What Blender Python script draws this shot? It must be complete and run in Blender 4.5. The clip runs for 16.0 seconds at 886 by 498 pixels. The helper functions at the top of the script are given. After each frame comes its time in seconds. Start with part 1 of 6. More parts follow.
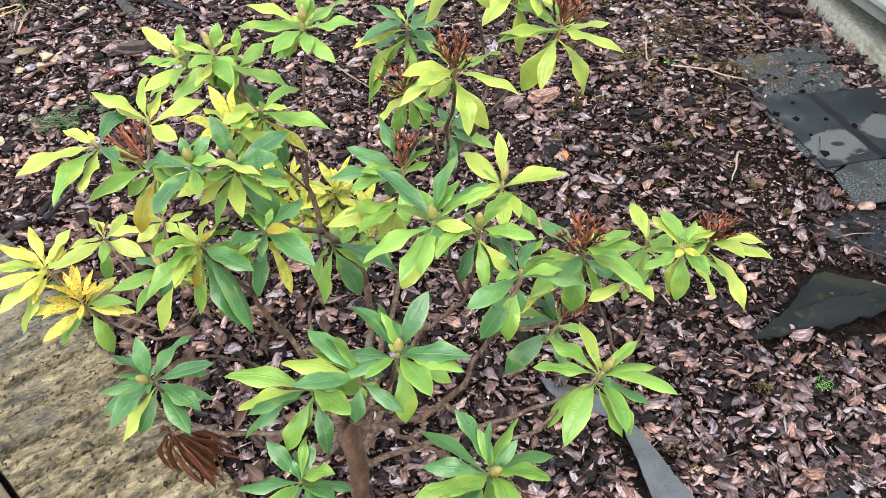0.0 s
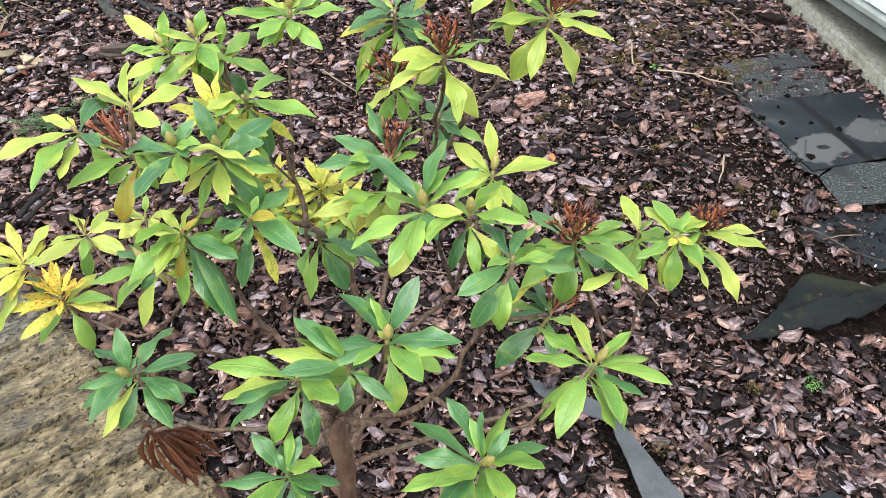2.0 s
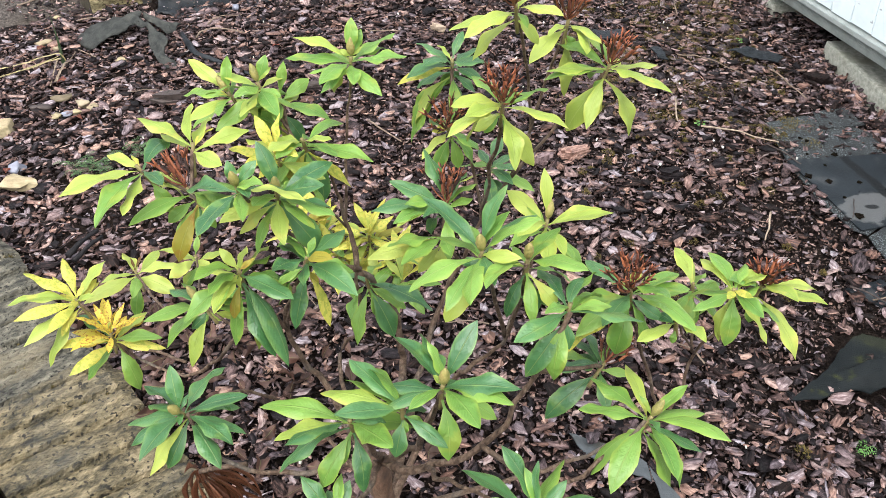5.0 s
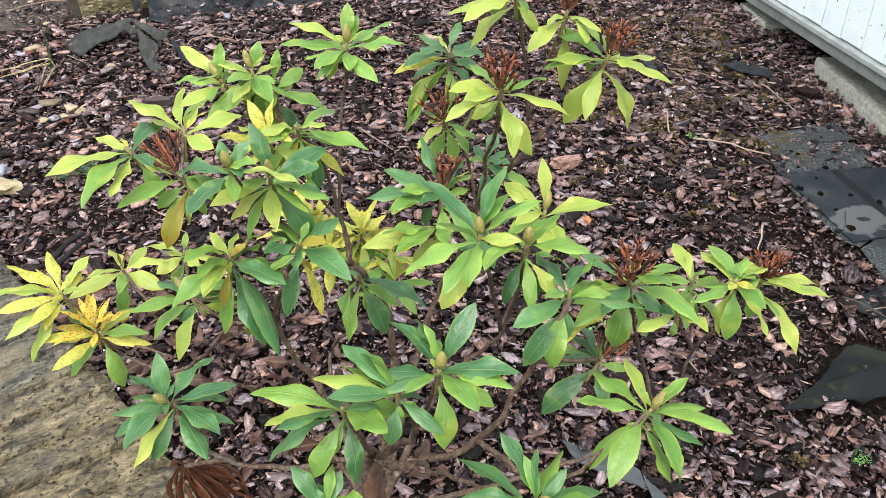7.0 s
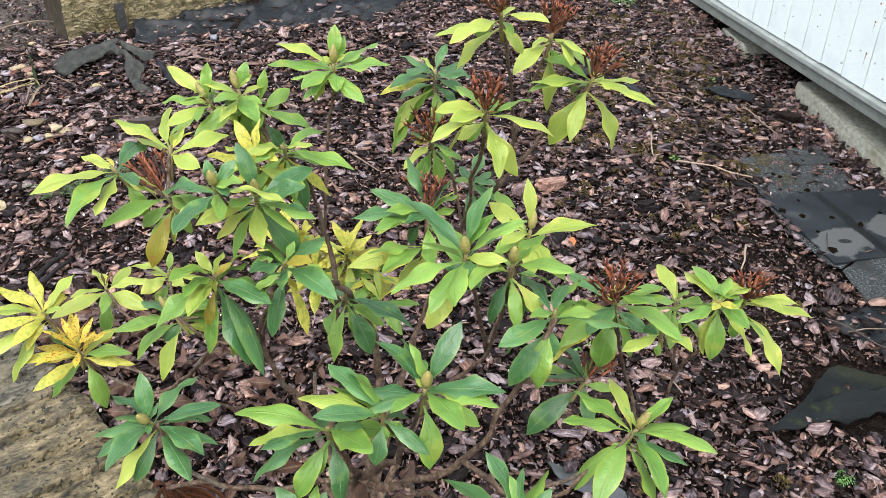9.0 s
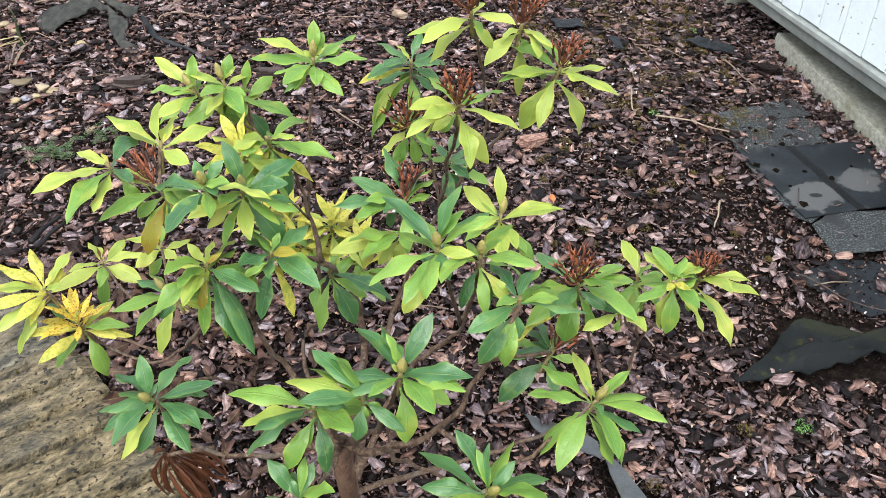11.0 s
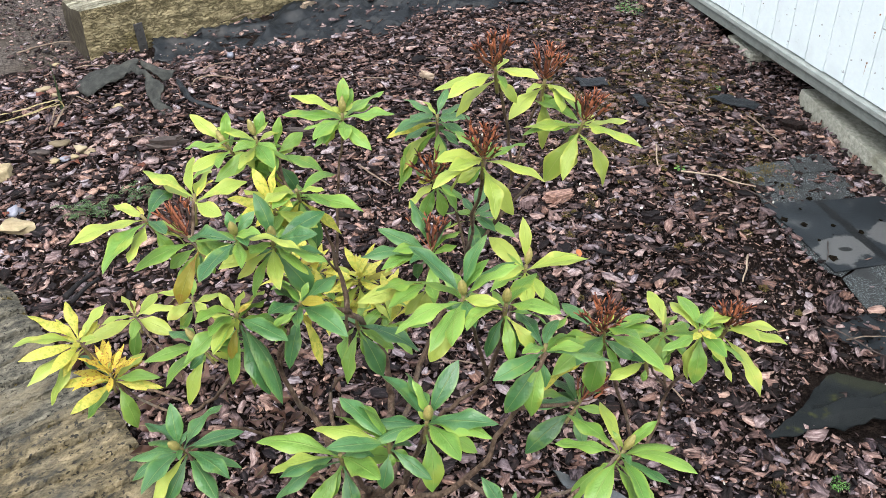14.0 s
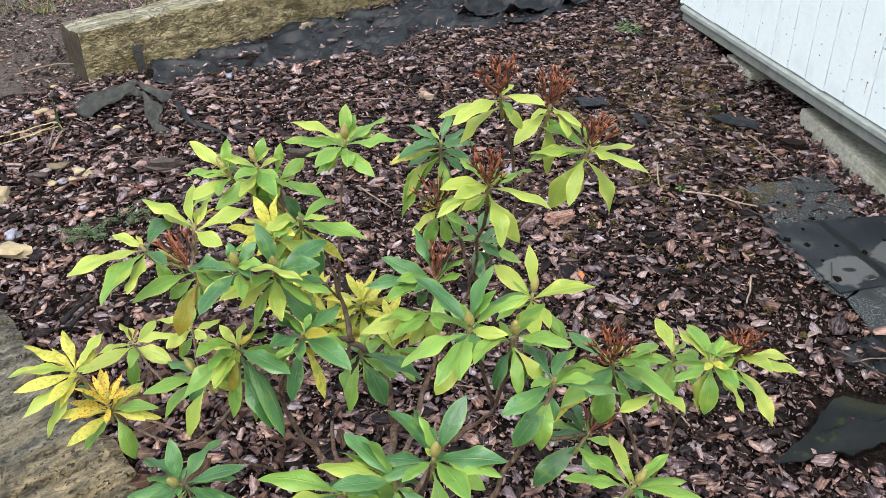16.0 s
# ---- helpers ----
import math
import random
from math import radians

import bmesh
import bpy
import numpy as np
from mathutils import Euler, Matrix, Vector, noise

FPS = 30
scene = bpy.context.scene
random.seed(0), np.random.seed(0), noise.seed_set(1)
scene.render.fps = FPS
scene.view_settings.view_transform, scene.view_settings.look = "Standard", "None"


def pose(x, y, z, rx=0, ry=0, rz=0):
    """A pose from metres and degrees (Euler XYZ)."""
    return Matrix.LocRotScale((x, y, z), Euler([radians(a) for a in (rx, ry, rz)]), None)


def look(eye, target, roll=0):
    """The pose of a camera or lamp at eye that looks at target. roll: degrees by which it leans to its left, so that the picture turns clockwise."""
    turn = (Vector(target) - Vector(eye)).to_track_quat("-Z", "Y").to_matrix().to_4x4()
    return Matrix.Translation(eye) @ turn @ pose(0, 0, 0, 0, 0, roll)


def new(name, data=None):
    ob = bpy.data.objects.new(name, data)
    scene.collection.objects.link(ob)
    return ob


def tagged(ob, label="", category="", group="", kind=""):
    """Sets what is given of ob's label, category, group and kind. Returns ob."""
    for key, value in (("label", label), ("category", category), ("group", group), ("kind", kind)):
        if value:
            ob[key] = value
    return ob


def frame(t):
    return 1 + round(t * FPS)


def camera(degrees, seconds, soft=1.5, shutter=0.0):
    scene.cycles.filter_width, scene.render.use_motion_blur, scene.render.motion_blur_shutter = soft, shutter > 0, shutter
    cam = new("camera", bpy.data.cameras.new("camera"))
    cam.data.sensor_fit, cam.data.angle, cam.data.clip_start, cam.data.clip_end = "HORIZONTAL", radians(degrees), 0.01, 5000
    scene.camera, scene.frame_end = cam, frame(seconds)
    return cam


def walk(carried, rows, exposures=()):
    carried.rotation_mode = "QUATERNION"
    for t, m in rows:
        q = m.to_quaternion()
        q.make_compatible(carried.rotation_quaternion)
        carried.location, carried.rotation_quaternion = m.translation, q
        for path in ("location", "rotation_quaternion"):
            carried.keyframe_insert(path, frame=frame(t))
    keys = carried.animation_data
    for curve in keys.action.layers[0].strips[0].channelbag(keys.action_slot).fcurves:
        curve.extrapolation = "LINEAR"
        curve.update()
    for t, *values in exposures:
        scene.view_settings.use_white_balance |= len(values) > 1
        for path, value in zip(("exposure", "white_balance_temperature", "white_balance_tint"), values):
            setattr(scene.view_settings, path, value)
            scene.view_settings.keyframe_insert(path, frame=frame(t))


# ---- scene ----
cam = camera(55.2, 16.0, 0.8)
# seconds, eye, pitch, roll, yaw
PATH = [
    (0, (0.0053, 0.0025, 1.5373), -39.37, -2.02, 0.00),
    (0.5, (-0.0007, 0.0198, 1.4957), -41.30, -1.70, -0.77),
    (1, (-0.0032, 0.0156, 1.4885), -39.50, -0.83, -1.84),
    (1.5, (0.0028, 0.0110, 1.4930), -39.00, -1.08, -1.60),
    (2, (-0.0020, 0.0006, 1.5016), -38.49, -1.20, -1.40),
    (2.5, (-0.0096, -0.0051, 1.5053), -38.13, -1.20, -1.09),
    (3, (-0.0174, -0.0161, 1.5061), -36.68, -1.65, 0.38),
    (3.5, (-0.0146, -0.0157, 1.5040), -36.54, -1.87, 1.30),
    (4, (-0.0181, -0.0160, 1.5053), -36.03, -1.70, 1.47),
    (4.2, (-0.0209, -0.0164, 1.5050), -35.89, -1.64, 1.63),
    (6.3, (-0.0326, 0.0313, 1.4622), -33.46, -0.52, 0.24),
    (6.5, (-0.0254, 0.0164, 1.4585), -33.53, -0.88, 0.41),
    (7, (-0.0397, -0.0048, 1.4477), -33.42, -0.07, 0.15),
    (7.5, (-0.0546, -0.0025, 1.4490), -33.25, 0.15, -0.30),
    (8, (-0.0553, 0.0016, 1.4503), -32.44, 0.36, -0.46),
    (8.5, (-0.0513, -0.0047, 1.4494), -31.84, 0.84, -0.82),
    (9, (-0.0403, -0.0083, 1.4474), -31.95, 0.70, -1.02),
    (9.2, (-0.0418, -0.0037, 1.4497), -32.16, 0.92, -1.38),
    (11.3, (-0.0207, -0.0496, 1.5551), -36.43, 0.47, -2.06),
    (11.5, (-0.0204, -0.0568, 1.5605), -35.09, 0.04, -1.84),
    (12, (-0.0251, -0.0595, 1.5568), -34.26, -0.39, -1.11),
    (12.5, (-0.0209, -0.0543, 1.5488), -34.17, -0.41, -0.79),
    (13, (-0.0172, -0.0556, 1.5431), -33.21, -0.61, -0.12),
    (13.5, (-0.0186, -0.0523, 1.5383), -32.93, -0.63, 0.09),
    (14, (-0.0210, -0.0557, 1.5386), -32.23, -0.80, 0.36),
    (14.5, (-0.0270, -0.0465, 1.5417), -31.46, -0.85, 0.33),
    (15, (-0.0276, -0.0367, 1.5422), -31.29, -0.96, 0.30),
    (15.5, (-0.0325, -0.0322, 1.5424), -31.15, -0.90, 0.18),
    (16, (-0.0301, -0.0300, 1.5406), -31.08, -0.93, 0.17),
]
walk(cam, [(t, pose(*eye, 0, 0, yaw) @ pose(0, 0, 0, 90 + pitch, 0, 0) @ pose(0, 0, 0, 0, 0, roll)) for t, eye, pitch, roll, yaw in PATH], [(0.0, 1.75), (2.0, 1.67), (4.0, 1.65), (9.0, 1.48), (13.0, 1.54), (16.0, 1.39)])

SLOPE_X, SLOPE_Y = -0.0402, 0.0865


def gz(x, y):
    """The bed's height: a gentle slope that levels out far away."""
    return SLOPE_X * max(-6.0, min(6.0, x)) + SLOPE_Y * max(-6.0, min(9.0, y))


# ---- world and light: a bright overcast day ----
world = bpy.data.worlds.new("overcast_sky")
scene.world = world
world.use_nodes = True
wn, wl = world.node_tree.nodes, world.node_tree.links
sky = wn.new("ShaderNodeTexSky")
sky.sky_type, sky.sun_disc = "NISHITA", False
sky.sun_elevation, sky.sun_rotation = radians(52), radians(215)
sky.air_density, sky.dust_density, sky.ozone_density = 1.0, 3.0, 1.0
cloud = wn.new("ShaderNodeHueSaturation")
cloud.inputs["Saturation"].default_value = 0.34
wl.new(sky.outputs[0], cloud.inputs["Color"])
# a cloud layer: brightest overhead, less than half as bright at the horizon
dirn = wn.new("ShaderNodeTexCoord")
split = wn.new("ShaderNodeSeparateXYZ")
wl.new(dirn.outputs["Generated"], split.inputs[0])
grade = wn.new("ShaderNodeMapRange")
grade.inputs["To Min"].default_value, grade.inputs["To Max"].default_value = 0.38, 1.28
wl.new(split.outputs["Z"], grade.inputs["Value"])
dome = wn.new("ShaderNodeVectorMath")
dome.operation = "SCALE"
wl.new(cloud.outputs[0], dome.inputs[0])
wl.new(grade.outputs[0], dome.inputs["Scale"])
wl.new(dome.outputs[0], wn["Background"].inputs["Color"])
wn["Background"].inputs["Strength"].default_value = 0.15
sun = new("sun", bpy.data.lights.new("sun", "SUN"))
sun.data.energy, sun.data.angle, sun.data.color = 1.2, radians(60), (1.0, 0.97, 0.92)
sun.matrix_world = look((0, 0, 0), (-0.35, 0.50, -0.79))

# ---- materials ----


def material(name, stops, scale=8.0, rough=(0.5, 0.8), bump=0.3, bump_scale=60.0, stretch=(1, 1, 1), source="noise", detail=6.0,
             spread=0.0, metal=0.0, stain=None, stain_scale=2.0, bump_distance=0.004, specular=0.5, patch=None, patch_scale=5.0, tint=None, grain=False, even=0.0):
    """A procedural surface: a colour ramp over noise (or over a random number a piece), a stain at a larger scale, and fine relief."""
    m = bpy.data.materials.new(name)
    m.use_nodes = True
    n, l = m.node_tree.nodes, m.node_tree.links
    b = n["Principled BSDF"]
    co = n.new("ShaderNodeTexCoord")
    mp = n.new("ShaderNodeMapping")
    mp.inputs["Scale"].default_value = stretch
    l.new(n.new("ShaderNodeUVMap").outputs[0] if grain else co.outputs["Object"], mp.inputs["Vector"])
    no = n.new("ShaderNodeTexNoise")
    no.inputs["Scale"].default_value, no.inputs["Detail"].default_value = scale, detail
    no.inputs["Roughness"].default_value = 0.65
    l.new(mp.outputs[0], no.inputs["Vector"])
    ramp = n.new("ShaderNodeValToRGB")
    while len(ramp.color_ramp.elements) < len(stops):
        ramp.color_ramp.elements.new(0.5)
    for e, (p, c) in zip(ramp.color_ramp.elements, stops):
        e.position, e.color = p, (*c, 1)
    value = no.outputs["Fac"]
    if source in ("island", "object"):
        rnd = n.new("ShaderNodeNewGeometry").outputs["Random Per Island"] if source == "island" else n.new("ShaderNodeObjectInfo").outputs["Random"]
        add = n.new("ShaderNodeMath")
        add.operation = "MULTIPLY_ADD"
        l.new(no.outputs["Fac"], add.inputs[0])
        add.inputs[1].default_value = spread
        calm = n.new("ShaderNodeMath")
        calm.operation = "MULTIPLY_ADD"
        l.new(rnd, calm.inputs[0])
        calm.inputs[1].default_value, calm.inputs[2].default_value = 1 - even, even * 0.5
        l.new(calm.outputs[0], add.inputs[2])
        sub = n.new("ShaderNodeMath")
        sub.operation = "SUBTRACT"
        l.new(add.outputs[0], sub.inputs[0])
        sub.inputs[1].default_value = spread * 0.5
        value = sub.outputs[0]
    l.new(value, ramp.inputs["Fac"])
    colour = ramp.outputs["Color"]
    if tint:
        # each piece leans to one of two hues
        hue = n.new("ShaderNodeTexWhiteNoise")
        hue.noise_dimensions = "1D"
        l.new(rnd, hue.inputs["W"])
        two = n.new("ShaderNodeMix")
        two.data_type = "RGBA"
        l.new(hue.outputs["Value"], two.inputs["Factor"])
        two.inputs["A"].default_value, two.inputs["B"].default_value = (*tint[0], 1), (*tint[1], 1)
        times = n.new("ShaderNodeMix")
        times.data_type, times.blend_type = "RGBA", "MULTIPLY"
        times.inputs["Factor"].default_value = 1.0
        l.new(colour, times.inputs["A"])
        l.new(two.outputs["Result"], times.inputs["B"])
        colour = times.outputs["Result"]
    for stain, stain_scale in ((stain, stain_scale), (patch, patch_scale)):
        if not stain:
            continue
        sn = n.new("ShaderNodeTexNoise")
        sn.inputs["Scale"].default_value, sn.inputs["Detail"].default_value = stain_scale, 5
        l.new(mp.outputs[0] if stain is patch else co.outputs["Object"], sn.inputs["Vector"])
        sr = n.new("ShaderNodeMapRange")
        sr.inputs["From Min"].default_value, sr.inputs["From Max"].default_value = stain[1], stain[2]
        l.new(sn.outputs["Fac"], sr.inputs["Value"])
        if stain is patch:
            sr.inputs["To Max"].default_value = 0.7
        mx = n.new("ShaderNodeMix")
        mx.data_type = "RGBA"
        l.new(sr.outputs[0], mx.inputs["Factor"])
        l.new(colour, mx.inputs["A"])
        mx.inputs["B"].default_value = (*stain[0], 1)
        colour = mx.outputs["Result"]
    l.new(colour, b.inputs["Base Color"])
    rr = n.new("ShaderNodeMapRange")
    rr.inputs["To Min"].default_value, rr.inputs["To Max"].default_value = rough
    l.new(no.outputs["Fac"], rr.inputs["Value"])
    l.new(rr.outputs[0], b.inputs["Roughness"])
    b.inputs["Metallic"].default_value = metal
    b.inputs["Specular IOR Level"].default_value = specular
    if bump:
        bn = n.new("ShaderNodeTexNoise")
        bn.inputs["Scale"].default_value, bn.inputs["Detail"].default_value = bump_scale, 6
        l.new(mp.outputs[0], bn.inputs["Vector"])
        bp = n.new("ShaderNodeBump")
        bp.inputs["Strength"].default_value, bp.inputs["Distance"].default_value = bump, bump_distance
        l.new(bn.outputs["Fac"], bp.inputs["Height"])
        l.new(bp.outputs[0], b.inputs["Normal"])
    return m


def leaf_material(name, dark, light, edge, blotch, blotch_from=0.62, rough=0.34, spots=None, vein_tone=None, sheen=0.5):
    """A leathery evergreen leaf: paler midrib, faint side veins, yellowing margin, blotches."""
    m = bpy.data.materials.new(name)
    m.use_nodes = True
    n, l = m.node_tree.nodes, m.node_tree.links
    b = n["Principled BSDF"]

    def math_node(op, a, c=None, d=None):
        x = n.new("ShaderNodeMath")
        x.operation = op
        for i, v in enumerate((a, c, d)):
            if v is None:
                continue
            if isinstance(v, (int, float)):
                x.inputs[i].default_value = v
            else:
                l.new(v, x.inputs[i])
        return x.outputs[0]

    def mix(f, a, c):
        x = n.new("ShaderNodeMix")
        x.data_type = "RGBA"
        for key, v in (("Factor", f), ("A", a), ("B", c)):
            if isinstance(v, tuple):
                x.inputs[key].default_value = (*v, 1)
            elif isinstance(v, (int, float)):
                x.inputs[key].default_value = v
            else:
                l.new(v, x.inputs[key])
        return x.outputs["Result"]

    def ranged(v, a, c):
        x = n.new("ShaderNodeMapRange")
        x.inputs["From Min"].default_value, x.inputs["From Max"].default_value = a, c
        l.new(v, x.inputs["Value"])
        return x.outputs[0]

    uv = n.new("ShaderNodeUVMap").outputs[0]
    sep = n.new("ShaderNodeSeparateXYZ")
    l.new(uv, sep.inputs[0])
    across = math_node("ABSOLUTE", math_node("SUBTRACT", sep.outputs[0], 0.5))
    info = n.new("ShaderNodeObjectInfo").outputs["Random"]
    co = n.new("ShaderNodeTexCoord").outputs["Object"]
    big, fine = n.new("ShaderNodeTexNoise"), n.new("ShaderNodeTexNoise")
    big.inputs["Scale"].default_value, fine.inputs["Scale"].default_value = 28, 260
    big.inputs["Detail"].default_value = 4
    l.new(co, big.inputs["Vector"])
    l.new(co, fine.inputs["Vector"])
    tone = math_node("ADD", math_node("MULTIPLY", info, 0.62), math_node("MULTIPLY", big.outputs["Fac"], 0.45))
    colour = mix(tone, dark, light)
    colour = mix(math_node("MULTIPLY", ranged(across, 0.33, 0.5), 0.55), colour, edge)
    veins = n.new("ShaderNodeMath")
    veins.operation = "SINE"
    l.new(math_node("MULTIPLY", math_node("SUBTRACT", sep.outputs[1], math_node("MULTIPLY", across, 0.45)), 95.0), veins.inputs[0])
    vein = ranged(veins.outputs[0], 0.55, 1.0)
    colour = mix(math_node("MULTIPLY", vein, 0.35 if vein_tone else 0.07), colour, vein_tone or light)
    colour = mix(math_node("MULTIPLY", ranged(big.outputs["Fac"], blotch_from, blotch_from + 0.06), 0.7), colour, blotch)
    if spots:
        # small spots of disease
        dots = n.new("ShaderNodeTexNoise")
        dots.inputs["Scale"].default_value, dots.inputs["Detail"].default_value = spots[1], 3
        l.new(co, dots.inputs["Vector"])
        colour = mix(math_node("MULTIPLY", ranged(dots.outputs["Fac"], spots[2], spots[2] + 0.05), 0.85), colour, spots[0])
    rib = math_node("SUBTRACT", 1.0, ranged(across, 0.008, 0.030))
    colour = mix(math_node("MULTIPLY", rib, 0.36), colour, (0.38, 0.45, 0.14))
    l.new(colour, b.inputs["Base Color"])
    worn = n.new("ShaderNodeMapRange")
    worn.inputs["To Min"].default_value, worn.inputs["To Max"].default_value = rough - 0.08, rough + 0.22
    l.new(big.outputs["Fac"], worn.inputs["Value"])
    l.new(worn.outputs[0], b.inputs["Roughness"])
    b.inputs["Specular IOR Level"].default_value = sheen
    puckers = n.new("ShaderNodeTexNoise")
    puckers.inputs["Scale"].default_value, puckers.inputs["Detail"].default_value = 75, 3
    l.new(co, puckers.inputs["Vector"])
    relief = math_node("ADD", math_node("MULTIPLY", fine.outputs["Fac"], 0.35), math_node("SUBTRACT", math_node("MULTIPLY", vein, -0.10), math_node("MULTIPLY", rib, 0.45)))
    relief = math_node("ADD", relief, math_node("MULTIPLY", puckers.outputs["Fac"], 2.6))
    bp = n.new("ShaderNodeBump")
    bp.inputs["Strength"].default_value, bp.inputs["Distance"].default_value = 0.75, 0.0014
    l.new(relief, bp.inputs["Height"])
    l.new(bp.outputs[0], b.inputs["Normal"])
    tr = n.new("ShaderNodeBsdfTranslucent")
    l.new(mix(0.5, colour, light), tr.inputs["Color"])
    ms = n.new("ShaderNodeMixShader")
    ms.inputs[0].default_value = 0.24
    l.new(b.outputs[0], ms.inputs[1])
    l.new(tr.outputs[0], ms.inputs[2])
    l.new(ms.outputs[0], n["Material Output"].inputs["Surface"])
    return m


LEAF = {
    "G": leaf_material("leaf_deep_green", (0.026, 0.102, 0.038), (0.094, 0.232, 0.074), (0.18, 0.30, 0.062), (0.14, 0.25, 0.058), rough=0.26, sheen=0.7),
    "M": leaf_material("leaf_mid_green", (0.076, 0.200, 0.036), (0.215, 0.370, 0.070), (0.32, 0.40, 0.065), (0.26, 0.33, 0.055), rough=0.28),
    "L": leaf_material("leaf_lime_green", (0.200, 0.310, 0.046), (0.400, 0.475, 0.100), (0.50, 0.49, 0.10), (0.44, 0.43, 0.09)),
    "Y": leaf_material("leaf_yellow", (0.400, 0.405, 0.052), (0.630, 0.570, 0.115), (0.60, 0.50, 0.06), (0.26, 0.34, 0.04), 0.60, 0.42, ((0.30, 0.37, 0.05), 170.0, 0.53), (0.66, 0.60, 0.17)),
    "S": leaf_material("leaf_yellow_spotted", (0.500, 0.410, 0.040), (0.680, 0.520, 0.075), (0.62, 0.40, 0.03), (0.36, 0.36, 0.04), 0.66, 0.45, ((0.26, 0.060, 0.012), 260.0, 0.55), (0.66, 0.56, 0.12)),
    "O": leaf_material("leaf_ochre", (0.200, 0.220, 0.028), (0.350, 0.280, 0.036), (0.38, 0.26, 0.03), (0.27, 0.14, 0.02), 0.58, 0.42),
    "B": leaf_material("leaf_bract_brown", (0.10, 0.05, 0.02), (0.17, 0.09, 0.03), (0.15, 0.08, 0.03), (0.08, 0.04, 0.02)),
}
DEAD_LEAF = leaf_material("dead_leaf_russet", (0.070, 0.024, 0.012), (0.185, 0.070, 0.032), (0.10, 0.038, 0.018), (0.04, 0.016, 0.010), 0.55, 0.42)
LITTER_LEAF = leaf_material("dead_leaf_dark", (0.034, 0.016, 0.012), (0.135, 0.068, 0.048), (0.075, 0.038, 0.028), (0.03, 0.016, 0.012), 0.52, 0.5)
BARK = material("shrub_bark", [(0.3, (0.038, 0.023, 0.015)), (0.5, (0.118, 0.074, 0.048)), (0.72, (0.235, 0.172, 0.126))], 110, (0.65, 0.9), 1.0, 160, (1, 1, 0.5), bump_distance=0.010,
                stain=((0.15, 0.14, 0.12), 0.55, 0.78), stain_scale=14)
TRUNK = material("trunk_bark", [(0.3, (0.040, 0.022, 0.014)), (0.5, (0.112, 0.062, 0.038)), (0.75, (0.215, 0.140, 0.092))], 45, (0.6, 0.85), 0.8, 110, (1, 1, 0.35), bump_distance=0.008)
SHOOT = material("shoot_bark", [(0.3, (0.120, 0.110, 0.035)), (0.7, (0.230, 0.180, 0.075))], 120, (0.5, 0.7), 0.3, 300)
BUD = material("bud_scales", [(0.3, (0.150, 0.145, 0.040)), (0.6, (0.290, 0.250, 0.080)), (0.8, (0.22, 0.12, 0.045))], 130, (0.45, 0.65), 0.5, 350)
SEED = material("seed_capsule", [(0.10, (0.022, 0.008, 0.006)), (0.5, (0.115, 0.030, 0.016)), (0.92, (0.340, 0.110, 0.048))], 90, (0.5, 0.75), 0.4, 300, source="island", spread=0.6)
CHIP = material("bark_mulch", [(0.05, (0.004, 0.003, 0.003)), (0.32, (0.016, 0.011, 0.010)), (0.55, (0.090, 0.062, 0.054)), (0.80, (0.190, 0.138, 0.120)), (1.06, (0.360, 0.295, 0.255))],
                150, (0.38, 0.78), 1.0, 170, (0.32, 1, 1), source="island", spread=1.55, bump_distance=0.008, specular=0.18, tint=((1.34, 1.08, 0.97), (1.02, 1.15, 1.48)), grain=True, detail=7, even=0.12)
CHIP_PART = material("bark_chip_wood", [(0.05, (0.004, 0.003, 0.003)), (0.34, (0.018, 0.013, 0.012)), (0.66, (0.088, 0.060, 0.055)), (1.0, (0.310, 0.240, 0.215))],
                     150, (0.38, 0.78), 1.0, 170, (0.32, 1, 1), source="object", spread=1.55, bump_distance=0.008, specular=0.18, tint=((1.34, 1.08, 0.97), (1.02, 1.15, 1.48)), grain=True, detail=7, even=0.12)
CRUMB = material("mulch_crumb", [(0.10, (0.003, 0.002, 0.002)), (0.45, (0.022, 0.015, 0.014)), (0.78, (0.090, 0.062, 0.056)), (0.99, (0.290, 0.215, 0.190))],
                 90, (0.7, 0.95), 0.8, 200, source="island", spread=0.7, specular=0.08)
GREY_CRUMB = material("soil_crumb", [(0.1, (0.082, 0.066, 0.054)), (0.8, (0.128, 0.105, 0.088)), (0.99, (0.200, 0.172, 0.150))], 50, (0.7, 0.95), 0.8, 200, source="island", spread=0.3, specular=0.3)
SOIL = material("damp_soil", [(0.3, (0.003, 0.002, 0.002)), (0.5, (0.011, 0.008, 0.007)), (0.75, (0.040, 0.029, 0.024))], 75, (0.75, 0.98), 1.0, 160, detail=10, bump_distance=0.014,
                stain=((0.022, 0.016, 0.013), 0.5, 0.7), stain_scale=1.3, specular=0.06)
DRY_SOIL = material("bare_grey_soil", [(0.36, (0.020, 0.017, 0.015)), (0.5, (0.062, 0.053, 0.047)), (0.66, (0.140, 0.122, 0.110))], 95, (0.8, 0.98), 1.0, 130, detail=12, bump_distance=0.010,
                    stain=((0.060, 0.050, 0.041), 0.5, 0.7), stain_scale=4.0, specular=0.15)
STONE = material("buff_sandstone", [(0.34, (0.028, 0.026, 0.020)), (0.43, (0.080, 0.068, 0.042)), (0.52, (0.160, 0.131, 0.077)), (0.66, (0.305, 0.250, 0.155))], 34, (0.6, 0.9), 1.0, 100,
                 (1.3, 0.6, 1.0), detail=14, stain=((0.022, 0.020, 0.015), 0.575, 0.635), stain_scale=85.0, bump_distance=0.016, specular=0.25,
                 patch=((0.070, 0.070, 0.062), 0.54, 0.66), patch_scale=5.0)
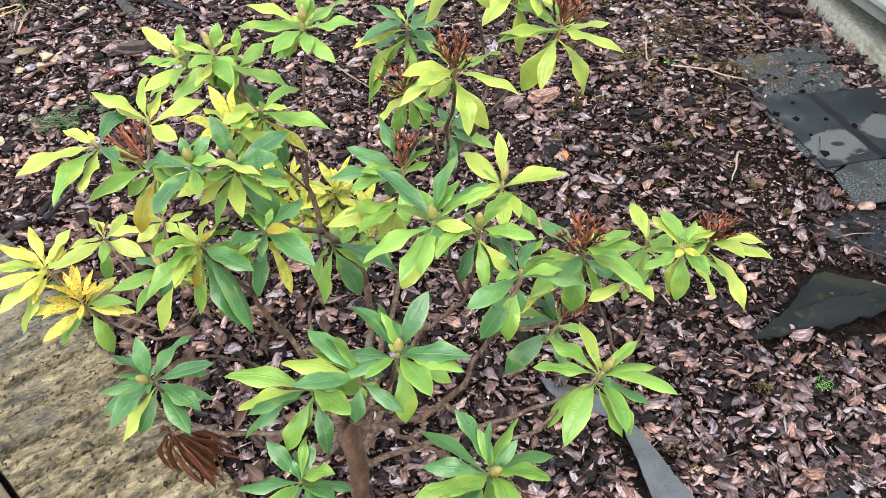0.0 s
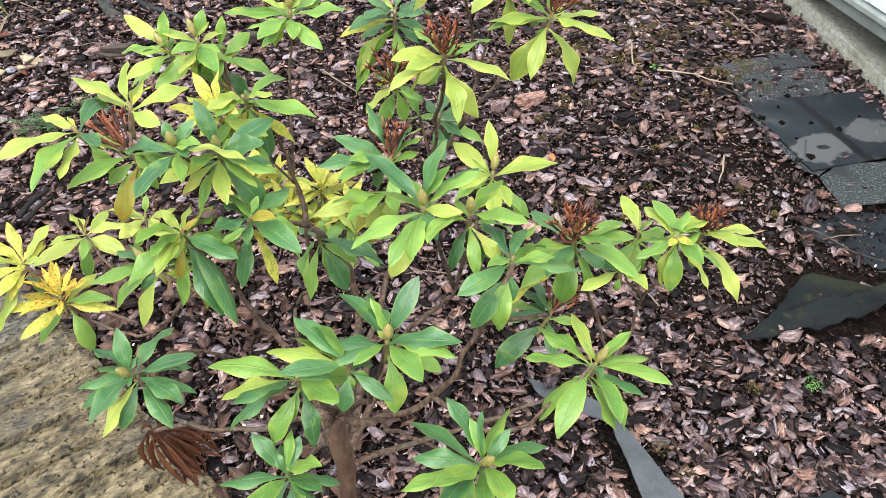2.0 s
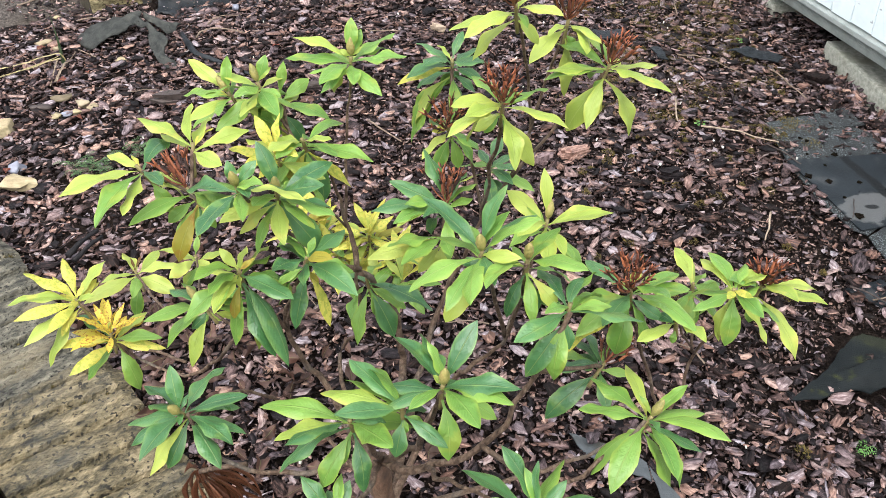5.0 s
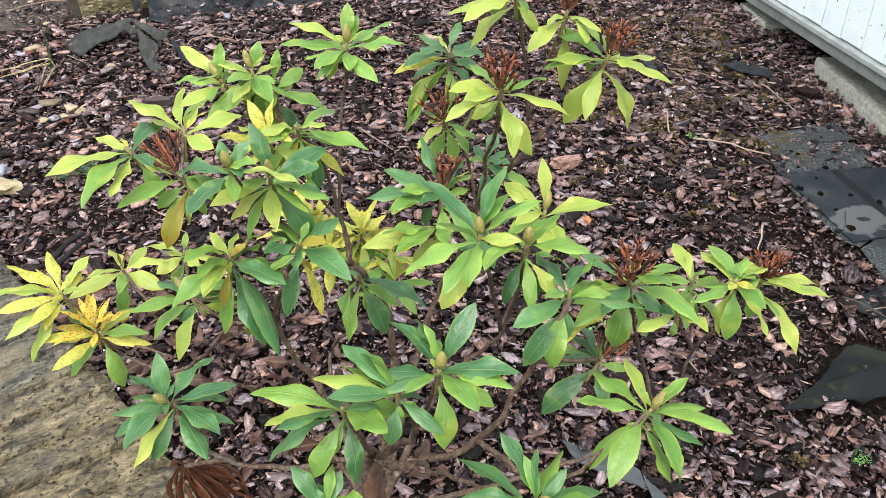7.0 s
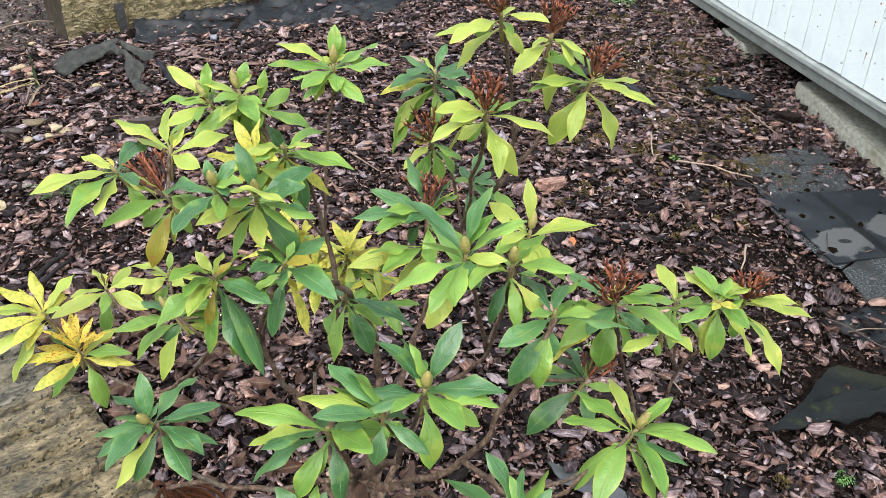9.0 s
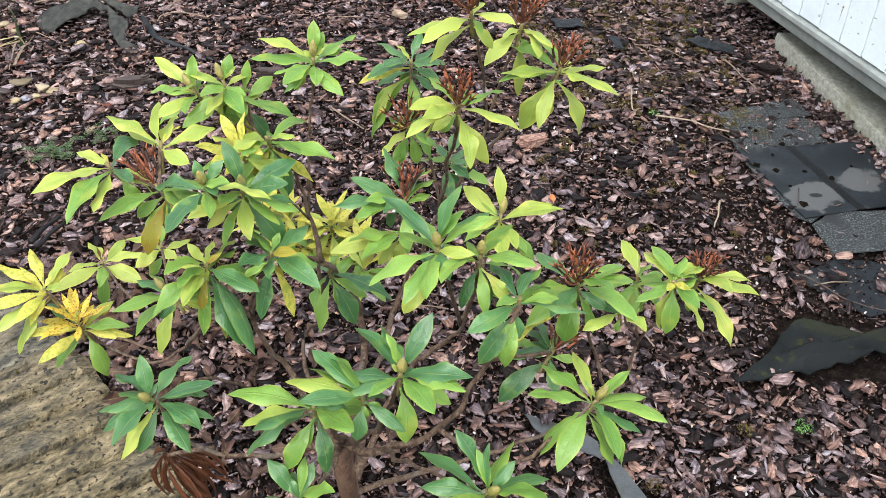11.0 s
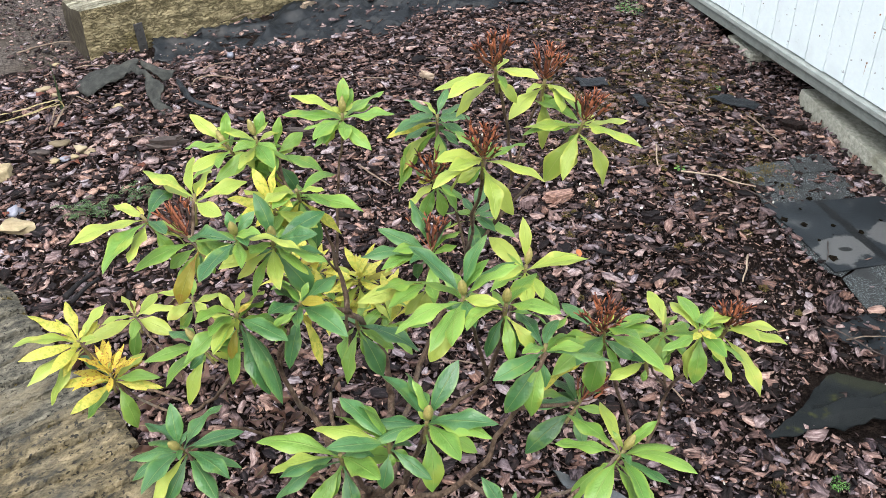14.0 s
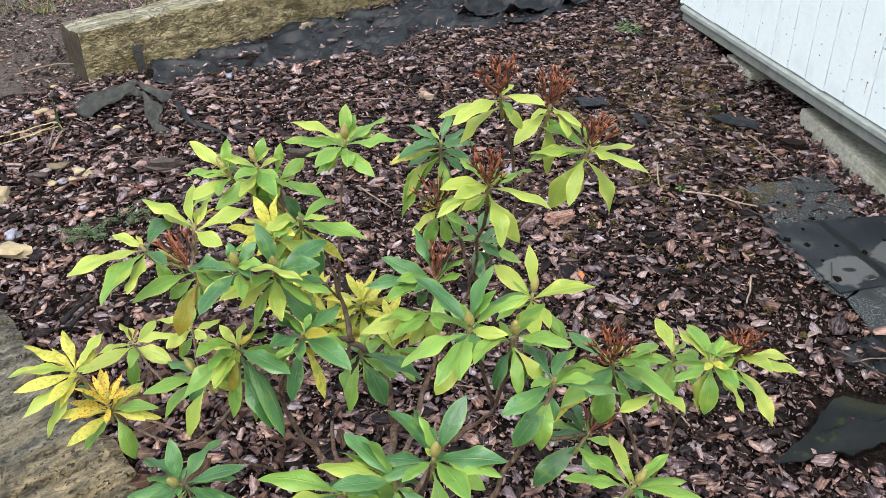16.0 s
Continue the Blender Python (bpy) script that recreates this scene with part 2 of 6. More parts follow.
GREY_SLAB = material("grey_lichened_sandstone", [(0.34, (0.022, 0.022, 0.019)), (0.43, (0.058, 0.056, 0.045)), (0.52, (0.104, 0.098, 0.076)), (0.67, (0.215, 0.198, 0.152))], 38, (0.65, 0.9), 1.0, 100,
                     (1.3, 0.6, 1.0), detail=14, stain=((0.018, 0.018, 0.015), 0.58, 0.64), stain_scale=110.0, bump_distance=0.016, specular=0.25,
                     patch=((0.170, 0.145, 0.095), 0.56, 0.66), patch_scale=8.0)
TIMBER = material("weathered_timber", [(0.30, (0.060, 0.054, 0.036)), (0.43, (0.210, 0.178, 0.100)), (0.57, (0.330, 0.282, 0.166)), (0.78, (0.450, 0.400, 0.265))], 30, (0.8, 0.98), 1.0, 80, (0.6, 1.0, 1.3), detail=12,
                  stain=((0.125, 0.100, 0.020), 0.52, 0.68), stain_scale=3.2, bump_distance=0.014, specular=0.2, patch=((0.048, 0.042, 0.026), 0.56, 0.68), patch_scale=9.0)
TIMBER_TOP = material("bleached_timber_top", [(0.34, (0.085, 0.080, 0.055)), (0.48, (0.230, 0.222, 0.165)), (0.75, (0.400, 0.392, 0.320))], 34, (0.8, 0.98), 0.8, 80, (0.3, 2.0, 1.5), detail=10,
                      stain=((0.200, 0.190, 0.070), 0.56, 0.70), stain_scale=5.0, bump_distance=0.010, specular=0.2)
END_GRAIN = material("dark_sawn_end", [(0.3, (0.022, 0.019, 0.014)), (0.7, (0.075, 0.066, 0.048))], 26, (0.8, 0.95), 0.8, 90, (1, 1.6, 0.7), specular=0.15)
DARK_TIMBER = material("dark_timber", [(0.3, (0.030, 0.022, 0.014)), (0.7, (0.110, 0.080, 0.050))], 10, (0.6, 0.9), 0.8, 60, (0.4, 3, 2.4))
WHITE_PAINT = material("white_paint_on_boards", [(0.27, (0.30, 0.33, 0.34)), (0.31, (0.68, 0.78, 0.81)), (0.8, (0.75, 0.85, 0.88))], 60, (0.5, 0.7), 0.28, 110, (0.7, 0.7, 1.2), detail=9,
                       stain=((0.62, 0.71, 0.74), 0.54, 0.74), stain_scale=6, patch=((0.20, 0.23, 0.24), 0.66, 0.69), patch_scale=46.0)
RAIL_PAINT = material("dark_grey_painted_rail", [(0.3, (0.12, 0.14, 0.13)), (0.7, (0.21, 0.235, 0.22))], 14, (0.6, 0.8), 0.5, 90, stain=((0.09, 0.095, 0.085), 0.55, 0.75), stain_scale=5)
GREY_PAINT = material("grey_painted_trim", [(0.3, (0.20, 0.23, 0.22)), (0.7, (0.32, 0.355, 0.34))], 14, (0.5, 0.7), 0.4, 90, stain=((0.20, 0.21, 0.19), 0.55, 0.75), stain_scale=5)
CONCRETE = material("concrete", [(0.3, (0.170, 0.178, 0.145)), (0.55, (0.330, 0.340, 0.290)), (0.8, (0.480, 0.490, 0.430))], 60, (0.75, 0.95), 0.8, 150, detail=9,
                    stain=((0.17, 0.17, 0.12), 0.52, 0.7), stain_scale=7, bump_distance=0.006)
FABRIC = material("black_membrane", [(0.3, (0.006, 0.008, 0.010)), (0.7, (0.014, 0.018, 0.022))], 16, (0.34, 0.60), 0.4, 420, stain=((0.032, 0.031, 0.030), 0.64, 0.78), stain_scale=6, specular=0.30)
FABRIC_DARK = material("dark_grey_membrane", [(0.34, (0.016, 0.018, 0.017)), (0.66, (0.044, 0.047, 0.043))], 40, (0.6, 0.85), 0.6, 300, stain=((0.075, 0.076, 0.066), 0.55, 0.72), stain_scale=11, specular=0.22)
FABRIC_GREY = material("grey_membrane", [(0.3, (0.050, 0.058, 0.064)), (0.7, (0.098, 0.110, 0.118))], 20, (0.55, 0.85), 0.7, 300, stain=((0.045, 0.044, 0.038), 0.56, 0.7), stain_scale=14, specular=0.25)
FELT = material("roof_felt", [(0.3, (0.010, 0.013, 0.016)), (0.6, (0.019, 0.024, 0.029)), (0.85, (0.033, 0.040, 0.046))], 11, (0.35, 0.6), 0.35, 260, stain=((0.060, 0.063, 0.065), 0.58, 0.66), stain_scale=6, specular=0.2)
GRANULES = material("granular_felt", [(0.38, (0.006, 0.008, 0.009)), (0.53, (0.020, 0.025, 0.028)), (0.65, (0.165, 0.190, 0.195))], 230, (0.6, 0.9), 0.9, 400, detail=2, bump_distance=0.003,
                    stain=((0.014, 0.017, 0.019), 0.56, 0.70), stain_scale=8)
FELT_MOSSY = material("mossy_membrane", [(0.3, (0.006, 0.008, 0.009)), (0.7, (0.014, 0.017, 0.018))], 12, (0.45, 0.75), 0.6, 300, stain=((0.040, 0.046, 0.014), 0.60, 0.74), stain_scale=22, specular=0.10)
TWIG = material("dry_twig", [(0.3, (0.100, 0.070, 0.050)), (0.7, (0.260, 0.200, 0.150))], 60, (0.6, 0.9), 0.5, 250)
PALE_TWIG = material("bleached_twig", [(0.3, (0.200, 0.150, 0.105)), (0.5, (0.320, 0.250, 0.185)), (0.7, (0.420, 0.345, 0.265))], 90, (0.6, 0.9), 0.8, 250)
DARK_TWIG = material("dark_twig", [(0.3, (0.020, 0.015, 0.013)), (0.7, (0.070, 0.052, 0.046))], 60, (0.5, 0.8), 0.6, 250)
BLACK_TWIG = material("rotten_black_twig", [(0.3, (0.004, 0.004, 0.005)), (0.7, (0.018, 0.016, 0.017))], 60, (0.5, 0.8), 0.8, 200, specular=0.2)
STRAW = material("dry_grass_blade", [(0.3, (0.360, 0.290, 0.130)), (0.7, (0.600, 0.530, 0.310))], 40, (0.5, 0.7), 0.2, 250)
GRASS = material("grass_blade", [(0.2, (0.070, 0.110, 0.024)), (0.6, (0.160, 0.180, 0.050)), (0.95, (0.360, 0.310, 0.140))], 12, (0.5, 0.7), 0.0, source="island", spread=0.3)
WEED = material("weed_leaf", [(0.2, (0.045, 0.130, 0.030)), (0.8, (0.120, 0.270, 0.060))], 30, (0.45, 0.65), 0.0, source="island", spread=0.3)
WEED_DULL = material("dull_weed_leaf", [(0.2, (0.024, 0.056, 0.018)), (0.8, (0.074, 0.132, 0.044))], 30, (0.5, 0.7), 0.0, source="island", spread=0.3)
CREAM_STONE = material("cream_sandstone", [(0.3, (0.190, 0.150, 0.085)), (0.55, (0.320, 0.262, 0.158)), (0.8, (0.440, 0.380, 0.260))], 40, (0.7, 0.9), 0.8, 120, stain=((0.22, 0.19, 0.10), 0.55, 0.7), stain_scale=25)
RED_LEAF = leaf_material("dead_leaf_red", (0.085, 0.018, 0.011), (0.180, 0.045, 0.024), (0.08, 0.02, 0.014), (0.08, 0.02, 0.01), 0.55, 0.5)
WEED_DARK = material("dark_green_blade", [(0.3, (0.026, 0.050, 0.018)), (0.7, (0.060, 0.095, 0.040))], 60, (0.5, 0.7), 0.3, 200, (3, 3, 0.3))
MOSS = material("moss_tuft", [(0.1, (0.036, 0.030, 0.008)), (0.5, (0.086, 0.072, 0.015)), (0.9, (0.160, 0.112, 0.028))], 18, (0.8, 0.95), 0.0, source="island", spread=0.4)
PEBBLE = material("pebble", [(0.2, (0.120, 0.095, 0.056)), (0.5, (0.260, 0.210, 0.130)), (0.85, (0.400, 0.350, 0.255))], 60, (0.5, 0.8), 0.5, 120, source="object", spread=0.4)
GREY_STONE = material("grey_stone", [(0.3, (0.130, 0.140, 0.180)), (0.7, (0.270, 0.285, 0.350))], 26, (0.5, 0.8), 0.5, 120)
GRIT = material("white_grit", [(0.1, (0.34, 0.33, 0.30)), (0.8, (0.66, 0.65, 0.61))], 30, (0.5, 0.8), 0.3, 200, source="island", spread=0.3)
IRON = material("rusty_iron", [(0.3, (0.045, 0.046, 0.048)), (0.6, (0.090, 0.088, 0.086)), (0.85, (0.140, 0.075, 0.045))], 30, (0.5, 0.75), 0.4, 200, metal=0.6)
CLOD = material("mossy_soil_clod", [(0.3, (0.004, 0.003, 0.003)), (0.6, (0.012, 0.010, 0.007)), (0.8, (0.026, 0.023, 0.012))], 160, (0.85, 0.98), 1.0, 300, detail=8, bump_distance=0.006, specular=0.03)
ORANGE_LEAF = leaf_material("dead_leaf_orange", (0.45, 0.13, 0.04), (0.60, 0.22, 0.08), (0.4, 0.14, 0.05), (0.3, 0.09, 0.03), 0.6, 0.5)
RUST = material("rust_stain", [(0.3, (0.150, 0.060, 0.022)), (0.7, (0.330, 0.170, 0.085))], 60, (0.6, 0.8), 0.3, 200)



def fissured(m, stretch, scale, width, colour):
    """Branching drying cracks, dark and recessed, cut into a timber surface."""
    n, l = m.node_tree.nodes, m.node_tree.links
    b = n["Principled BSDF"]
    co, mp, no = n.new("ShaderNodeTexCoord"), n.new("ShaderNodeMapping"), n.new("ShaderNodeTexNoise")
    mp.inputs["Scale"].default_value = stretch
    no.inputs["Scale"].default_value, no.inputs["Detail"].default_value = 16, 5
    l.new(co.outputs["Object"], no.inputs["Vector"])
    bent = n.new("ShaderNodeVectorMath")
    bent.operation = "MULTIPLY_ADD"
    l.new(no.outputs["Color"], bent.inputs[0])
    bent.inputs[1].default_value = (0.12, 0.12, 0.10)
    l.new(co.outputs["Object"], bent.inputs[2])
    l.new(bent.outputs[0], mp.inputs["Vector"])
    vo = n.new("ShaderNodeTexVoronoi")
    vo.feature = "DISTANCE_TO_EDGE"
    vo.inputs["Scale"].default_value = scale
    l.new(mp.outputs[0], vo.inputs["Vector"])
    gate = n.new("ShaderNodeMapRange")
    gate.inputs["From Min"].default_value, gate.inputs["From Max"].default_value = 0.40, 0.60
    gate.inputs["To Min"].default_value, gate.inputs["To Max"].default_value = width * 0.15, width
    l.new(no.outputs["Fac"], gate.inputs["Value"])
    cut = n.new("ShaderNodeMapRange")
    cut.inputs["From Min"].default_value = 0.0
    l.new(gate.outputs[0], cut.inputs["From Max"])
    l.new(vo.outputs["Distance"], cut.inputs["Value"])
    mx = n.new("ShaderNodeMix")
    mx.data_type = "RGBA"
    l.new(cut.outputs[0], mx.inputs["Factor"])
    mx.inputs["A"].default_value = (*colour, 1)
    l.new(b.inputs["Base Color"].links[0].from_socket, mx.inputs["B"])
    l.new(mx.outputs["Result"], b.inputs["Base Color"])
    bp = n.new("ShaderNodeBump")
    bp.inputs["Strength"].default_value, bp.inputs["Distance"].default_value = 1.0, 0.008
    l.new(cut.outputs[0], bp.inputs["Height"])
    l.new(b.inputs["Normal"].links[0].from_socket, bp.inputs["Normal"])
    l.new(bp.outputs[0], b.inputs["Normal"])


fissured(TIMBER, (0.30, 1.0, 1.7), 60, 0.20, (0.130, 0.110, 0.062))
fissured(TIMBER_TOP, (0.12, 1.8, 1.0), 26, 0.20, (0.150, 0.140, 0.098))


def marked(base, marks):
    """Patches of one colour each, with soft ragged rims, on a copy of a sheet's surface."""
    m = base.copy()
    m.name = base.name + "_stained"
    n, l = m.node_tree.nodes, m.node_tree.links
    b = n["Principled BSDF"]
    co = n.new("ShaderNodeTexCoord").outputs["Object"]
    no = n.new("ShaderNodeTexNoise")
    no.inputs["Scale"].default_value, no.inputs["Detail"].default_value = 22, 7
    l.new(co, no.inputs["Vector"])
    ragged = n.new("ShaderNodeMath")
    ragged.operation = "MULTIPLY"
    l.new(no.outputs["Fac"], ragged.inputs[0])
    ragged.inputs[1].default_value = 1.5
    for x, y, rx, ry, turn, colour, rim in marks:
        mp = n.new("ShaderNodeMapping")
        mp.vector_type = "TEXTURE"
        mp.inputs["Location"].default_value, mp.inputs["Rotation"].default_value, mp.inputs["Scale"].default_value = (x, y, gz(x, y) + 0.022), (0, 0, radians(turn)), (rx, ry, 0.2)
        l.new(co, mp.inputs["Vector"])
        far = n.new("ShaderNodeVectorMath")
        far.operation = "LENGTH"
        l.new(mp.outputs[0], far.inputs[0])
        add = n.new("ShaderNodeMath")
        l.new(far.outputs["Value"], add.inputs[0])
        l.new(ragged.outputs[0], add.inputs[1])
        mask = n.new("ShaderNodeMapRange")
        mask.interpolation_type = "SMOOTHSTEP"
        for key, v in (("From Min", 1.75 - rim), ("From Max", 1.75 + rim), ("To Min", 0.9), ("To Max", 0.0)):
            mask.inputs[key].default_value = v
        l.new(add.outputs[0], mask.inputs["Value"])
        mx = n.new("ShaderNodeMix")
        mx.data_type = "RGBA"
        l.new(mask.outputs[0], mx.inputs["Factor"])
        l.new(b.inputs["Base Color"].links[0].from_socket, mx.inputs["A"])
        mx.inputs["B"].default_value = (*colour, 1)
        l.new(mx.outputs["Result"], b.inputs["Base Color"])
    return m


# pale grey and near-black patches for the felt, dull green for the membrane
PALE_MARK, DARK_MARK, ALGAE = (0.092, 0.096, 0.098), (0.008, 0.009, 0.010), (0.020, 0.023, 0.015)
FELT_MARKED = marked(FELT, [(1.168, 2.100, 0.092, 0.062, 28, PALE_MARK, 0.10), (1.345, 2.190, 0.080, 0.055, 20, PALE_MARK, 0.10), (1.235, 2.225, 0.240, 0.017, -71, DARK_MARK, 0.2), (1.182, 2.108, 0.020, 0.010, 0, DARK_MARK, 0.3)])
FELT_MOSSY = marked(FELT_MOSSY, [(0.985, 1.562, 0.085, 0.030, -28, ALGAE, 0.55), (1.075, 1.522, 0.070, 0.022, -20, ALGAE, 0.55)])

# ---- mesh helpers ----
rng = random.Random(7)
nrg = np.random.default_rng(11)


def link(name, verts, faces, material_, parent=None, smooth=True, at=None):
    me = bpy.data.meshes.new(name)
    me.from_pydata([tuple(v) for v in verts], [], faces)
    me.update()
    if smooth:
        me.polygons.foreach_set("use_smooth", [True] * len(me.polygons))
    me.materials.append(material_)
    ob = new(name, me)
    if at is not None:
        ob.matrix_world = at
    if parent:
        ob.parent = parent
    return ob


def part(name, bm, material_, parent, label="", smooth=False):
    me = bpy.data.meshes.new(name)
    bm.to_mesh(me)
    bm.free()
    if smooth:
        me.polygons.foreach_set("use_smooth", [True] * len(me.polygons))
    me.materials.append(material_)
    ob = new(name, me)
    ob.parent = parent
    return tagged(ob, label)


def box(x0, x1, y0, y1, z0, z1, bevel=0.004, jitter=0.0, cuts=0):
    bm = bmesh.new()
    bmesh.ops.create_cube(bm, size=1)
    for v in bm.verts:
        v.co = Vector((x0 if v.co.x < 0 else x1, y0 if v.co.y < 0 else y1, z0 if v.co.z < 0 else z1))
    if bevel:
        bmesh.ops.bevel(bm, geom=bm.edges[:], offset=bevel, segments=2, affect="EDGES", profile=0.6)
    if cuts:
        bmesh.ops.subdivide_edges(bm, edges=[e for e in bm.edges if e.calc_length() > 0.12], cuts=cuts, use_grid_fill=True)
    if jitter:
        for v in bm.verts:
            v.co += Vector([noise.noise(v.co * 9 + Vector((k * 31.7, 0, 0))) * jitter for k in range(3)])
    return bm


def tube(points, radii, sides=7, steps=5, wobble=0.0, seed=0):
    """Vertices and faces of a tapered tube along a smooth curve through the points."""
    pts = [Vector(p) for p in points]
    ext = [pts[0] * 2 - pts[1], *pts, pts[-1] * 2 - pts[-2]]
    line, rad = [], []
    for i in range(1, len(ext) - 2):
        p0, p1, p2, p3 = ext[i - 1:i + 3]
        for k in range(steps):
            t = k / steps
            line.append(0.5 * (2 * p1 + (p2 - p0) * t + (2 * p0 - 5 * p1 + 4 * p2 - p3) * t * t + (3 * p1 - p0 - 3 * p2 + p3) * t ** 3))
            f = (i - 1 + t) / (len(pts) - 1)
            rad.append(radii[1] + (radii[0] - radii[1]) * (1 - f) ** 2)
    line.append(pts[-1])
    rad.append(radii[1])
    verts, faces = [], []
    up = Vector((0.3, 0.2, 1)).normalized()
    for i, (p, r) in enumerate(zip(line, rad)):
        d = (line[min(i + 1, len(line) - 1)] - line[max(i - 1, 0)]).normalized()
        a = d.cross(up)
        a = a.normalized() if a.length > 0.05 else d.orthogonal().normalized()
        b = d.cross(a)
        if wobble:
            p = p + Vector([noise.noise(p * 25 + Vector((seed, k * 9.1, 0))) * wobble for k in range(3)])
        for k in range(sides):
            w = 2 * math.pi * k / sides
            rr = r * (1 + 0.30 * noise.noise(p * 70 + Vector((w, seed, 0))))
            verts.append(p + (a * math.cos(w) + b * math.sin(w)) * rr)
    for i in range(len(line) - 1):
        for k in range(sides):
            k2 = (k + 1) % sides
            faces.append((i * sides + k, i * sides + k2, (i + 1) * sides + k2, (i + 1) * sides + k))
    faces.append(tuple(range(sides))[::-1])
    faces.append(tuple((len(line) - 1) * sides + k for k in range(sides)))
    return verts, faces


def sheet(outline, height, thick=0.003, cuts=7, fold=0.006, freq=9.0, seed=0.0, torn=0.004):
    """A thin sheet of a flat outline that lies on the bed, with folds."""
    bm = bmesh.new()
    face = bm.faces.new([bm.verts.new((x, y, 0)) for x, y in outline])
    bmesh.ops.triangulate(bm, faces=[face])
    bmesh.ops.subdivide_edges(bm, edges=bm.edges[:], cuts=cuts, use_grid_fill=True)
    for v in bm.verts:
        x, y = v.co.x, v.co.y
        q = Vector((x * freq, y * freq, seed))
        v.co.z = gz(x, y) + height + fold * (noise.noise(q) + 0.5 * noise.noise(q * 2.7))
        v.co.x += torn * noise.noise(q * 4.1)
        v.co.y += torn * noise.noise(q * 4.3)
    ext = bmesh.ops.extrude_face_region(bm, geom=bm.faces[:])
    for v in ext["geom"]:
        if isinstance(v, bmesh.types.BMVert):
            v.co.z += thick
    bmesh.ops.recalc_face_normals(bm, faces=bm.faces[:])
    return bm


def within(x, y, outline):
    hit = False
    for (x0, y0), (x1, y1) in zip(outline, outline[1:] + outline[:1]):
        if (y0 > y) != (y1 > y) and x < (x1 - x0) * (y - y0) / (y1 - y0) + x0:
            hit = not hit
    return hit


def woven(outline, height, fold, freq, seed, step=0.016, thick=0.003):
    """A larger sheet on an even net, with frayed edges and soft folds."""
    xs_, ys_ = [p[0] for p in outline], [p[1] for p in outline]
    bm, net = bmesh.new(), {}
    for i in range(int((max(xs_) - min(xs_)) / step) + 2):
        for j in range(int((max(ys_) - min(ys_)) / step) + 2):
            x, y = min(xs_) + i * step, min(ys_) + j * step
            ox, oy = 0.02 * noise.noise(Vector((x * 14, y * 14, seed))), 0.02 * noise.noise(Vector((x * 14, y * 14, seed + 9)))
            if within(x + ox, y + oy, outline):
                q = Vector((x * freq, y * freq, seed))
                net[i, j] = bm.verts.new((x + ox * 0.4, y + oy * 0.4, gz(x, y) + height + fold * (noise.noise(q) + 0.5 * noise.noise(q * 2.7))))
    for i, j in list(net):
        c = [net.get(k) for k in ((i, j), (i + 1, j), (i + 1, j + 1), (i, j + 1))]
        if None not in c:
            bm.faces.new(c)
        elif sum(v is not None for v in c) == 3:
            bm.faces.new([v for v in c if v is not None])
    bmesh.ops.delete(bm, geom=[v for v in bm.verts if not v.link_faces], context="VERTS")
    return bm


def mesh_thing(name, bm, material_, label, category, group="", kind="", smooth=False):
    me = bpy.data.meshes.new(name)
    bm.to_mesh(me)
    bm.free()
    if smooth:
        me.polygons.foreach_set("use_smooth", [True] * len(me.polygons))
    me.materials.append(material_)
    return tagged(new(name, me), label, category, group, kind)


def rock(radius, flat=0.7, seed=0.0, rough=0.25, sub=2):
    bm = bmesh.new()
    bmesh.ops.create_icosphere(bm, subdivisions=sub, radius=radius)
    for v in bm.verts:
        v.co *= 1 + rough * noise.noise(v.co / radius * 1.3 + Vector((seed, seed * 2, 0))) + 0.35 * rough * noise.noise(v.co / radius * 3.7 + Vector((seed * 3, 0, seed)))
        v.co.z *= flat
    return bm
# ---- the ground: one sheet to the horizon ----
def axis(inner, step, outer):
    a = list(np.arange(inner[0], inner[1] + 1e-6, step))
    far = [outer * k for k in (0.02, 0.06, 0.2, 1.0)]
    return [inner[0] - f for f in far[::-1]] + a + [inner[1] + f for f in far]


xs, ys = axis((-2.6, 2.4), 0.05, 400.0), axis((-0.6, 5.8), 0.05, 400.0)
verts = []
for y in ys:
    for x in xs:
        near = 1.0 if -2.6 < x < 2.4 and -0.6 < y < 5.8 else 0.0
        verts.append((x, y, gz(x, y) - 0.006 + near * (0.010 * noise.noise(Vector((x * 3.1, y * 3.1, 0))) + 0.005 * noise.noise(Vector((x * 11, y * 11, 5))))))
w = len(xs)
faces = [(j * w + i, j * w + i + 1, (j + 1) * w + i + 1, (j + 1) * w + i) for j in range(len(ys) - 1) for i in range(w - 1)]
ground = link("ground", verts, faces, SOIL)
tagged(ground, "sloping garden bed of dark damp soil under bark mulch", "ground", kind="structure")

# lines of the plan
SHED_A, SHED_D, SHED_N = Vector((1.400, 2.658)), Vector((-0.1727, 0.9850)), Vector((-0.9850, -0.1727))
BEAM_A, BEAM_D = Vector((-1.482, 3.311)), Vector((0.759, 0.651))
BEAM_N = Vector((-0.651, 0.759))
EDGE_A, EDGE_D = Vector((-1.24, 1.836)), Vector((0.696, -0.718))
EDGE_N = Vector((-0.718, -0.696))


def frame_on(a, d, n, z):
    """The pose with x along d, y along n and z up, at the plan point a."""
    m = Matrix(((d.x, n.x, 0, a.x), (d.y, n.y, 0, a.y), (0, 0, 1, z), (0, 0, 0, 1)))
    return m


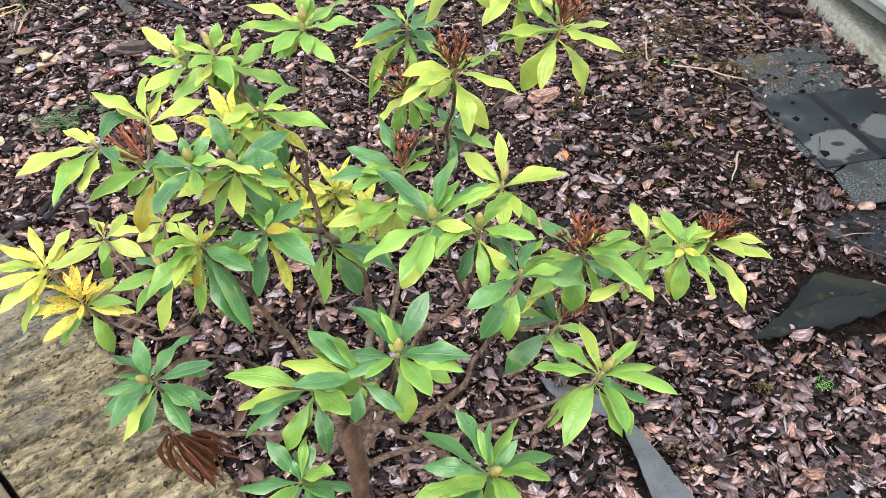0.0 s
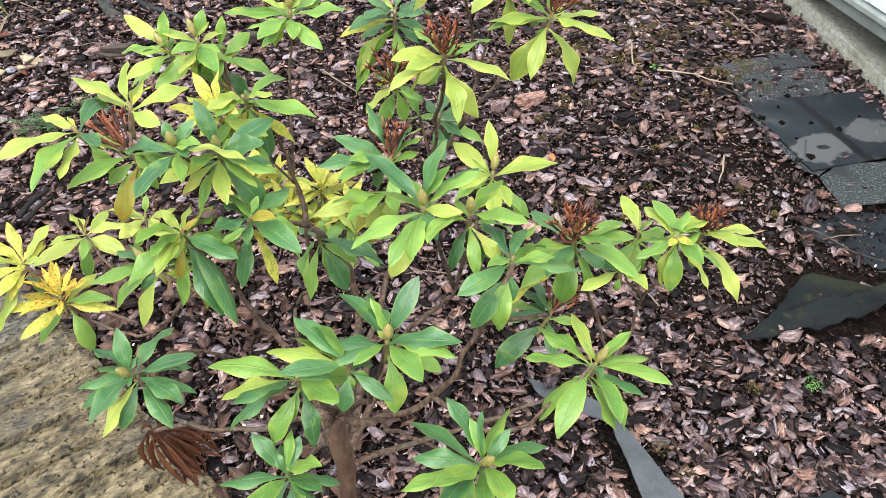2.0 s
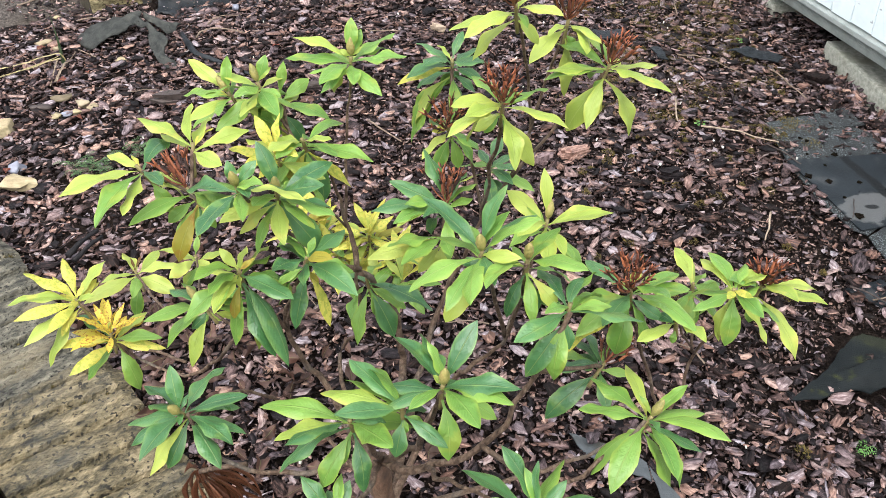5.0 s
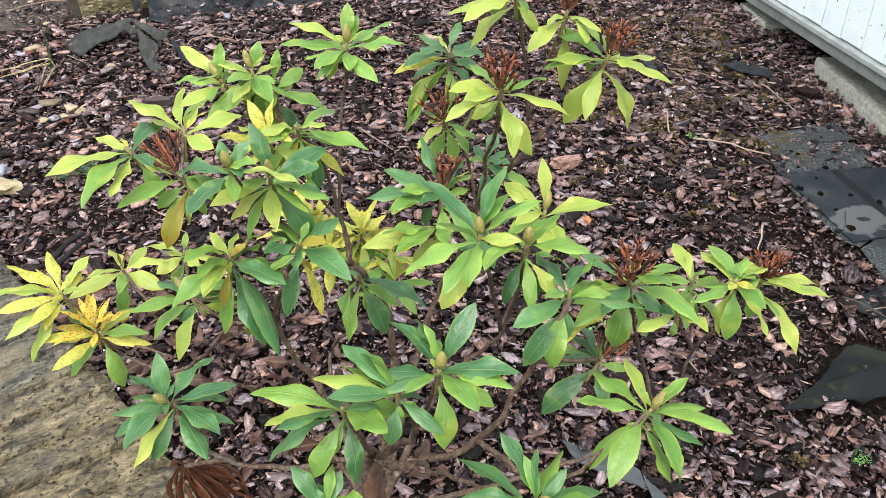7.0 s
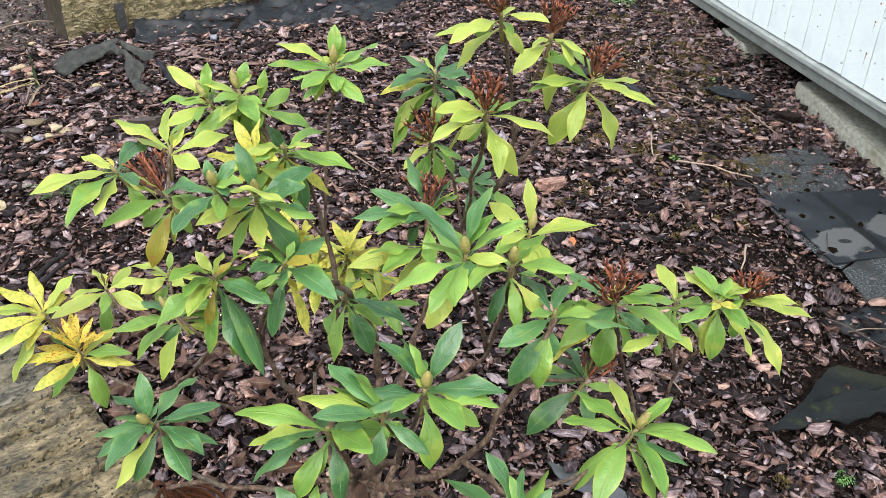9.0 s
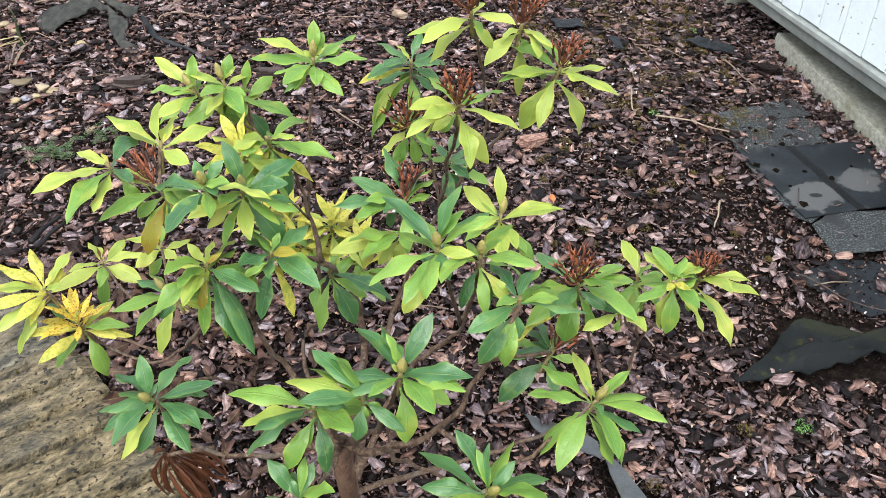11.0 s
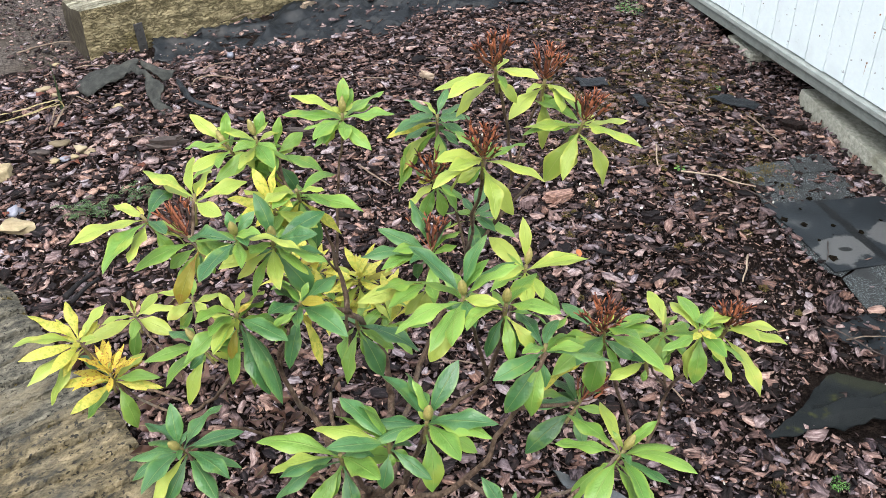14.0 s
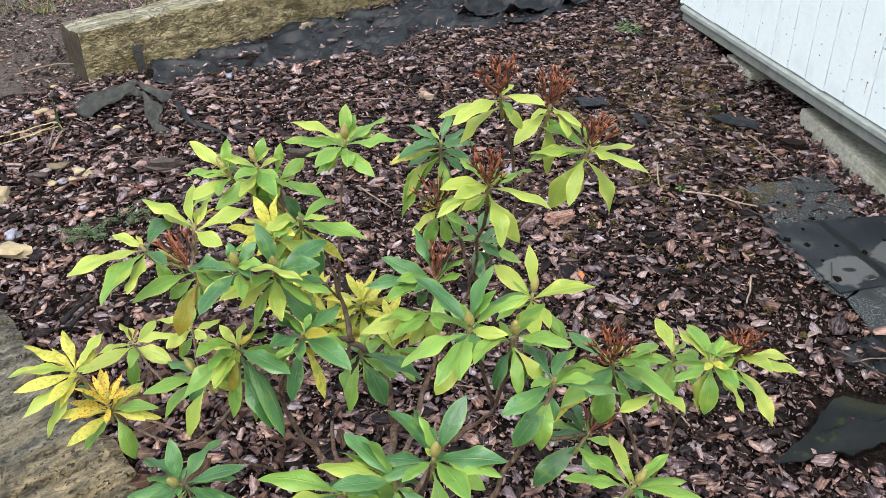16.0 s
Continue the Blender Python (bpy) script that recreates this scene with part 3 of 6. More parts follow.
# the bare strip of soil beyond the beam
vs, fs = [], []
for j in range(61):
    for i in range(61):
        along, back = -1.1 + 3.6 * i / 60, 0.02 + 2.2 * j / 60
        p = BEAM_A + BEAM_D * along + BEAM_N * back
        rim = min(1.0, back / 0.10, (along + 1.1) / 0.25)
        vs.append((p.x, p.y, gz(p.x, p.y) - 0.020 + 0.030 * max(0.0, rim) + 0.012 * noise.noise(Vector((p.x * 4, p.y * 4, 1))) + 0.005 * noise.noise(Vector((p.x * 17, p.y * 17, 4)))))
fs = [(j * 61 + i, j * 61 + i + 1, (j + 1) * 61 + i + 1, (j + 1) * 61 + i) for j in range(60) for i in range(60)]
link("bare_soil", vs, fs, DRY_SOIL, ground)

# ---- the sandstone edging ----
edging = new("stone_edging")
edging.matrix_world = frame_on(EDGE_A, EDGE_D, EDGE_N, 0)
tagged(edging, "weathered buff sandstone edging slab with diagonal ridges and lichen", "stone edging", kind="structure")


def edging_slab(x0, x1, seed, material_):
    """One long coping stone with slanting bedding ridges, its top on the bed's slope."""
    nx, ny = int((x1 - x0) / 0.0032), 52
    vs, fs = [], []
    for j in range(ny + 1):
        for i in range(nx + 1):
            x, y = x0 + (x1 - x0) * i / nx, 0.30 * j / ny
            if j == 0:
                y -= 0.010 + 0.016 * noise.noise(Vector((x * 7, seed, 0))) + 0.006 * noise.noise(Vector((x * 31, seed, 3)))
            px_, py_ = EDGE_A.x + EDGE_D.x * x + EDGE_N.x * y, EDGE_A.y + EDGE_D.y * x + EDGE_N.y * y
            s = (x + 0.16 * y + 0.006) / 0.0855 + 0.12 * noise.noise(Vector((x * 4, y * 3, seed)))
            ridge = s % 1.0
            deep = max(0.0, 0.42 + 0.8 * noise.noise(Vector((math.floor(s) * 7.3, y * 5, seed))))
            z = 0.050 + 0.006 * noise.noise(Vector((x * 6, y * 6, seed))) + 0.003 * noise.noise(Vector((x * 40, y * 40, seed))) + 0.0016 * noise.noise(Vector((x * 110, y * 110, seed)))
            z += deep * (0.019 * ridge - 0.024 * max(0.0, 1 - abs(ridge - 0.06) / 0.06))
            z -= 0.012 * max(0.0, 1 - (y + 0.01) / 0.02)
            vs.append((x, y, gz(px_, py_) + z))
    top = len(vs)
    for j in range(ny):
        for i in range(nx):
            a = j * (nx + 1) + i
            fs.append((a, a + nx + 1, a + nx + 2, a + 1))
    ring = [i for i in range(nx + 1)] + [j * (nx + 1) + nx for j in range(1, ny + 1)] + [ny * (nx + 1) + i for i in range(nx - 1, -1, -1)] + [j * (nx + 1) for j in range(ny - 1, 0, -1)]
    for k in ring:
        vs.append((vs[k][0], vs[k][1], vs[k][2] - 0.14))
    m = len(ring)
    for k in range(m):
        fs.append((ring[k], ring[(k + 1) % m], top + (k + 1) % m, top + k))
    fs.append(tuple(top + k for k in range(m - 1, -1, -1)))
    ob = link("slab", vs, fs, material_, smooth=False)
    ob.parent = edging


edging_slab(-1.35, 0.118, 1.0, GREY_SLAB)
edging_slab(0.122, 0.557, 5.0, GREY_SLAB)
edging_slab(0.559, 1.35, 5.0, STONE)
board_bm = box(-1.3, 1.3, 0.312, 0.352, -0.10, 0.20, 0.006, 0.006, 6)
for v in board_bm.verts:
    v.co.z += SLOPE_X * (EDGE_A.x + EDGE_D.x * v.co.x) + SLOPE_Y * (EDGE_A.y + EDGE_D.y * v.co.x) - 0.13
path_board = mesh_thing("timber_board", board_bm, DARK_TIMBER, "dark weathered timber board along the stone edging", "board")
path_board.matrix_world = frame_on(EDGE_A, EDGE_D, EDGE_N, 0)

# ---- the long weathered beam and its iron stake ----
bm = box(0, 2.3, 0, 0.21, -0.03, 0.205, 0.012, 0.010, 20)
for v in bm.verts:
    p = BEAM_A + BEAM_D * v.co.x
    v.co.z += gz(p.x, p.y)
    v.co.z += 0.004 * noise.noise(Vector((v.co.x * 4, v.co.y * 60, v.co.z * 60)))
    v.co.y += 0.006 * noise.noise(Vector((v.co.x * 5, 7, v.co.z * 40)))
# by facing: paler timber on top, darker on the left end
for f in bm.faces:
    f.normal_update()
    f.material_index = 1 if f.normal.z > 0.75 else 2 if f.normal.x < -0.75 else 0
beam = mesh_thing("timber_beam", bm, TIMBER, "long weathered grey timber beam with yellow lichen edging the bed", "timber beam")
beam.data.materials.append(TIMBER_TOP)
beam.data.materials.append(END_GRAIN)
beam.matrix_world = frame_on(BEAM_A, BEAM_D, BEAM_N, 0)
# a knot hole as a dark lump: the recess's shade is in its colour
knot = rock(0.011, 0.5, 4.0, 0.5)
bmesh.ops.rotate(knot, verts=knot.verts, matrix=Matrix.Rotation(radians(90), 3, "X"))
bmesh.ops.translate(knot, verts=knot.verts, vec=(0.470, 0.002, gz(-1.12, 3.62) + 0.150))
hole = mesh_thing("knot", knot, END_GRAIN, "dark lump in place of a knot hole", "")
del hole["label"]
hole.parent = beam
stake = new("iron_stake")
stake.matrix_world = frame_on(BEAM_A + BEAM_D * 0.225 - BEAM_N * 0.012, BEAM_D, BEAM_N, gz(-1.30, 3.45)) @ pose(0, 0, 0, 3, -4, 0)
tagged(stake, "flat dark iron stake with holes against the weathered beam", "stake")
part("strip", box(-0.019, 0.019, -0.005, 0.001, -0.05, 0.115, 0.002), IRON, stake)
for k in range(3):
    vs, fs = tube([(0, -0.0085, 0.02 + 0.035 * k), (0, -0.004, 0.02 + 0.035 * k)], (0.004, 0.004), 8, 1)
    ob = link("rivet", vs, fs, IRON, stake)
    ob.matrix_parent_inverse = Matrix()

# ---- the white shed ----
shed = new("shed")
shed.matrix_world = frame_on(SHED_A, SHED_D, SHED_N, 0)
tagged(shed, "white painted timber shed with vertical boards on a grey base", "shed")
BOARD = 0.1265
FIRST, LAST = -19, 12
for k in range(FIRST, LAST):
    a = k * BOARD
    bm = bmesh.new()
    g = 0.0024 + 0.0005 * (k % 3)
    end = a + BOARD - (0.05 if k == LAST - 1 else 0)
    prof = [(a + g, -0.016), (a + g, -0.001), (a + g + 0.0006, 0.0), (end - g - 0.0006, 0.0), (end - g, -0.001), (end - g, -0.016)]
    low = 0.420 + 0.002 * rng.uniform(-1, 1)
    lo = [bm.verts.new((x, y, low)) for x, y in prof]
    hi = [bm.verts.new((x, y, 2.35)) for x, y in prof]
    for i in range(6):
        bm.faces.new((lo[i], lo[(i + 1) % 6], hi[(i + 1) % 6], hi[i]))
    bm.faces.new(lo[::-1])
    bm.faces.new(hi)
    bmesh.ops.recalc_face_normals(bm, faces=bm.faces[:])
    part("board", bm, WHITE_PAINT, shed)
X0, X1 = FIRST * BOARD, LAST * BOARD - 0.05
part("wall_core", box(X0, X1, -1.9, -0.019, 0.36, 2.33, 0), DARK_TIMBER, shed)
part("bearer", box(X0 + 0.1, X1 - 0.05, -0.24, -0.14, 0.275, 0.352, 0.004), DARK_TIMBER, shed, "dark timber bearer on the footings")
part("roof", box(X0 - 0.1, X1 + 0.1, -2.0, 0.12, 2.352, 2.42, 0.01), DARK_TIMBER, shed)
bm = box(X0, X1 + 0.012, -0.018, 0.010, 0.387, 0.4175, 0.003)
for v in bm.verts:
    if v.co.z > 0.40 and v.co.y > 0:
        v.co.z -= 0.012
part("drip_strip", bm, GREY_PAINT, shed, "pale grey painted drip strip")
part("base_rail", box(X0, X1 + 0.004, -0.10, -0.003, 0.343, 0.384, 0.003, 0.001, 1), RAIL_PAINT, shed, "darker grey base rail")
part("end_cap", box(X1 + 0.002, X1 + 0.022, -0.05, 0.010, 0.42, 2.33, 0.003), WHITE_PAINT, shed, "white corner board")
for sx, sz, r in ((0.024, 0.696, 0.0034), (0.026, 0.636, 0.0036), (0.027, 0.531, 0.0040), (0.737, 0.532, 0.0026), (0.554, 0.540, 0.0026), (0.318, 0.532, 0.0030), (0.058, 0.531, 0.0026)):
    b2 = rock(r, 0.4, sx * 9)
    bmesh.ops.rotate(b2, verts=b2.verts, matrix=Matrix.Rotation(radians(90), 3, "X"))
    bmesh.ops.translate(b2, verts=b2.verts, vec=(sx, 0.001, sz))
    part("nail", b2, RUST if r > 0.0031 else DARK_TWIG, shed, "rusty nail head")
for sx, sz, ln in ((0.026, 0.628, 0.016), (0.028, 0.525, 0.042)):
    b2 = bmesh.new()
    col = [[b2.verts.new((sx + k * 0.0016 * (1 - j / 7) * (1 + 0.4 * math.sin(j * 2.1)) + 0.0012 * j / 6, 0.0012, sz - ln * j / 6)) for k in (-1, 0, 1)] for j in range(7)]
    for a, b in zip(col, col[1:]):
        for i in range(2):
            b2.faces.new((a[i], a[i + 1], b[i + 1], b[i]))
    bmesh.ops.solidify(b2, geom=b2.faces[:], thickness=0.0006)
    part("rust_streak", b2, RUST, shed, "rust streak below a nail")


def footing(s0, s1, out, top, name_label, seed):
    """A rough concrete footing under the shed's wall, from s0 to s1 along it."""
    b3 = box(s0, s1, out - 0.24, out, -0.08, top, 0.008, 0.006, 8)
    for v in b3.verts:
        p = SHED_A + SHED_D * v.co.x + SHED_N * v.co.y
        v.co.z += gz(p.x, p.y)
        v.co += Vector([0.003 * noise.noise(v.co * 45 + Vector((seed, k * 7, 0))) for k in range(3)])
    ob = mesh_thing("concrete_footing", b3, CONCRETE, name_label, "concrete footing", "footings under the shed")
    ob.matrix_world = frame_on(SHED_A, SHED_D, SHED_N, 0)


footing(-1.9, 0.412, -0.030, 0.078, "rough grey concrete block footing under the white shed", 1)
footing(0.80, 1.02, -0.020, 0.046, "short concrete footing half buried in mulch under the shed", 4)

# ---- felt, membrane and fabric pieces ----
def crumple(bm, depth, freq, seed):
    """Sharp folds in a sheet: creases where the noise turns over."""
    for v in bm.verts:
        p = Vector(v.co.xy)
        q = Vector((p.dot(BEAM_D) * freq * 0.75, p.dot(BEAM_N) * freq * 1.4, seed))
        a, b = noise.noise(q), noise.noise(q * 2.3 + Vector((7, 3, 0)))
        v.co.z += depth * ((1 - abs(a) * 2.2) ** 2 * (1 if a > -0.25 else 0.2) + 0.25 * (1 - abs(b) * 2.0)) - depth * 0.35
    return bm


TILES = "roofing felt offcuts on the soil"
g = sheet([(1.005, 2.58), (1.012, 2.33), (1.33, 2.40), (1.36, 2.52), (1.26, 2.62), (1.15, 2.63)], 0.010, 0.004, 7, 0.004, 5, 1)
mesh_thing("felt_tile", g, GRANULES, "grey granular roofing felt tile with mulch crumbs on it", "roofing felt", TILES)
g = sheet([(1.190, 2.655), (1.185, 2.545), (1.335, 2.575), (1.310, 2.680)], 0.014, 0.004, 6, 0.003, 5, 2)
mesh_thing("felt_tile", g, GRANULES, "small lighter granular felt tile lying on another tile", "roofing felt", TILES)
g = sheet([(1.005, 2.340), (1.110, 2.000), (1.445, 2.080), (1.470, 2.415)], 0.020, 0.004, 8, 0.003, 4, 3)
mesh_thing("felt_tile", g, FELT_MARKED, "large smooth black roofing felt tile with pale patches and a dark stripe", "roofing felt", TILES)
g = sheet([(1.010, 2.33), (1.043, 2.140), (1.092, 2.012), (1.13, 1.99), (1.20, 2.05), (1.10, 2.32)], 0.012, 0.004, 6, 0.002, 4, 9)
mesh_thing("felt_tile", g, GRANULES, "granular felt strip showing under the smooth black tile", "roofing felt", TILES)
for k, (x, y) in enumerate(((1.114, 2.314), (1.042, 2.255), (1.095, 2.228), (1.188, 2.227), (1.114, 2.147), (1.125, 2.059), (1.264, 2.195), (1.084, 2.468), (1.077, 2.374), (1.023, 2.429), (1.165, 2.377), (1.100, 2.452), (1.353, 2.262))):
    clod = mesh_thing("soil_clod", rock(0.0045 + 0.0020 * ((k * 7) % 4), 0.5, k * 2.7, 0.9, 3), CLOD, "crumb of dark mossy soil on the roofing felt", "soil", "soil crumbs on the felt")
    clod.matrix_world = pose(x, y, gz(x, y) + 0.027, 0, 0, k * 47)
g = sheet([(1.120, 1.975), (1.140, 1.846), (1.50, 1.90), (1.54, 2.07), (1.20, 2.03)], 0.014, 0.004, 7, 0.004, 5, 4)
mesh_thing("felt_tile", g, GRANULES, "dark granular roofing felt tile half under the large one", "roofing felt", TILES)
g = sheet([(0.985, 1.765), (1.140, 1.835), (1.30, 1.83), (1.38, 1.70), (1.150, 1.610)], 0.003, 0.004, 10, 0.006, 6, 5, 0.012)
mesh_thing("felt_tile", g, FELT, "black felt piece half buried in dark soil", "roofing felt", TILES)
g = sheet([(0.713, 1.372), (0.827, 1.466), (0.883, 1.529), (0.953, 1.588), (1.066, 1.540), (1.160, 1.520), (1.30, 1.50), (1.26, 1.46), (1.08, 1.448), (1.023, 1.432), (0.936, 1.415), (0.902, 1.397), (0.859, 1.408), (0.784, 1.374)], 0.022, 0.004, 18, 0.005, 7, 6, 0.008)
crumple(g, 0.005, 6.0, 3.0)
for v in g.verts:
    # the front swells up from the soil, and a crease crosses the sheet behind it
    x, y = v.co.x, v.co.y
    front = 1.385 + 0.13 * (x - 0.713)
    crease = 1.492 - 0.3 * abs(x - 0.975) if x < 0.975 else 1.475 + 0.35 * (x - 0.975)
    swell = max(0.0, min(1.0, (y - front) / 0.022))
    if x > 0.84:
        v.co.z += 0.026 * swell * max(0.0, 1 - max(0.0, y - crease) / 0.010) * min(1.0, (x - 0.84) / 0.08)
        v.co.z -= 0.012 * math.exp(-((y - crease - 0.006) / 0.006) ** 2) * min(1.0, (x - 0.84) / 0.08)
mesh_thing("membrane_scrap", g, FELT_MOSSY, "black membrane scrap with a mossy top and a raised torn edge", "membrane scrap")
g = sheet([(0.205, 1.268), (0.235, 1.215), (0.330, 1.165), (0.362, 1.150), (0.362, 1.192), (0.300, 1.240)], 0.020, 0.003, 6, 0.008, 9, 7)
mesh_thing("membrane_scrap", g, FABRIC_GREY, "small grey membrane flap poking out of the mulch", "membrane scrap")
g = sheet([(0.362, 1.180), (0.368, 1.120), (0.390, 1.000), (0.412, 0.90), (0.515, 0.88), (0.480, 0.960), (0.424, 1.070), (0.386, 1.140)], 0.034, 0.003, 7, 0.010, 8, 8)
mesh_thing("membrane_scrap", g, FABRIC_GREY, "long grey membrane strip tapering out of the mulch", "membrane scrap")
g = sheet([(0.690, 0.885), (0.715, 0.965), (0.775, 0.975), (0.860, 0.915), (0.850, 0.850), (0.760, 0.850)], 0.024, 0.003, 9, 0.010, 9, 11, 0.012)
mesh_thing("membrane_scrap", g, FABRIC, "ragged black membrane scrap half under bark mulch", "membrane scrap")
g = woven([(-1.22, 3.275), (-1.02, 3.245), (-0.86, 3.42), (-0.60, 3.515), (-0.28, 3.62), (-0.15, 3.83), (0.10, 3.93), (0.45, 4.08), (0.68, 4.28), (0.72, 4.55), (0.30, 4.60), (-0.10, 4.46), (-0.42, 4.19), (-0.75, 3.93), (-1.0, 3.72), (-1.27, 3.48)],
          0.004, 0.016, 4, 9.3, 0.010)
crumple(g, 0.036, 5.5, 2.0)
crumple(g, 0.012, 15.0, 8.0)
bmesh.ops.solidify(g, geom=g.faces[:], thickness=0.003)
mesh_thing("membrane_sheet", g, FABRIC, "crumpled black weed membrane along the beam, partly under mulch", "weed membrane", smooth=True)
g = woven([(0.02, 4.10), (0.22, 4.13), (0.45, 4.20), (0.72, 4.30), (0.78, 4.40), (0.55, 4.42), (0.30, 4.34), (0.10, 4.26)], 0.040, 0.020, 5, 12.3, 0.010)
crumple(g, 0.050, 7.0, 5.0)
bmesh.ops.solidify(g, geom=g.faces[:], thickness=0.003)
mesh_thing("membrane_sheet", g, FABRIC, "second crumpled fold of black weed membrane near the beam", "weed membrane", smooth=True)
for pts, label in (([(0.50, 3.20), (0.62, 3.23), (0.63, 3.15), (0.52, 3.13)], "black membrane scrap among mossy bark mulch"),
                   ([(0.705, 3.075), (0.745, 3.065), (0.755, 2.975), (0.720, 2.985)], "narrow black membrane scrap on bark mulch"),
                   ([(0.99, 3.06), (1.10, 3.10), (1.20, 3.02), (1.16, 2.98), (1.06, 3.02)], "curved black membrane scrap near the shed")):
    mesh_thing("membrane_scrap", sheet(pts, 0.032, 0.003, 8, 0.012, 14, pts[0][0] * 9, 0.01), FABRIC, label, "membrane scrap")


def along(points, steps):
    """A smooth line through points (x, y, height over the bed)."""
    pts = [Vector((x, y, gz(x, y) + h)) for x, y, h in points]
    ext = [pts[0] * 2 - pts[1], *pts, pts[-1] * 2 - pts[-2]]
    line = []
    for i in range(1, len(ext) - 2):
        p0, p1, p2, p3 = ext[i - 1:i + 3]
        for k in range(steps + (i == len(ext) - 3)):
            t = k / steps
            line.append(0.5 * (2 * p1 + (p2 - p0) * t + (2 * p0 - 5 * p1 + 4 * p2 - p3) * t * t + (3 * p1 - p0 - 3 * p2 + p3) * t ** 3))
    return line


def ribbon(points, widths, thick=0.004, steps=8):
    """A band of stiff membrane along a curve: points (x, y, height over the bed), widths across."""
    line = along(points, steps)
    rows = []
    for k, p in enumerate(line):
        t = k / steps
        i = min(int(t), len(widths) - 2)
        rows.append((p, widths[i] + (widths[i + 1] - widths[i]) * (t - i)))
    bm = bmesh.new()
    grid = []
    for i, (p, wd) in enumerate(rows):
        d = rows[min(i + 1, len(rows) - 1)][0] - rows[max(i - 1, 0)][0]
        side = Vector((d.y, -d.x, 0)).normalized()
        grid.append([bm.verts.new(p + side * wd * (u - 0.5) + Vector((0, 0, -0.50 * wd * abs(2 * u - 0.8) ** 1.5 + 0.018 * (0.5 - abs(noise.noise(p * 16 + Vector((u * 1.5, 0, 0)))))))) for u in (0, 0.17, 0.33, 0.5, 0.67, 0.83, 1)])
    for a, b in zip(grid, grid[1:]):
        for i in range(6):
            bm.faces.new((a[i], a[i + 1], b[i + 1], b[i]))
    bmesh.ops.recalc_face_normals(bm, faces=bm.faces[:])
    bmesh.ops.solidify(bm, geom=bm.faces[:], thickness=thick)
    return bm


def draped(front, back, bulge, seed, steps=9, across=10):
    """A stiff creased piece of membrane hung between two edges."""
    bm = bmesh.new()
    grid = []
    for a, b in zip(along(front, steps), along(back, steps)):
        row = []
        for i in range(across + 1):
            u = i / across
            p = a.lerp(b, u)
            q = Vector((p.x * 17, p.y * 17, seed))
            crease = 0.5 - abs(noise.noise(q)) * 1.6 + 0.4 * (0.5 - abs(noise.noise(q * 2.7)) * 1.6)
            p += Vector((0.003 * noise.noise(q * 4), 0.003 * noise.noise(q * 4 + Vector((5, 0, 0))), bulge * (4 * u * (1 - u)) + 0.017 * crease))
            row.append(bm.verts.new(p))
        grid.append(row)
    for a, b in zip(grid, grid[1:]):
        for i in range(across):
            bm.faces.new((a[i], a[i + 1], b[i + 1], b[i]))
    bmesh.ops.recalc_face_normals(bm, faces=bm.faces[:])
    bmesh.ops.solidify(bm, geom=bm.faces[:], thickness=0.003)
    return bm


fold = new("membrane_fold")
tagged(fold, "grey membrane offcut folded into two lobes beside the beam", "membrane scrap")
part("flap", draped([(-1.44, 3.025, 0.01), (-1.377, 2.975, 0.014), (-1.325, 3.012, 0.035), (-1.259, 3.058, 0.06), (-1.218, 3.082, 0.072)],
                    [(-1.452, 3.063, 0.014), (-1.424, 3.108, 0.032), (-1.364, 3.151, 0.05), (-1.29, 3.169, 0.062), (-1.23, 3.179, 0.075)], 0.012, 1.0), FABRIC_DARK, fold, smooth=True)
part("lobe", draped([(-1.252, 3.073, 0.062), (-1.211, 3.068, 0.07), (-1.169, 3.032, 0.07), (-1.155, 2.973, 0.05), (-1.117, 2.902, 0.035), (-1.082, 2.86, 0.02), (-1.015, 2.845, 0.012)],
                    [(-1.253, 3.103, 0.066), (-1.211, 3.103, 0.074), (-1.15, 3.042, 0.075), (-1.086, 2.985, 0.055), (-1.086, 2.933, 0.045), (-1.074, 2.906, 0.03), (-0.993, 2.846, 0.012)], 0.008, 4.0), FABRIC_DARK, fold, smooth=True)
part("strip", ribbon([(-1.07, 3.10, 0.030), (-1.03, 3.03, 0.034), (-0.974, 2.944, 0.030), (-0.86, 2.875, 0.028), (-0.758, 2.809, 0.020)], [0.015, 0.024, 0.020, 0.013, 0.006]), FABRIC, fold, "narrow black strip", smooth=True)
part("tab", draped([(-1.224, 3.159, 0.055), (-1.186, 3.133, 0.045), (-1.133, 3.1, 0.03), (-1.1, 3.109, 0.015)], [(-1.238, 3.194, 0.066), (-1.201, 3.191, 0.05), (-1.135, 3.163, 0.035), (-1.092, 3.208, 0.02)], 0.008, 7.0), FABRIC_DARK, fold, smooth=True)

# ---- the shrub ----
shrub = new("rhododendron_shrub")
shrub.location = (-0.12, 0.76, gz(-0.12, 0.76))
tagged(shrub, "leggy evergreen shrub with whorled green and yellowing leathery leaves", "shrub")
BASE_INV = Matrix.Translation(-shrub.location)
ENDS = {}


def into(ob, parent):
    ob.parent = parent
    ob.matrix_parent_inverse = BASE_INV if parent is shrub else Matrix()
    return ob


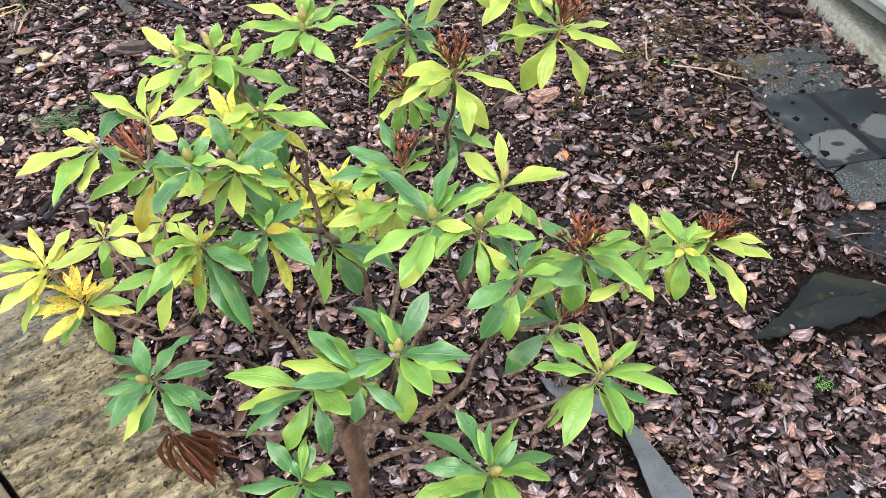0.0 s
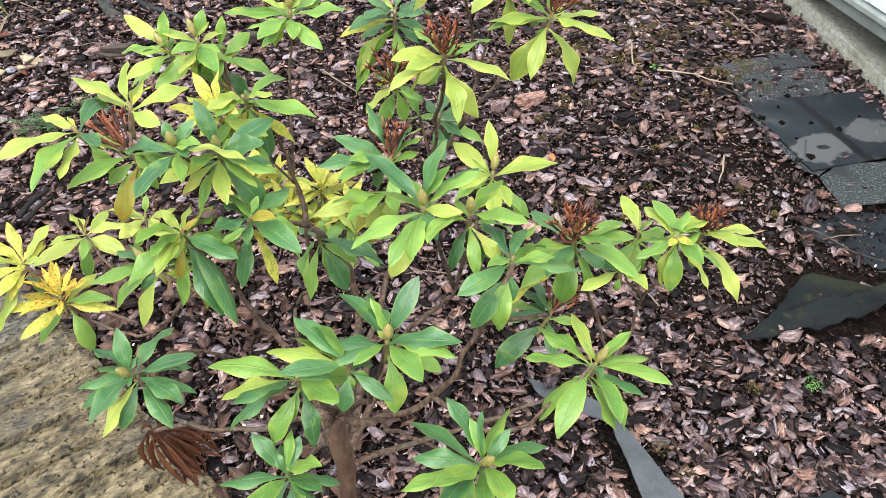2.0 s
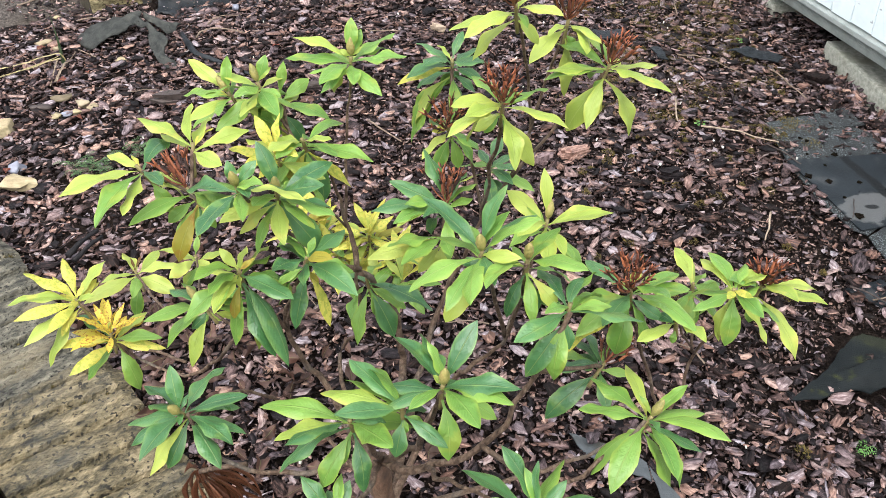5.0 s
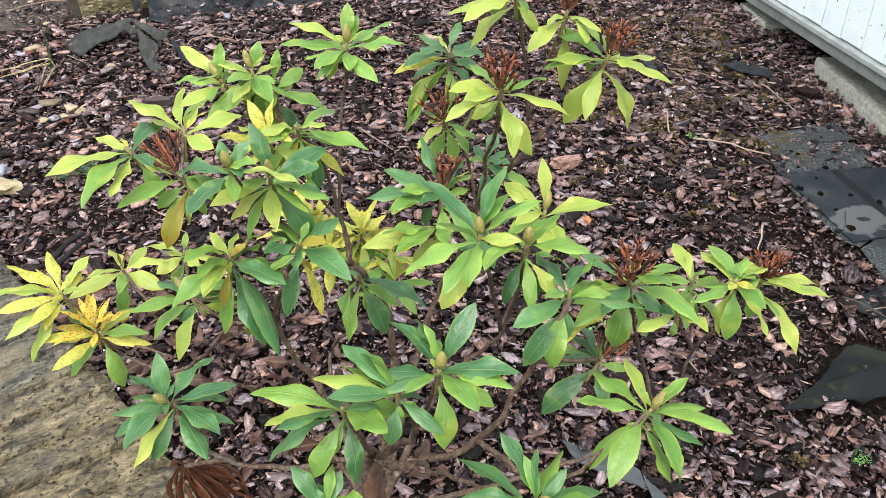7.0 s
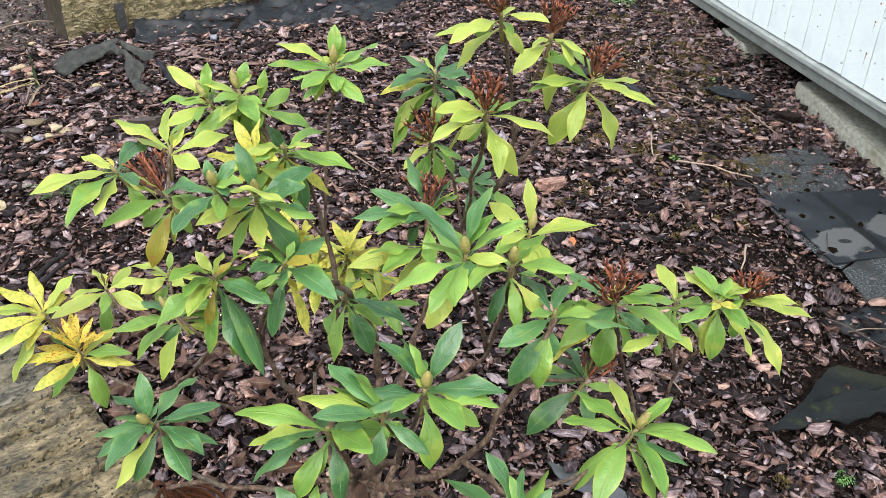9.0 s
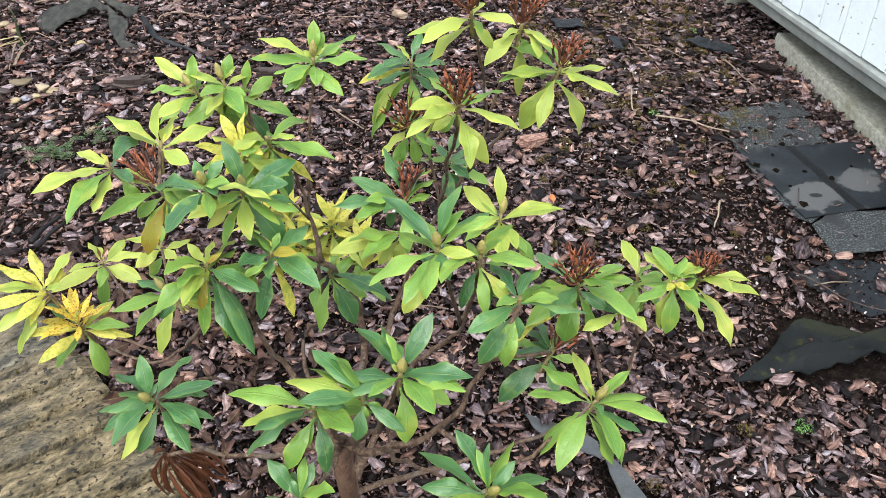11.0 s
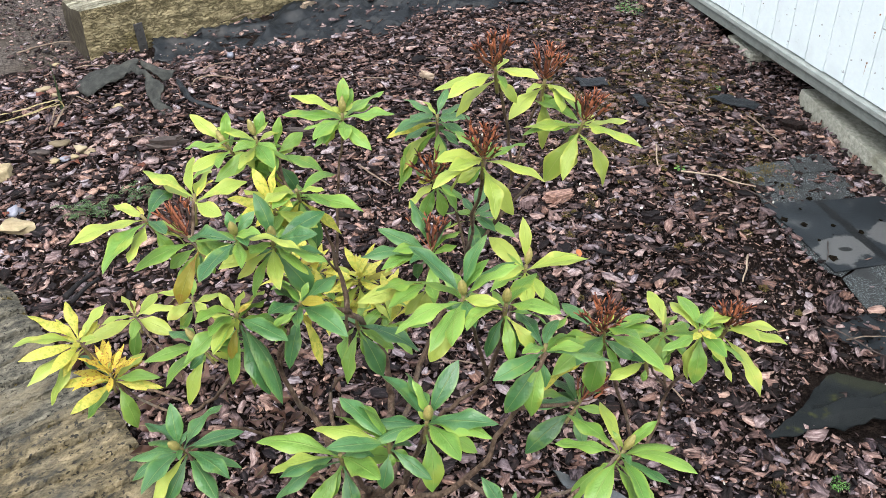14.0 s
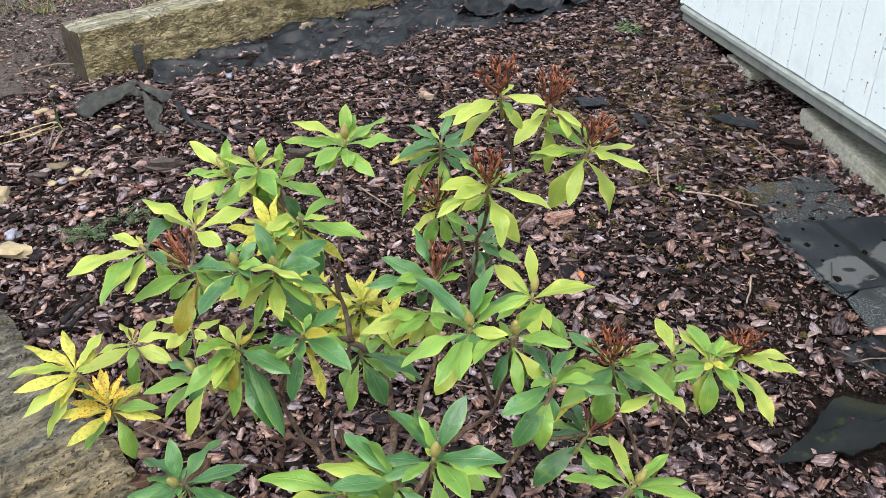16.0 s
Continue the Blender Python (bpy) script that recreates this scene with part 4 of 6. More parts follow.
def limb(points, r0, r1):
    """One limb of the shrub, thick to thin, into a branch or a shoot."""
    r0, r1 = (r0, r1) if r0 > 0.0135 else (r0 * 0.60, r1 * 0.68)
    vs, fs = tube(points, (r0, r1), 9 if r0 > 0.008 else 7, 6, 0.008 if r0 > 0.004 else 0.004, len(ENDS))
    into(link("trunk" if r0 > 0.0135 else "branch", vs, fs, TRUNK if r0 > 0.0135 else BARK), shrub)
    ENDS[tuple(round(c, 3) for c in points[-1])] = (Vector(points[-1]) - Vector(points[-2])).normalized()


def leaf_mesh(base, azimuth, elevation, length, width, arch, fold_up, roll, wave, nu=6, nv=20):
    """An oblong leathery leaf with a short stalk: arched along its length, channelled on its midrib, its rims curled under and uneven."""
    a, e = radians(azimuth), radians(elevation)
    d = Vector((math.cos(a) * math.cos(e), math.sin(a) * math.cos(e), math.sin(e)))
    side = (Matrix.Rotation(radians(roll), 3, d) @ Vector((-math.sin(a), math.cos(a), 0))).normalized()
    up = d.cross(side)
    vs, fs, uvs = [], [], []
    ph, twist, sickle = rng.uniform(0, 6), rng.uniform(-0.28, 0.28), rng.uniform(-0.035, 0.035)
    peak, curl = rng.uniform(1.02, 1.30), rng.uniform(0.10, 0.50)
    for j in range(nv + 1):
        v = j / nv
        k = max(0.0, (v - 0.09) / 0.91)
        half = width * length * 0.5 * (math.sin(math.pi * k ** peak) ** 0.90 if 0 < k < 1 else 0.0)
        half = max(half, 0.0013 if v < 0.12 else 0.0002)
        mid = Vector(base) + d * length * v + up * length * arch * 4 * v * (1 - v) + side * length * sickle * 4 * v * (1 - v)
        turned = Matrix.Rotation(twist * (v - 0.4), 3, d)
        side_, up_ = turned @ side, turned @ up
        rims = [1 + 0.09 * noise.noise(Vector((v * 8, ph, s))) + 0.07 * noise.noise(Vector((v * 33, ph, s))) for s in (0.3, 7.7)]
        for i in range(nu + 1):
            u = i / nu * 2 - 1
            w_ = u * rims[u > 0]
            lift = half * (fold_up * abs(u) - curl * u * u + wave * u * u * math.sin(v * 12 + ph + (1.9 if u > 0 else 0)))
            vs.append(mid + side_ * half * w_ + up_ * lift)
            uvs.append((i / nu, v))
    for j in range(nv):
        for i in range(nu):
            p = j * (nu + 1) + i
            fs.append((p, p + 1, p + nu + 2, p + nu + 1))
    return vs, fs, uvs


def add_leaf(name, data, material_, parent):
    vs, fs, uvs = data
    ob = link(name, vs, fs, material_)
    layer = ob.data.uv_layers.new(name="UVMap")
    layer.data.foreach_set("uv", [c for lp in ob.data.loops for c in uvs[lp.vertex_index]])
    return into(ob, parent)


def bud_mesh(base, axis_, length, radius):
    vs, fs = [], []
    a = axis_.orthogonal().normalized()
    b = axis_.cross(a)
    n, m = 10, 8
    for j in range(m + 1):
        v = j / m
        r = radius * (math.sin(math.pi * min(1, v * 0.92 + 0.08)) ** 0.7) * (1 - 0.25 * v) + 0.0006
        for k in range(n):
            w_ = 2 * math.pi * k / n
            s = 1 + 0.10 * math.sin(5 * w_ + v * 16)
            vs.append(base + axis_ * length * v + (a * math.cos(w_) + b * math.sin(w_)) * r * s)
    for j in range(m):
        for k in range(n):
            fs.append((j * n + k, j * n + (k + 1) % n, (j + 1) * n + (k + 1) % n, (j + 1) * n + k))
    fs.append(tuple(m * n + k for k in range(n)))
    return vs, fs


def seed_head(base, axis_, count, size):
    """Last year's spent flower truss: thin stalks with upright split brown capsules."""
    vs, fs = [], []
    a = axis_.orthogonal().normalized()
    b = axis_.cross(a)

    def add(pts, rad, sides, steps):
        t_v, t_f = tube(pts, rad, sides, steps)
        o = len(vs)
        vs.extend(t_v)
        fs.extend(tuple(o + q for q in f) for f in t_f)

    for i in range(count):
        w_ = i * 2.399 + rng.uniform(-0.4, 0.4)
        tilt = 0.85 * math.sqrt((i + 0.5) / count) + rng.uniform(-0.1, 0.1)
        out = a * math.cos(w_) + b * math.sin(w_)
        d = (axis_ * math.cos(tilt) + out * math.sin(tilt)).normalized()
        ln = size * rng.uniform(0.75, 1.15)
        p0 = base + axis_ * size * rng.uniform(0.0, 0.28)
        p1 = p0 + d * ln * rng.uniform(0.40, 0.58)
        up_ = (d + axis_ * 0.5 + Vector((rng.uniform(-0.2, 0.2), rng.uniform(-0.2, 0.2), 0))).normalized()
        p2 = p1 + up_ * rng.uniform(0.013, 0.020)
        add([p0, (p0 + p1) / 2 + out * 0.002, p1], (0.0010, 0.0008), 5, 2)
        add([p1, p1 * 0.65 + p2 * 0.35, p2], (0.0020, 0.0017), 6, 2)
        for s in range(4):
            lean = (a * math.cos(s * 1.57 + w_) + b * math.sin(s * 1.57 + w_)) * 0.0052
            q = p2 + up_ * rng.uniform(0.004, 0.010) + lean
            add([p2 - up_ * 0.001 + lean * 0.3, (p2 + q) / 2 + lean * 0.1, q], (0.0016, 0.0006), 4, 1)
    return vs, fs


def shoot(tip, end, leaves, fill=6):
    """One leafy shoot: its green stem, a bud or an old seed head, and its whorl of leaves (azimuth, elevation, cm, tone, roll, width in % of length)."""
    p = Vector(tip)
    d = ENDS.get(tuple(round(c, 3) for c in tip), Vector((0, 0, 1)))
    d = (d + Vector((0, 0, 0.9))).normalized()
    vs, fs = tube([p - d * 0.035, p - d * 0.015, p + d * 0.008], (0.0027, 0.0025), 7, 3)
    stem = into(link("shoot", vs, fs, SHOOT), shrub)
    older, tones = [], [q[3] for q in leaves if q[3] in "GMLY"]
    for _ in range(0 if len(leaves) < 7 else min(fill, 3) if end == "seed" or p.y < 0.78 else fill):
        # last year's leaves, lower on the stem, in the widest gaps
        have = sorted(q[0] % 360 for q in leaves + older)
        gap, a0 = max(((b2 - a2) % 360 or 360, a2) for a2, b2 in zip(have, have[1:] + have[:1]))
        older.append((a0 + gap / 2 + rng.uniform(-12, 12), rng.uniform(-52, 2), rng.uniform(5.5, 8.0), rng.choice((max(sorted(set(tones)), key=tones.count), max(sorted(set(tones)), key=tones.count), *("MMMLL" if p.y > 0.78 else "MGG"))), rng.uniform(-24, 24), rng.uniform(29, 34)))
    for az, el, cm, tone, roll, wide in leaves + older:
        seat = max(-0.016, min(0.008, 0.014 * el / 60 - 0.003))
        data = leaf_mesh(p + d * seat, az, el, cm / 100, wide * 0.0095, rng.uniform(0.03, 0.12) * (1.3 if el < -35 else 1.0),
                         rng.uniform(0.10, 0.50), max(-64, min(64, roll)), rng.uniform(0.08, 0.34))
        add_leaf("leaf", data, LEAF[tone], stem)
    if end == "bud":
        vs, fs = bud_mesh(p + d * 0.010, d, 0.024, 0.0056)
        tagged(into(link("bud", vs, fs, BUD), stem), "plump green-brown flower bud")
    elif end == "seed":
        vs, fs = seed_head(p + d * 0.002, d, rng.randint(14, 19), rng.uniform(0.041, 0.050))
        tagged(into(link("seed_head", vs, fs, SEED), stem), "spent russet flower head")


limb([(-0.145, 0.898, 0.084), (-0.131, 0.751, 0.631)], 0.0175, 0.0140)
limb([(-0.131, 0.751, 0.631), (-0.142, 0.619, 0.84)], 0.009, 0.0035)
limb([(-0.131, 0.751, 0.631), (-0.075, 0.67, 0.755), (-0.085, 0.59, 0.889)], 0.01, 0.0035)
limb([(-0.075, 0.67, 0.755), (-0.045, 0.606, 0.902)], 0.006, 0.0035)
limb([(-0.131, 0.751, 0.631), (-0.148, 0.651, 0.671), (-0.161, 0.577, 0.734)], 0.008, 0.003)
limb([(-0.131, 0.751, 0.631), (-0.074, 0.715, 0.657), (0.002, 0.706, 0.71), (0.04, 0.706, 0.777), (0.062, 0.697, 0.838), (0.089, 0.704, 0.922)], 0.011, 0.004)
limb([(0.002, 0.706, 0.71), (0.082, 0.665, 0.680), (0.189, 0.689, 0.768)], 0.007, 0.0035)
limb([(0.062, 0.697, 0.838), (0.156, 0.808, 0.744)], 0.006, 0.0035)
limb([(-0.074, 0.715, 0.657), (-0.037, 0.627, 0.736), (0.044, 0.526, 0.807)], 0.007, 0.003)
limb([(-0.135, 0.795, 0.467), (-0.055, 0.931, 0.576), (-0.005, 0.904, 0.662), (0.034, 0.852, 0.754), (0.045, 0.731, 0.963)], 0.01, 0.0035)
limb([(0.034, 0.852, 0.754), (-0.003, 0.733, 0.973)], 0.005, 0.0035)
limb([(0.034, 0.852, 0.754), (0.086, 0.916, 0.891)], 0.005, 0.003)
limb([(-0.135, 0.795, 0.467), (-0.128, 1.090, 0.470), (-0.127, 1.100, 0.525), (-0.134, 1.095, 0.610), (-0.143, 1.065, 0.666), (-0.176, 1.003, 0.758)], 0.0132, 0.0075)
limb([(-0.134, 1.095, 0.610), (-0.155, 1.060, 0.655), (-0.167, 1.027, 0.718)], 0.005, 0.003)
limb([(-0.176, 1.003, 0.758), (-0.192, 1.040, 0.810), (-0.204, 1.021, 0.908), (-0.227, 0.973, 0.983)], 0.008, 0.003)
limb([(-0.192, 1.040, 0.810), (-0.181, 1.056, 0.952), (-0.165, 1.037, 1.067)], 0.004, 0.0028)
limb([(-0.204, 1.021, 0.908), (-0.258, 1.053, 0.955), (-0.273, 1.083, 0.99)], 0.004, 0.003)
limb([(-0.258, 1.053, 0.955), (-0.338, 1.072, 1.004)], 0.003, 0.0028)
limb([(-0.258, 1.053, 0.955), (-0.294, 1.06, 1.023)], 0.003, 0.0028)
limb([(-0.176, 1.003, 0.758), (-0.212, 0.960, 0.806), (-0.254, 0.92, 0.887), (-0.241, 0.853, 0.977)], 0.008, 0.0032)
limb([(-0.254, 0.92, 0.887), (-0.267, 0.861, 0.951), (-0.271, 0.802, 1.015)], 0.004, 0.003)
limb([(-0.267, 0.861, 0.951), (-0.319, 0.864, 0.954), (-0.352, 0.878, 0.967)], 0.0045, 0.003)
limb([(-0.352, 0.878, 0.967), (-0.348, 0.907, 1.011)], 0.0035, 0.003)
limb([(-0.352, 0.878, 0.967), (-0.403, 0.871, 1.003)], 0.0035, 0.003)
limb([(-0.192, 1.040, 0.810), (-0.259, 0.957, 0.968)], 0.003, 0.0025)
limb([(-0.135, 0.795, 0.467), (-0.232, 1.080, 0.500), (-0.190, 1.050, 0.607), (-0.176, 1.003, 0.758)], 0.007, 0.004)
limb([(-0.135, 0.795, 0.467), (-0.227, 0.936, 0.58), (-0.267, 0.9, 0.733), (-0.203, 0.792, 0.925)], 0.013, 0.004)
limb([(-0.267, 0.9, 0.733), (-0.287, 0.847, 0.832), (-0.282, 0.786, 0.913)], 0.006, 0.0035)
limb([(-0.267, 0.9, 0.733), (-0.215, 0.772, 0.903)], 0.004, 0.003)
limb([(-0.267, 0.9, 0.733), (-0.325, 0.898, 0.732), (-0.385, 0.918, 0.762)], 0.005, 0.003)
limb([(-0.385, 0.918, 0.762), (-0.484, 1.025, 0.664), (-0.586, 1.175, 0.626)], 0.004, 0.003)
limb([(-0.325, 0.898, 0.732), (-0.434, 0.950, 0.600), (-0.540, 1.020, 0.565), (-0.575, 1.014, 0.616)], 0.005, 0.003)
limb([(-0.434, 0.936, 0.638), (-0.560, 1.030, 0.600), (-0.624, 1.037, 0.674)], 0.004, 0.003)
limb([(-0.385, 0.918, 0.762), (-0.491, 1.214, 0.63)], 0.003, 0.0025)
limb([(-0.131, 0.751, 0.631), (-0.233, 0.712, 0.658), (-0.31, 0.687, 0.702), (-0.352, 0.7, 0.772)], 0.008, 0.0035)
limb([(-0.135, 0.795, 0.467), (-0.24, 0.881, 0.558), (-0.302, 0.798, 0.712), (-0.352, 0.7, 0.772)], 0.006, 0.003)
limb([(-0.135, 0.795, 0.467), (0.113, 0.957, 0.37), (0.284, 0.931, 0.517), (0.31, 0.921, 0.663), (0.358, 0.864, 0.823)], 0.009, 0.003)
limb([(0.31, 0.921, 0.663), (0.292, 0.921, 0.782)], 0.004, 0.003)
limb([(0.358, 0.864, 0.823), (0.321, 0.842, 0.847), (0.302, 0.807, 0.864)], 0.003, 0.003)
limb([(0.284, 0.931, 0.517), (0.222, 0.89, 0.708), (0.178, 0.805, 0.865)], 0.005, 0.0035)
limb([(0.31, 0.921, 0.663), (0.228, 0.772, 0.846)], 0.003, 0.0025)
limb([(-0.135, 0.795, 0.467), (-0.083, 1.114, 0.52), (-0.025, 1.161, 0.657), (0.011, 1.124, 0.782), (0.027, 0.95, 1.043)], 0.011, 0.004)
limb([(0.011, 1.124, 0.782), (0.053, 1.131, 0.834), (0.08, 1.138, 0.912), (0.069, 1.079, 1.02), (0.044, 0.999, 1.146)], 0.006, 0.003)
limb([(0.053, 1.131, 0.834), (0.103, 1.093, 0.93), (0.172, 1.053, 1.046)], 0.005, 0.003)
limb([(0.08, 1.138, 0.912), (0.121, 1.104, 1.088)], 0.004, 0.003)
limb([(0.011, 1.124, 0.782), (-0.02, 1.122, 0.914), (-0.04, 1.064, 0.952)], 0.004, 0.003)
limb([(-0.04, 1.064, 0.952), (-0.034, 1.107, 1.032)], 0.003, 0.003)
limb([(0.011, 1.124, 0.782), (0.023, 1.158, 0.84)], 0.003, 0.0025)
limb([(-0.025, 1.161, 0.657), (-0.057, 1.035, 0.79), (-0.048, 0.888, 0.891)], 0.005, 0.003)
limb([(-0.048, 0.888, 0.891), (-0.043, 0.911, 0.923)], 0.004, 0.003)

shoot((-0.624, 1.037, 0.674), '', [
    (44, 45, 2.5, 'Y', 40, 31), (155, 38, 5.2, 'Y', 8, 24), (172, 30, 9, 'Y', -4, 24), (-25, 28, 5, 'L', 20, 29), (121, 27, 8.2, 'Y', 16, 24),
    (-87, 21, 4, 'Y', -36, 24), (72, 18, 8.2, 'L', -4, 29), (71, 14, 5, 'Y', 28, 25), (165, 10, 4, 'Y', -24, 24), (-139, 9, 9.7, 'Y', -28, 24),
    (-166, 8, 10.3, 'L', 4, 29), (71, 6, 5, 'Y', -4, 24), (-104, 3, 8.2, 'Y', -24, 24), (-126, -8, 10.4, 'L', 0, 29), (-130, -42, 10.4, 'L', 4, 29)], 1)
shoot((-0.575, 1.014, 0.616), '', [
    (93, 65, 2.4, 'L', 16, 46), (116, 21, 8.2, 'S', -28, 22), (82, 11, 5, 'S', 12, 22), (147, 11, 8.2, 'G', 12, 32), (135, 8, 8.2, 'S', 16, 22),
    (-5, 7, 8.2, 'M', 8, 31), (-165, 3, 8.9, 'Y', -16, 24), (-173, 3, 8.2, 'S', -8, 22), (163, -1, 8.2, 'S', -8, 22), (70, -2, 8.2, 'L', 0, 29),
    (-5, -6, 8.2, 'Y', 28, 24), (-128, -7, 8.5, 'Y', -32, 25), (172, -10, 8.2, 'M', 4, 31), (75, -13, 8.2, 'S', 4, 22), (-151, -40, 7.7, 'M', -20, 31),
    (-36, -72, 8.4, 'M', 8, 38)], 1)
shoot((-0.586, 1.175, 0.626), '', [
    (127, 70, 2.4, 'B', 4, 22), (46, 52, 2.9, 'B', 40, 18), (3, 11, 8, 'L', 12, 29), (-144, 8, 6.1, 'L', 0, 29), (126, 2, 8, 'L', 28, 29),
    (80, -1, 8, 'L', 12, 29), (-135, -3, 9.9, 'L', -28, 29), (-22, -10, 8, 'L', 28, 39), (-124, -69, 6.7, 'M', -36, 38)], 1)
shoot((-0.491, 1.214, 0.63), '', [
    (65, 65, 3.5, 'M', 24, 37), (169, 8, 7, 'L', 4, 29), (-115, 5, 7, 'L', -36, 37), (-45, 5, 5, 'L', 20, 43), (59, -13, 7, 'L', 12, 29),
    (141, -14, 7, 'L', 8, 29), (-156, -49, 4.9, 'M', -48, 43)], 1)
shoot((-0.385, 0.918, 0.762), 'bud', [
    (139, 16, 5, 'M', 40, 31), (-146, 6, 8.2, 'M', -8, 31), (142, -5, 8, 'G', 8, 32), (156, -16, 8, 'M', 12, 31), (77, -16, 8, 'M', -8, 31),
    (-159, -37, 8, 'M', -12, 31), (-158, -42, 3.5, 'G', -56, 46), (17, -45, 2.8, 'L', 44, 43), (-146, -56, 1.6, 'M', -52, 46), (-135, -60, 8.5, 'L', -20, 29)])
shoot((-0.282, 0.786, 0.913), '', [
    (169, 56, 3.3, 'L', -36, 40), (22, 33, 2.4, 'O', 44, 30), (-111, 28, 8.5, 'M', -8, 31), (-104, 16, 7, 'M', 4, 31), (-96, 6, 8.5, 'L', 8, 29),
    (-97, 6, 8.5, 'M', 40, 31), (-75, 5, 3, 'L', 40, 29), (-34, 0, 8.5, 'G', 8, 32), (93, 0, 6, 'L', -36, 29), (78, -10, 8.5, 'L', -32, 29),
    (-131, -14, 8.5, 'M', 0, 31), (142, -16, 8.5, 'L', 16, 29), (77, -19, 8.5, 'M', -16, 31), (-39, -57, 11.8, 'G', -24, 32), (-46, -60, 10, 'G', -4, 32),
    (-125, -69, 5.4, 'O', -12, 29), (-118, -69, 8.3, 'M', 12, 31), (-63, -72, 9, 'L', -44, 29)], 3)
shoot((-0.203, 0.792, 0.925), '', [
    (42, 57, 2.5, 'M', 32, 41), (-46, 27, 6, 'O', 28, 29), (-109, 25, 8, 'G', -4, 32), (-85, 4, 5, 'G', 32, 32), (-44, 0, 9, 'G', 16, 32),
    (63, -1, 8, 'G', -4, 32), (117, -6, 8, 'M', 36, 31), (-40, -11, 8, 'M', -32, 31), (76, -11, 6, 'G', -8, 32), (123, -13, 8, 'G', 20, 32),
    (-173, -32, 4.4, 'M', -24, 31), (-7, -62, 2.6, 'O', 40, 39), (-129, -68, 7.7, 'G', -16, 32), (-34, -70, 7.9, 'Y', -4, 24)], 3)
shoot((-0.241, 0.853, 0.977), 'bud', [
    (130, 72, 2.5, 'G', -12, 46), (150, 71, 6.4, 'G', -28, 35), (-33, 25, 8.5, 'G', 36, 32), (-101, 20, 7, 'M', -8, 31), (45, 8, 8.5, 'G', 24, 32),
    (-30, 0, 8.5, 'M', -16, 31), (69, -6, 6, 'M', 0, 31), (-175, -34, 2.7, 'G', -64, 46), (-170, -38, 6.5, 'L', -32, 29), (1, -58, 7.9, 'G', 48, 43)])
shoot((-0.271, 0.802, 1.015), 'bud', [
    (139, 72, 3, 'G', -24, 46), (24, 45, 3.7, 'G', 48, 41), (-43, 26, 6, 'M', 24, 31), (-61, 17, 5, 'G', -12, 32), (-109, -3, 8.5, 'G', 0, 32),
    (151, -13, 8.5, 'G', -12, 32), (126, -16, 8.5, 'M', 16, 31), (-172, -34, 2.4, 'G', -64, 46), (-26, -79, 1.9, 'G', 40, 46)])
shoot((-0.348, 0.907, 1.011), '', [
    (159, 20, 8, 'L', 0, 29), (102, 18, 8, 'L', -44, 29), (71, 7, 5, 'Y', -16, 24), (88, 4, 8, 'L', -24, 29), (-42, 2, 6, 'L', 32, 38),
    (44, 0, 8, 'L', 24, 29), (135, -3, 8, 'L', 16, 29)], 0)
shoot((-0.352, 0.878, 0.967), 'seed', [
    (-38, 10, 8.5, 'M', -12, 31), (-52, 6, 8.5, 'M', -12, 31), (139, -2, 8.5, 'L', -28, 30), (-135, -3, 8.5, 'M', -12, 31), (-168, -35, 4.7, 'M', -52, 38),
    (-151, -59, 6.3, 'M', -52, 36), (-147, -61, 8.2, 'O', -48, 31), (2, -69, 4, 'M', 48, 33), (-119, -78, 4.7, 'L', -4, 29), (-16, -78, 2.8, 'G', 44, 46)], 0)
shoot((-0.403, 0.871, 1.003), '', [
    (124, 13, 3, 'Y', 24, 24), (-49, 6, 6, 'G', -4, 32), (148, 5, 6, 'L', -4, 29), (-134, 5, 10, 'L', -4, 29), (85, -1, 8.5, 'G', 12, 32),
    (-91, -7, 8, 'L', 20, 29), (-107, -9, 10, 'M', 4, 31), (6, -71, 5, 'M', 52, 44)], 1)
shoot((-0.338, 1.072, 1.004), 'bud', [
    (60, 78, 4.9, 'M', 28, 35), (148, 27, 8, 'L', -12, 29), (84, 10, 5, 'M', -20, 31), (-89, 7, 8, 'M', 24, 31), (157, -2, 5, 'Y', -4, 24),
    (-126, -2, 8, 'L', -20, 29), (162, -4, 8, 'M', -8, 31)])
shoot((-0.294, 1.06, 1.023), 'bud', [
    (30, 65, 3.8, 'M', 60, 46), (16, 43, 2.8, 'L', 56, 30), (-103, 13, 7.5, 'M', -16, 31), (153, 6, 7.5, 'L', 0, 29), (-46, 4, 5, 'M', 36, 33),
    (55, 0, 5, 'L', 4, 29), (-100, -4, 7.5, 'L', 16, 29), (134, -8, 5, 'M', -24, 31), (-137, -22, 8.3, 'M', -28, 31), (-32, -87, 4.2, 'M', 40, 46)])
shoot((-0.273, 1.083, 0.99), '', [
    (45, 74, 4.9, 'M', 40, 31), (-113, 20, 8, 'M', -8, 31), (55, 13, 6, 'M', 36, 37), (-123, 6, 4, 'L', -32, 29), (62, -3, 4, 'L', 12, 29),
    (-25, -6, 8, 'M', 12, 31), (10, -64, 5.2, 'G', 64, 46), (-165, -67, 3.8, 'M', -64, 45), (-59, -86, 4.5, 'Y', 4, 38)])
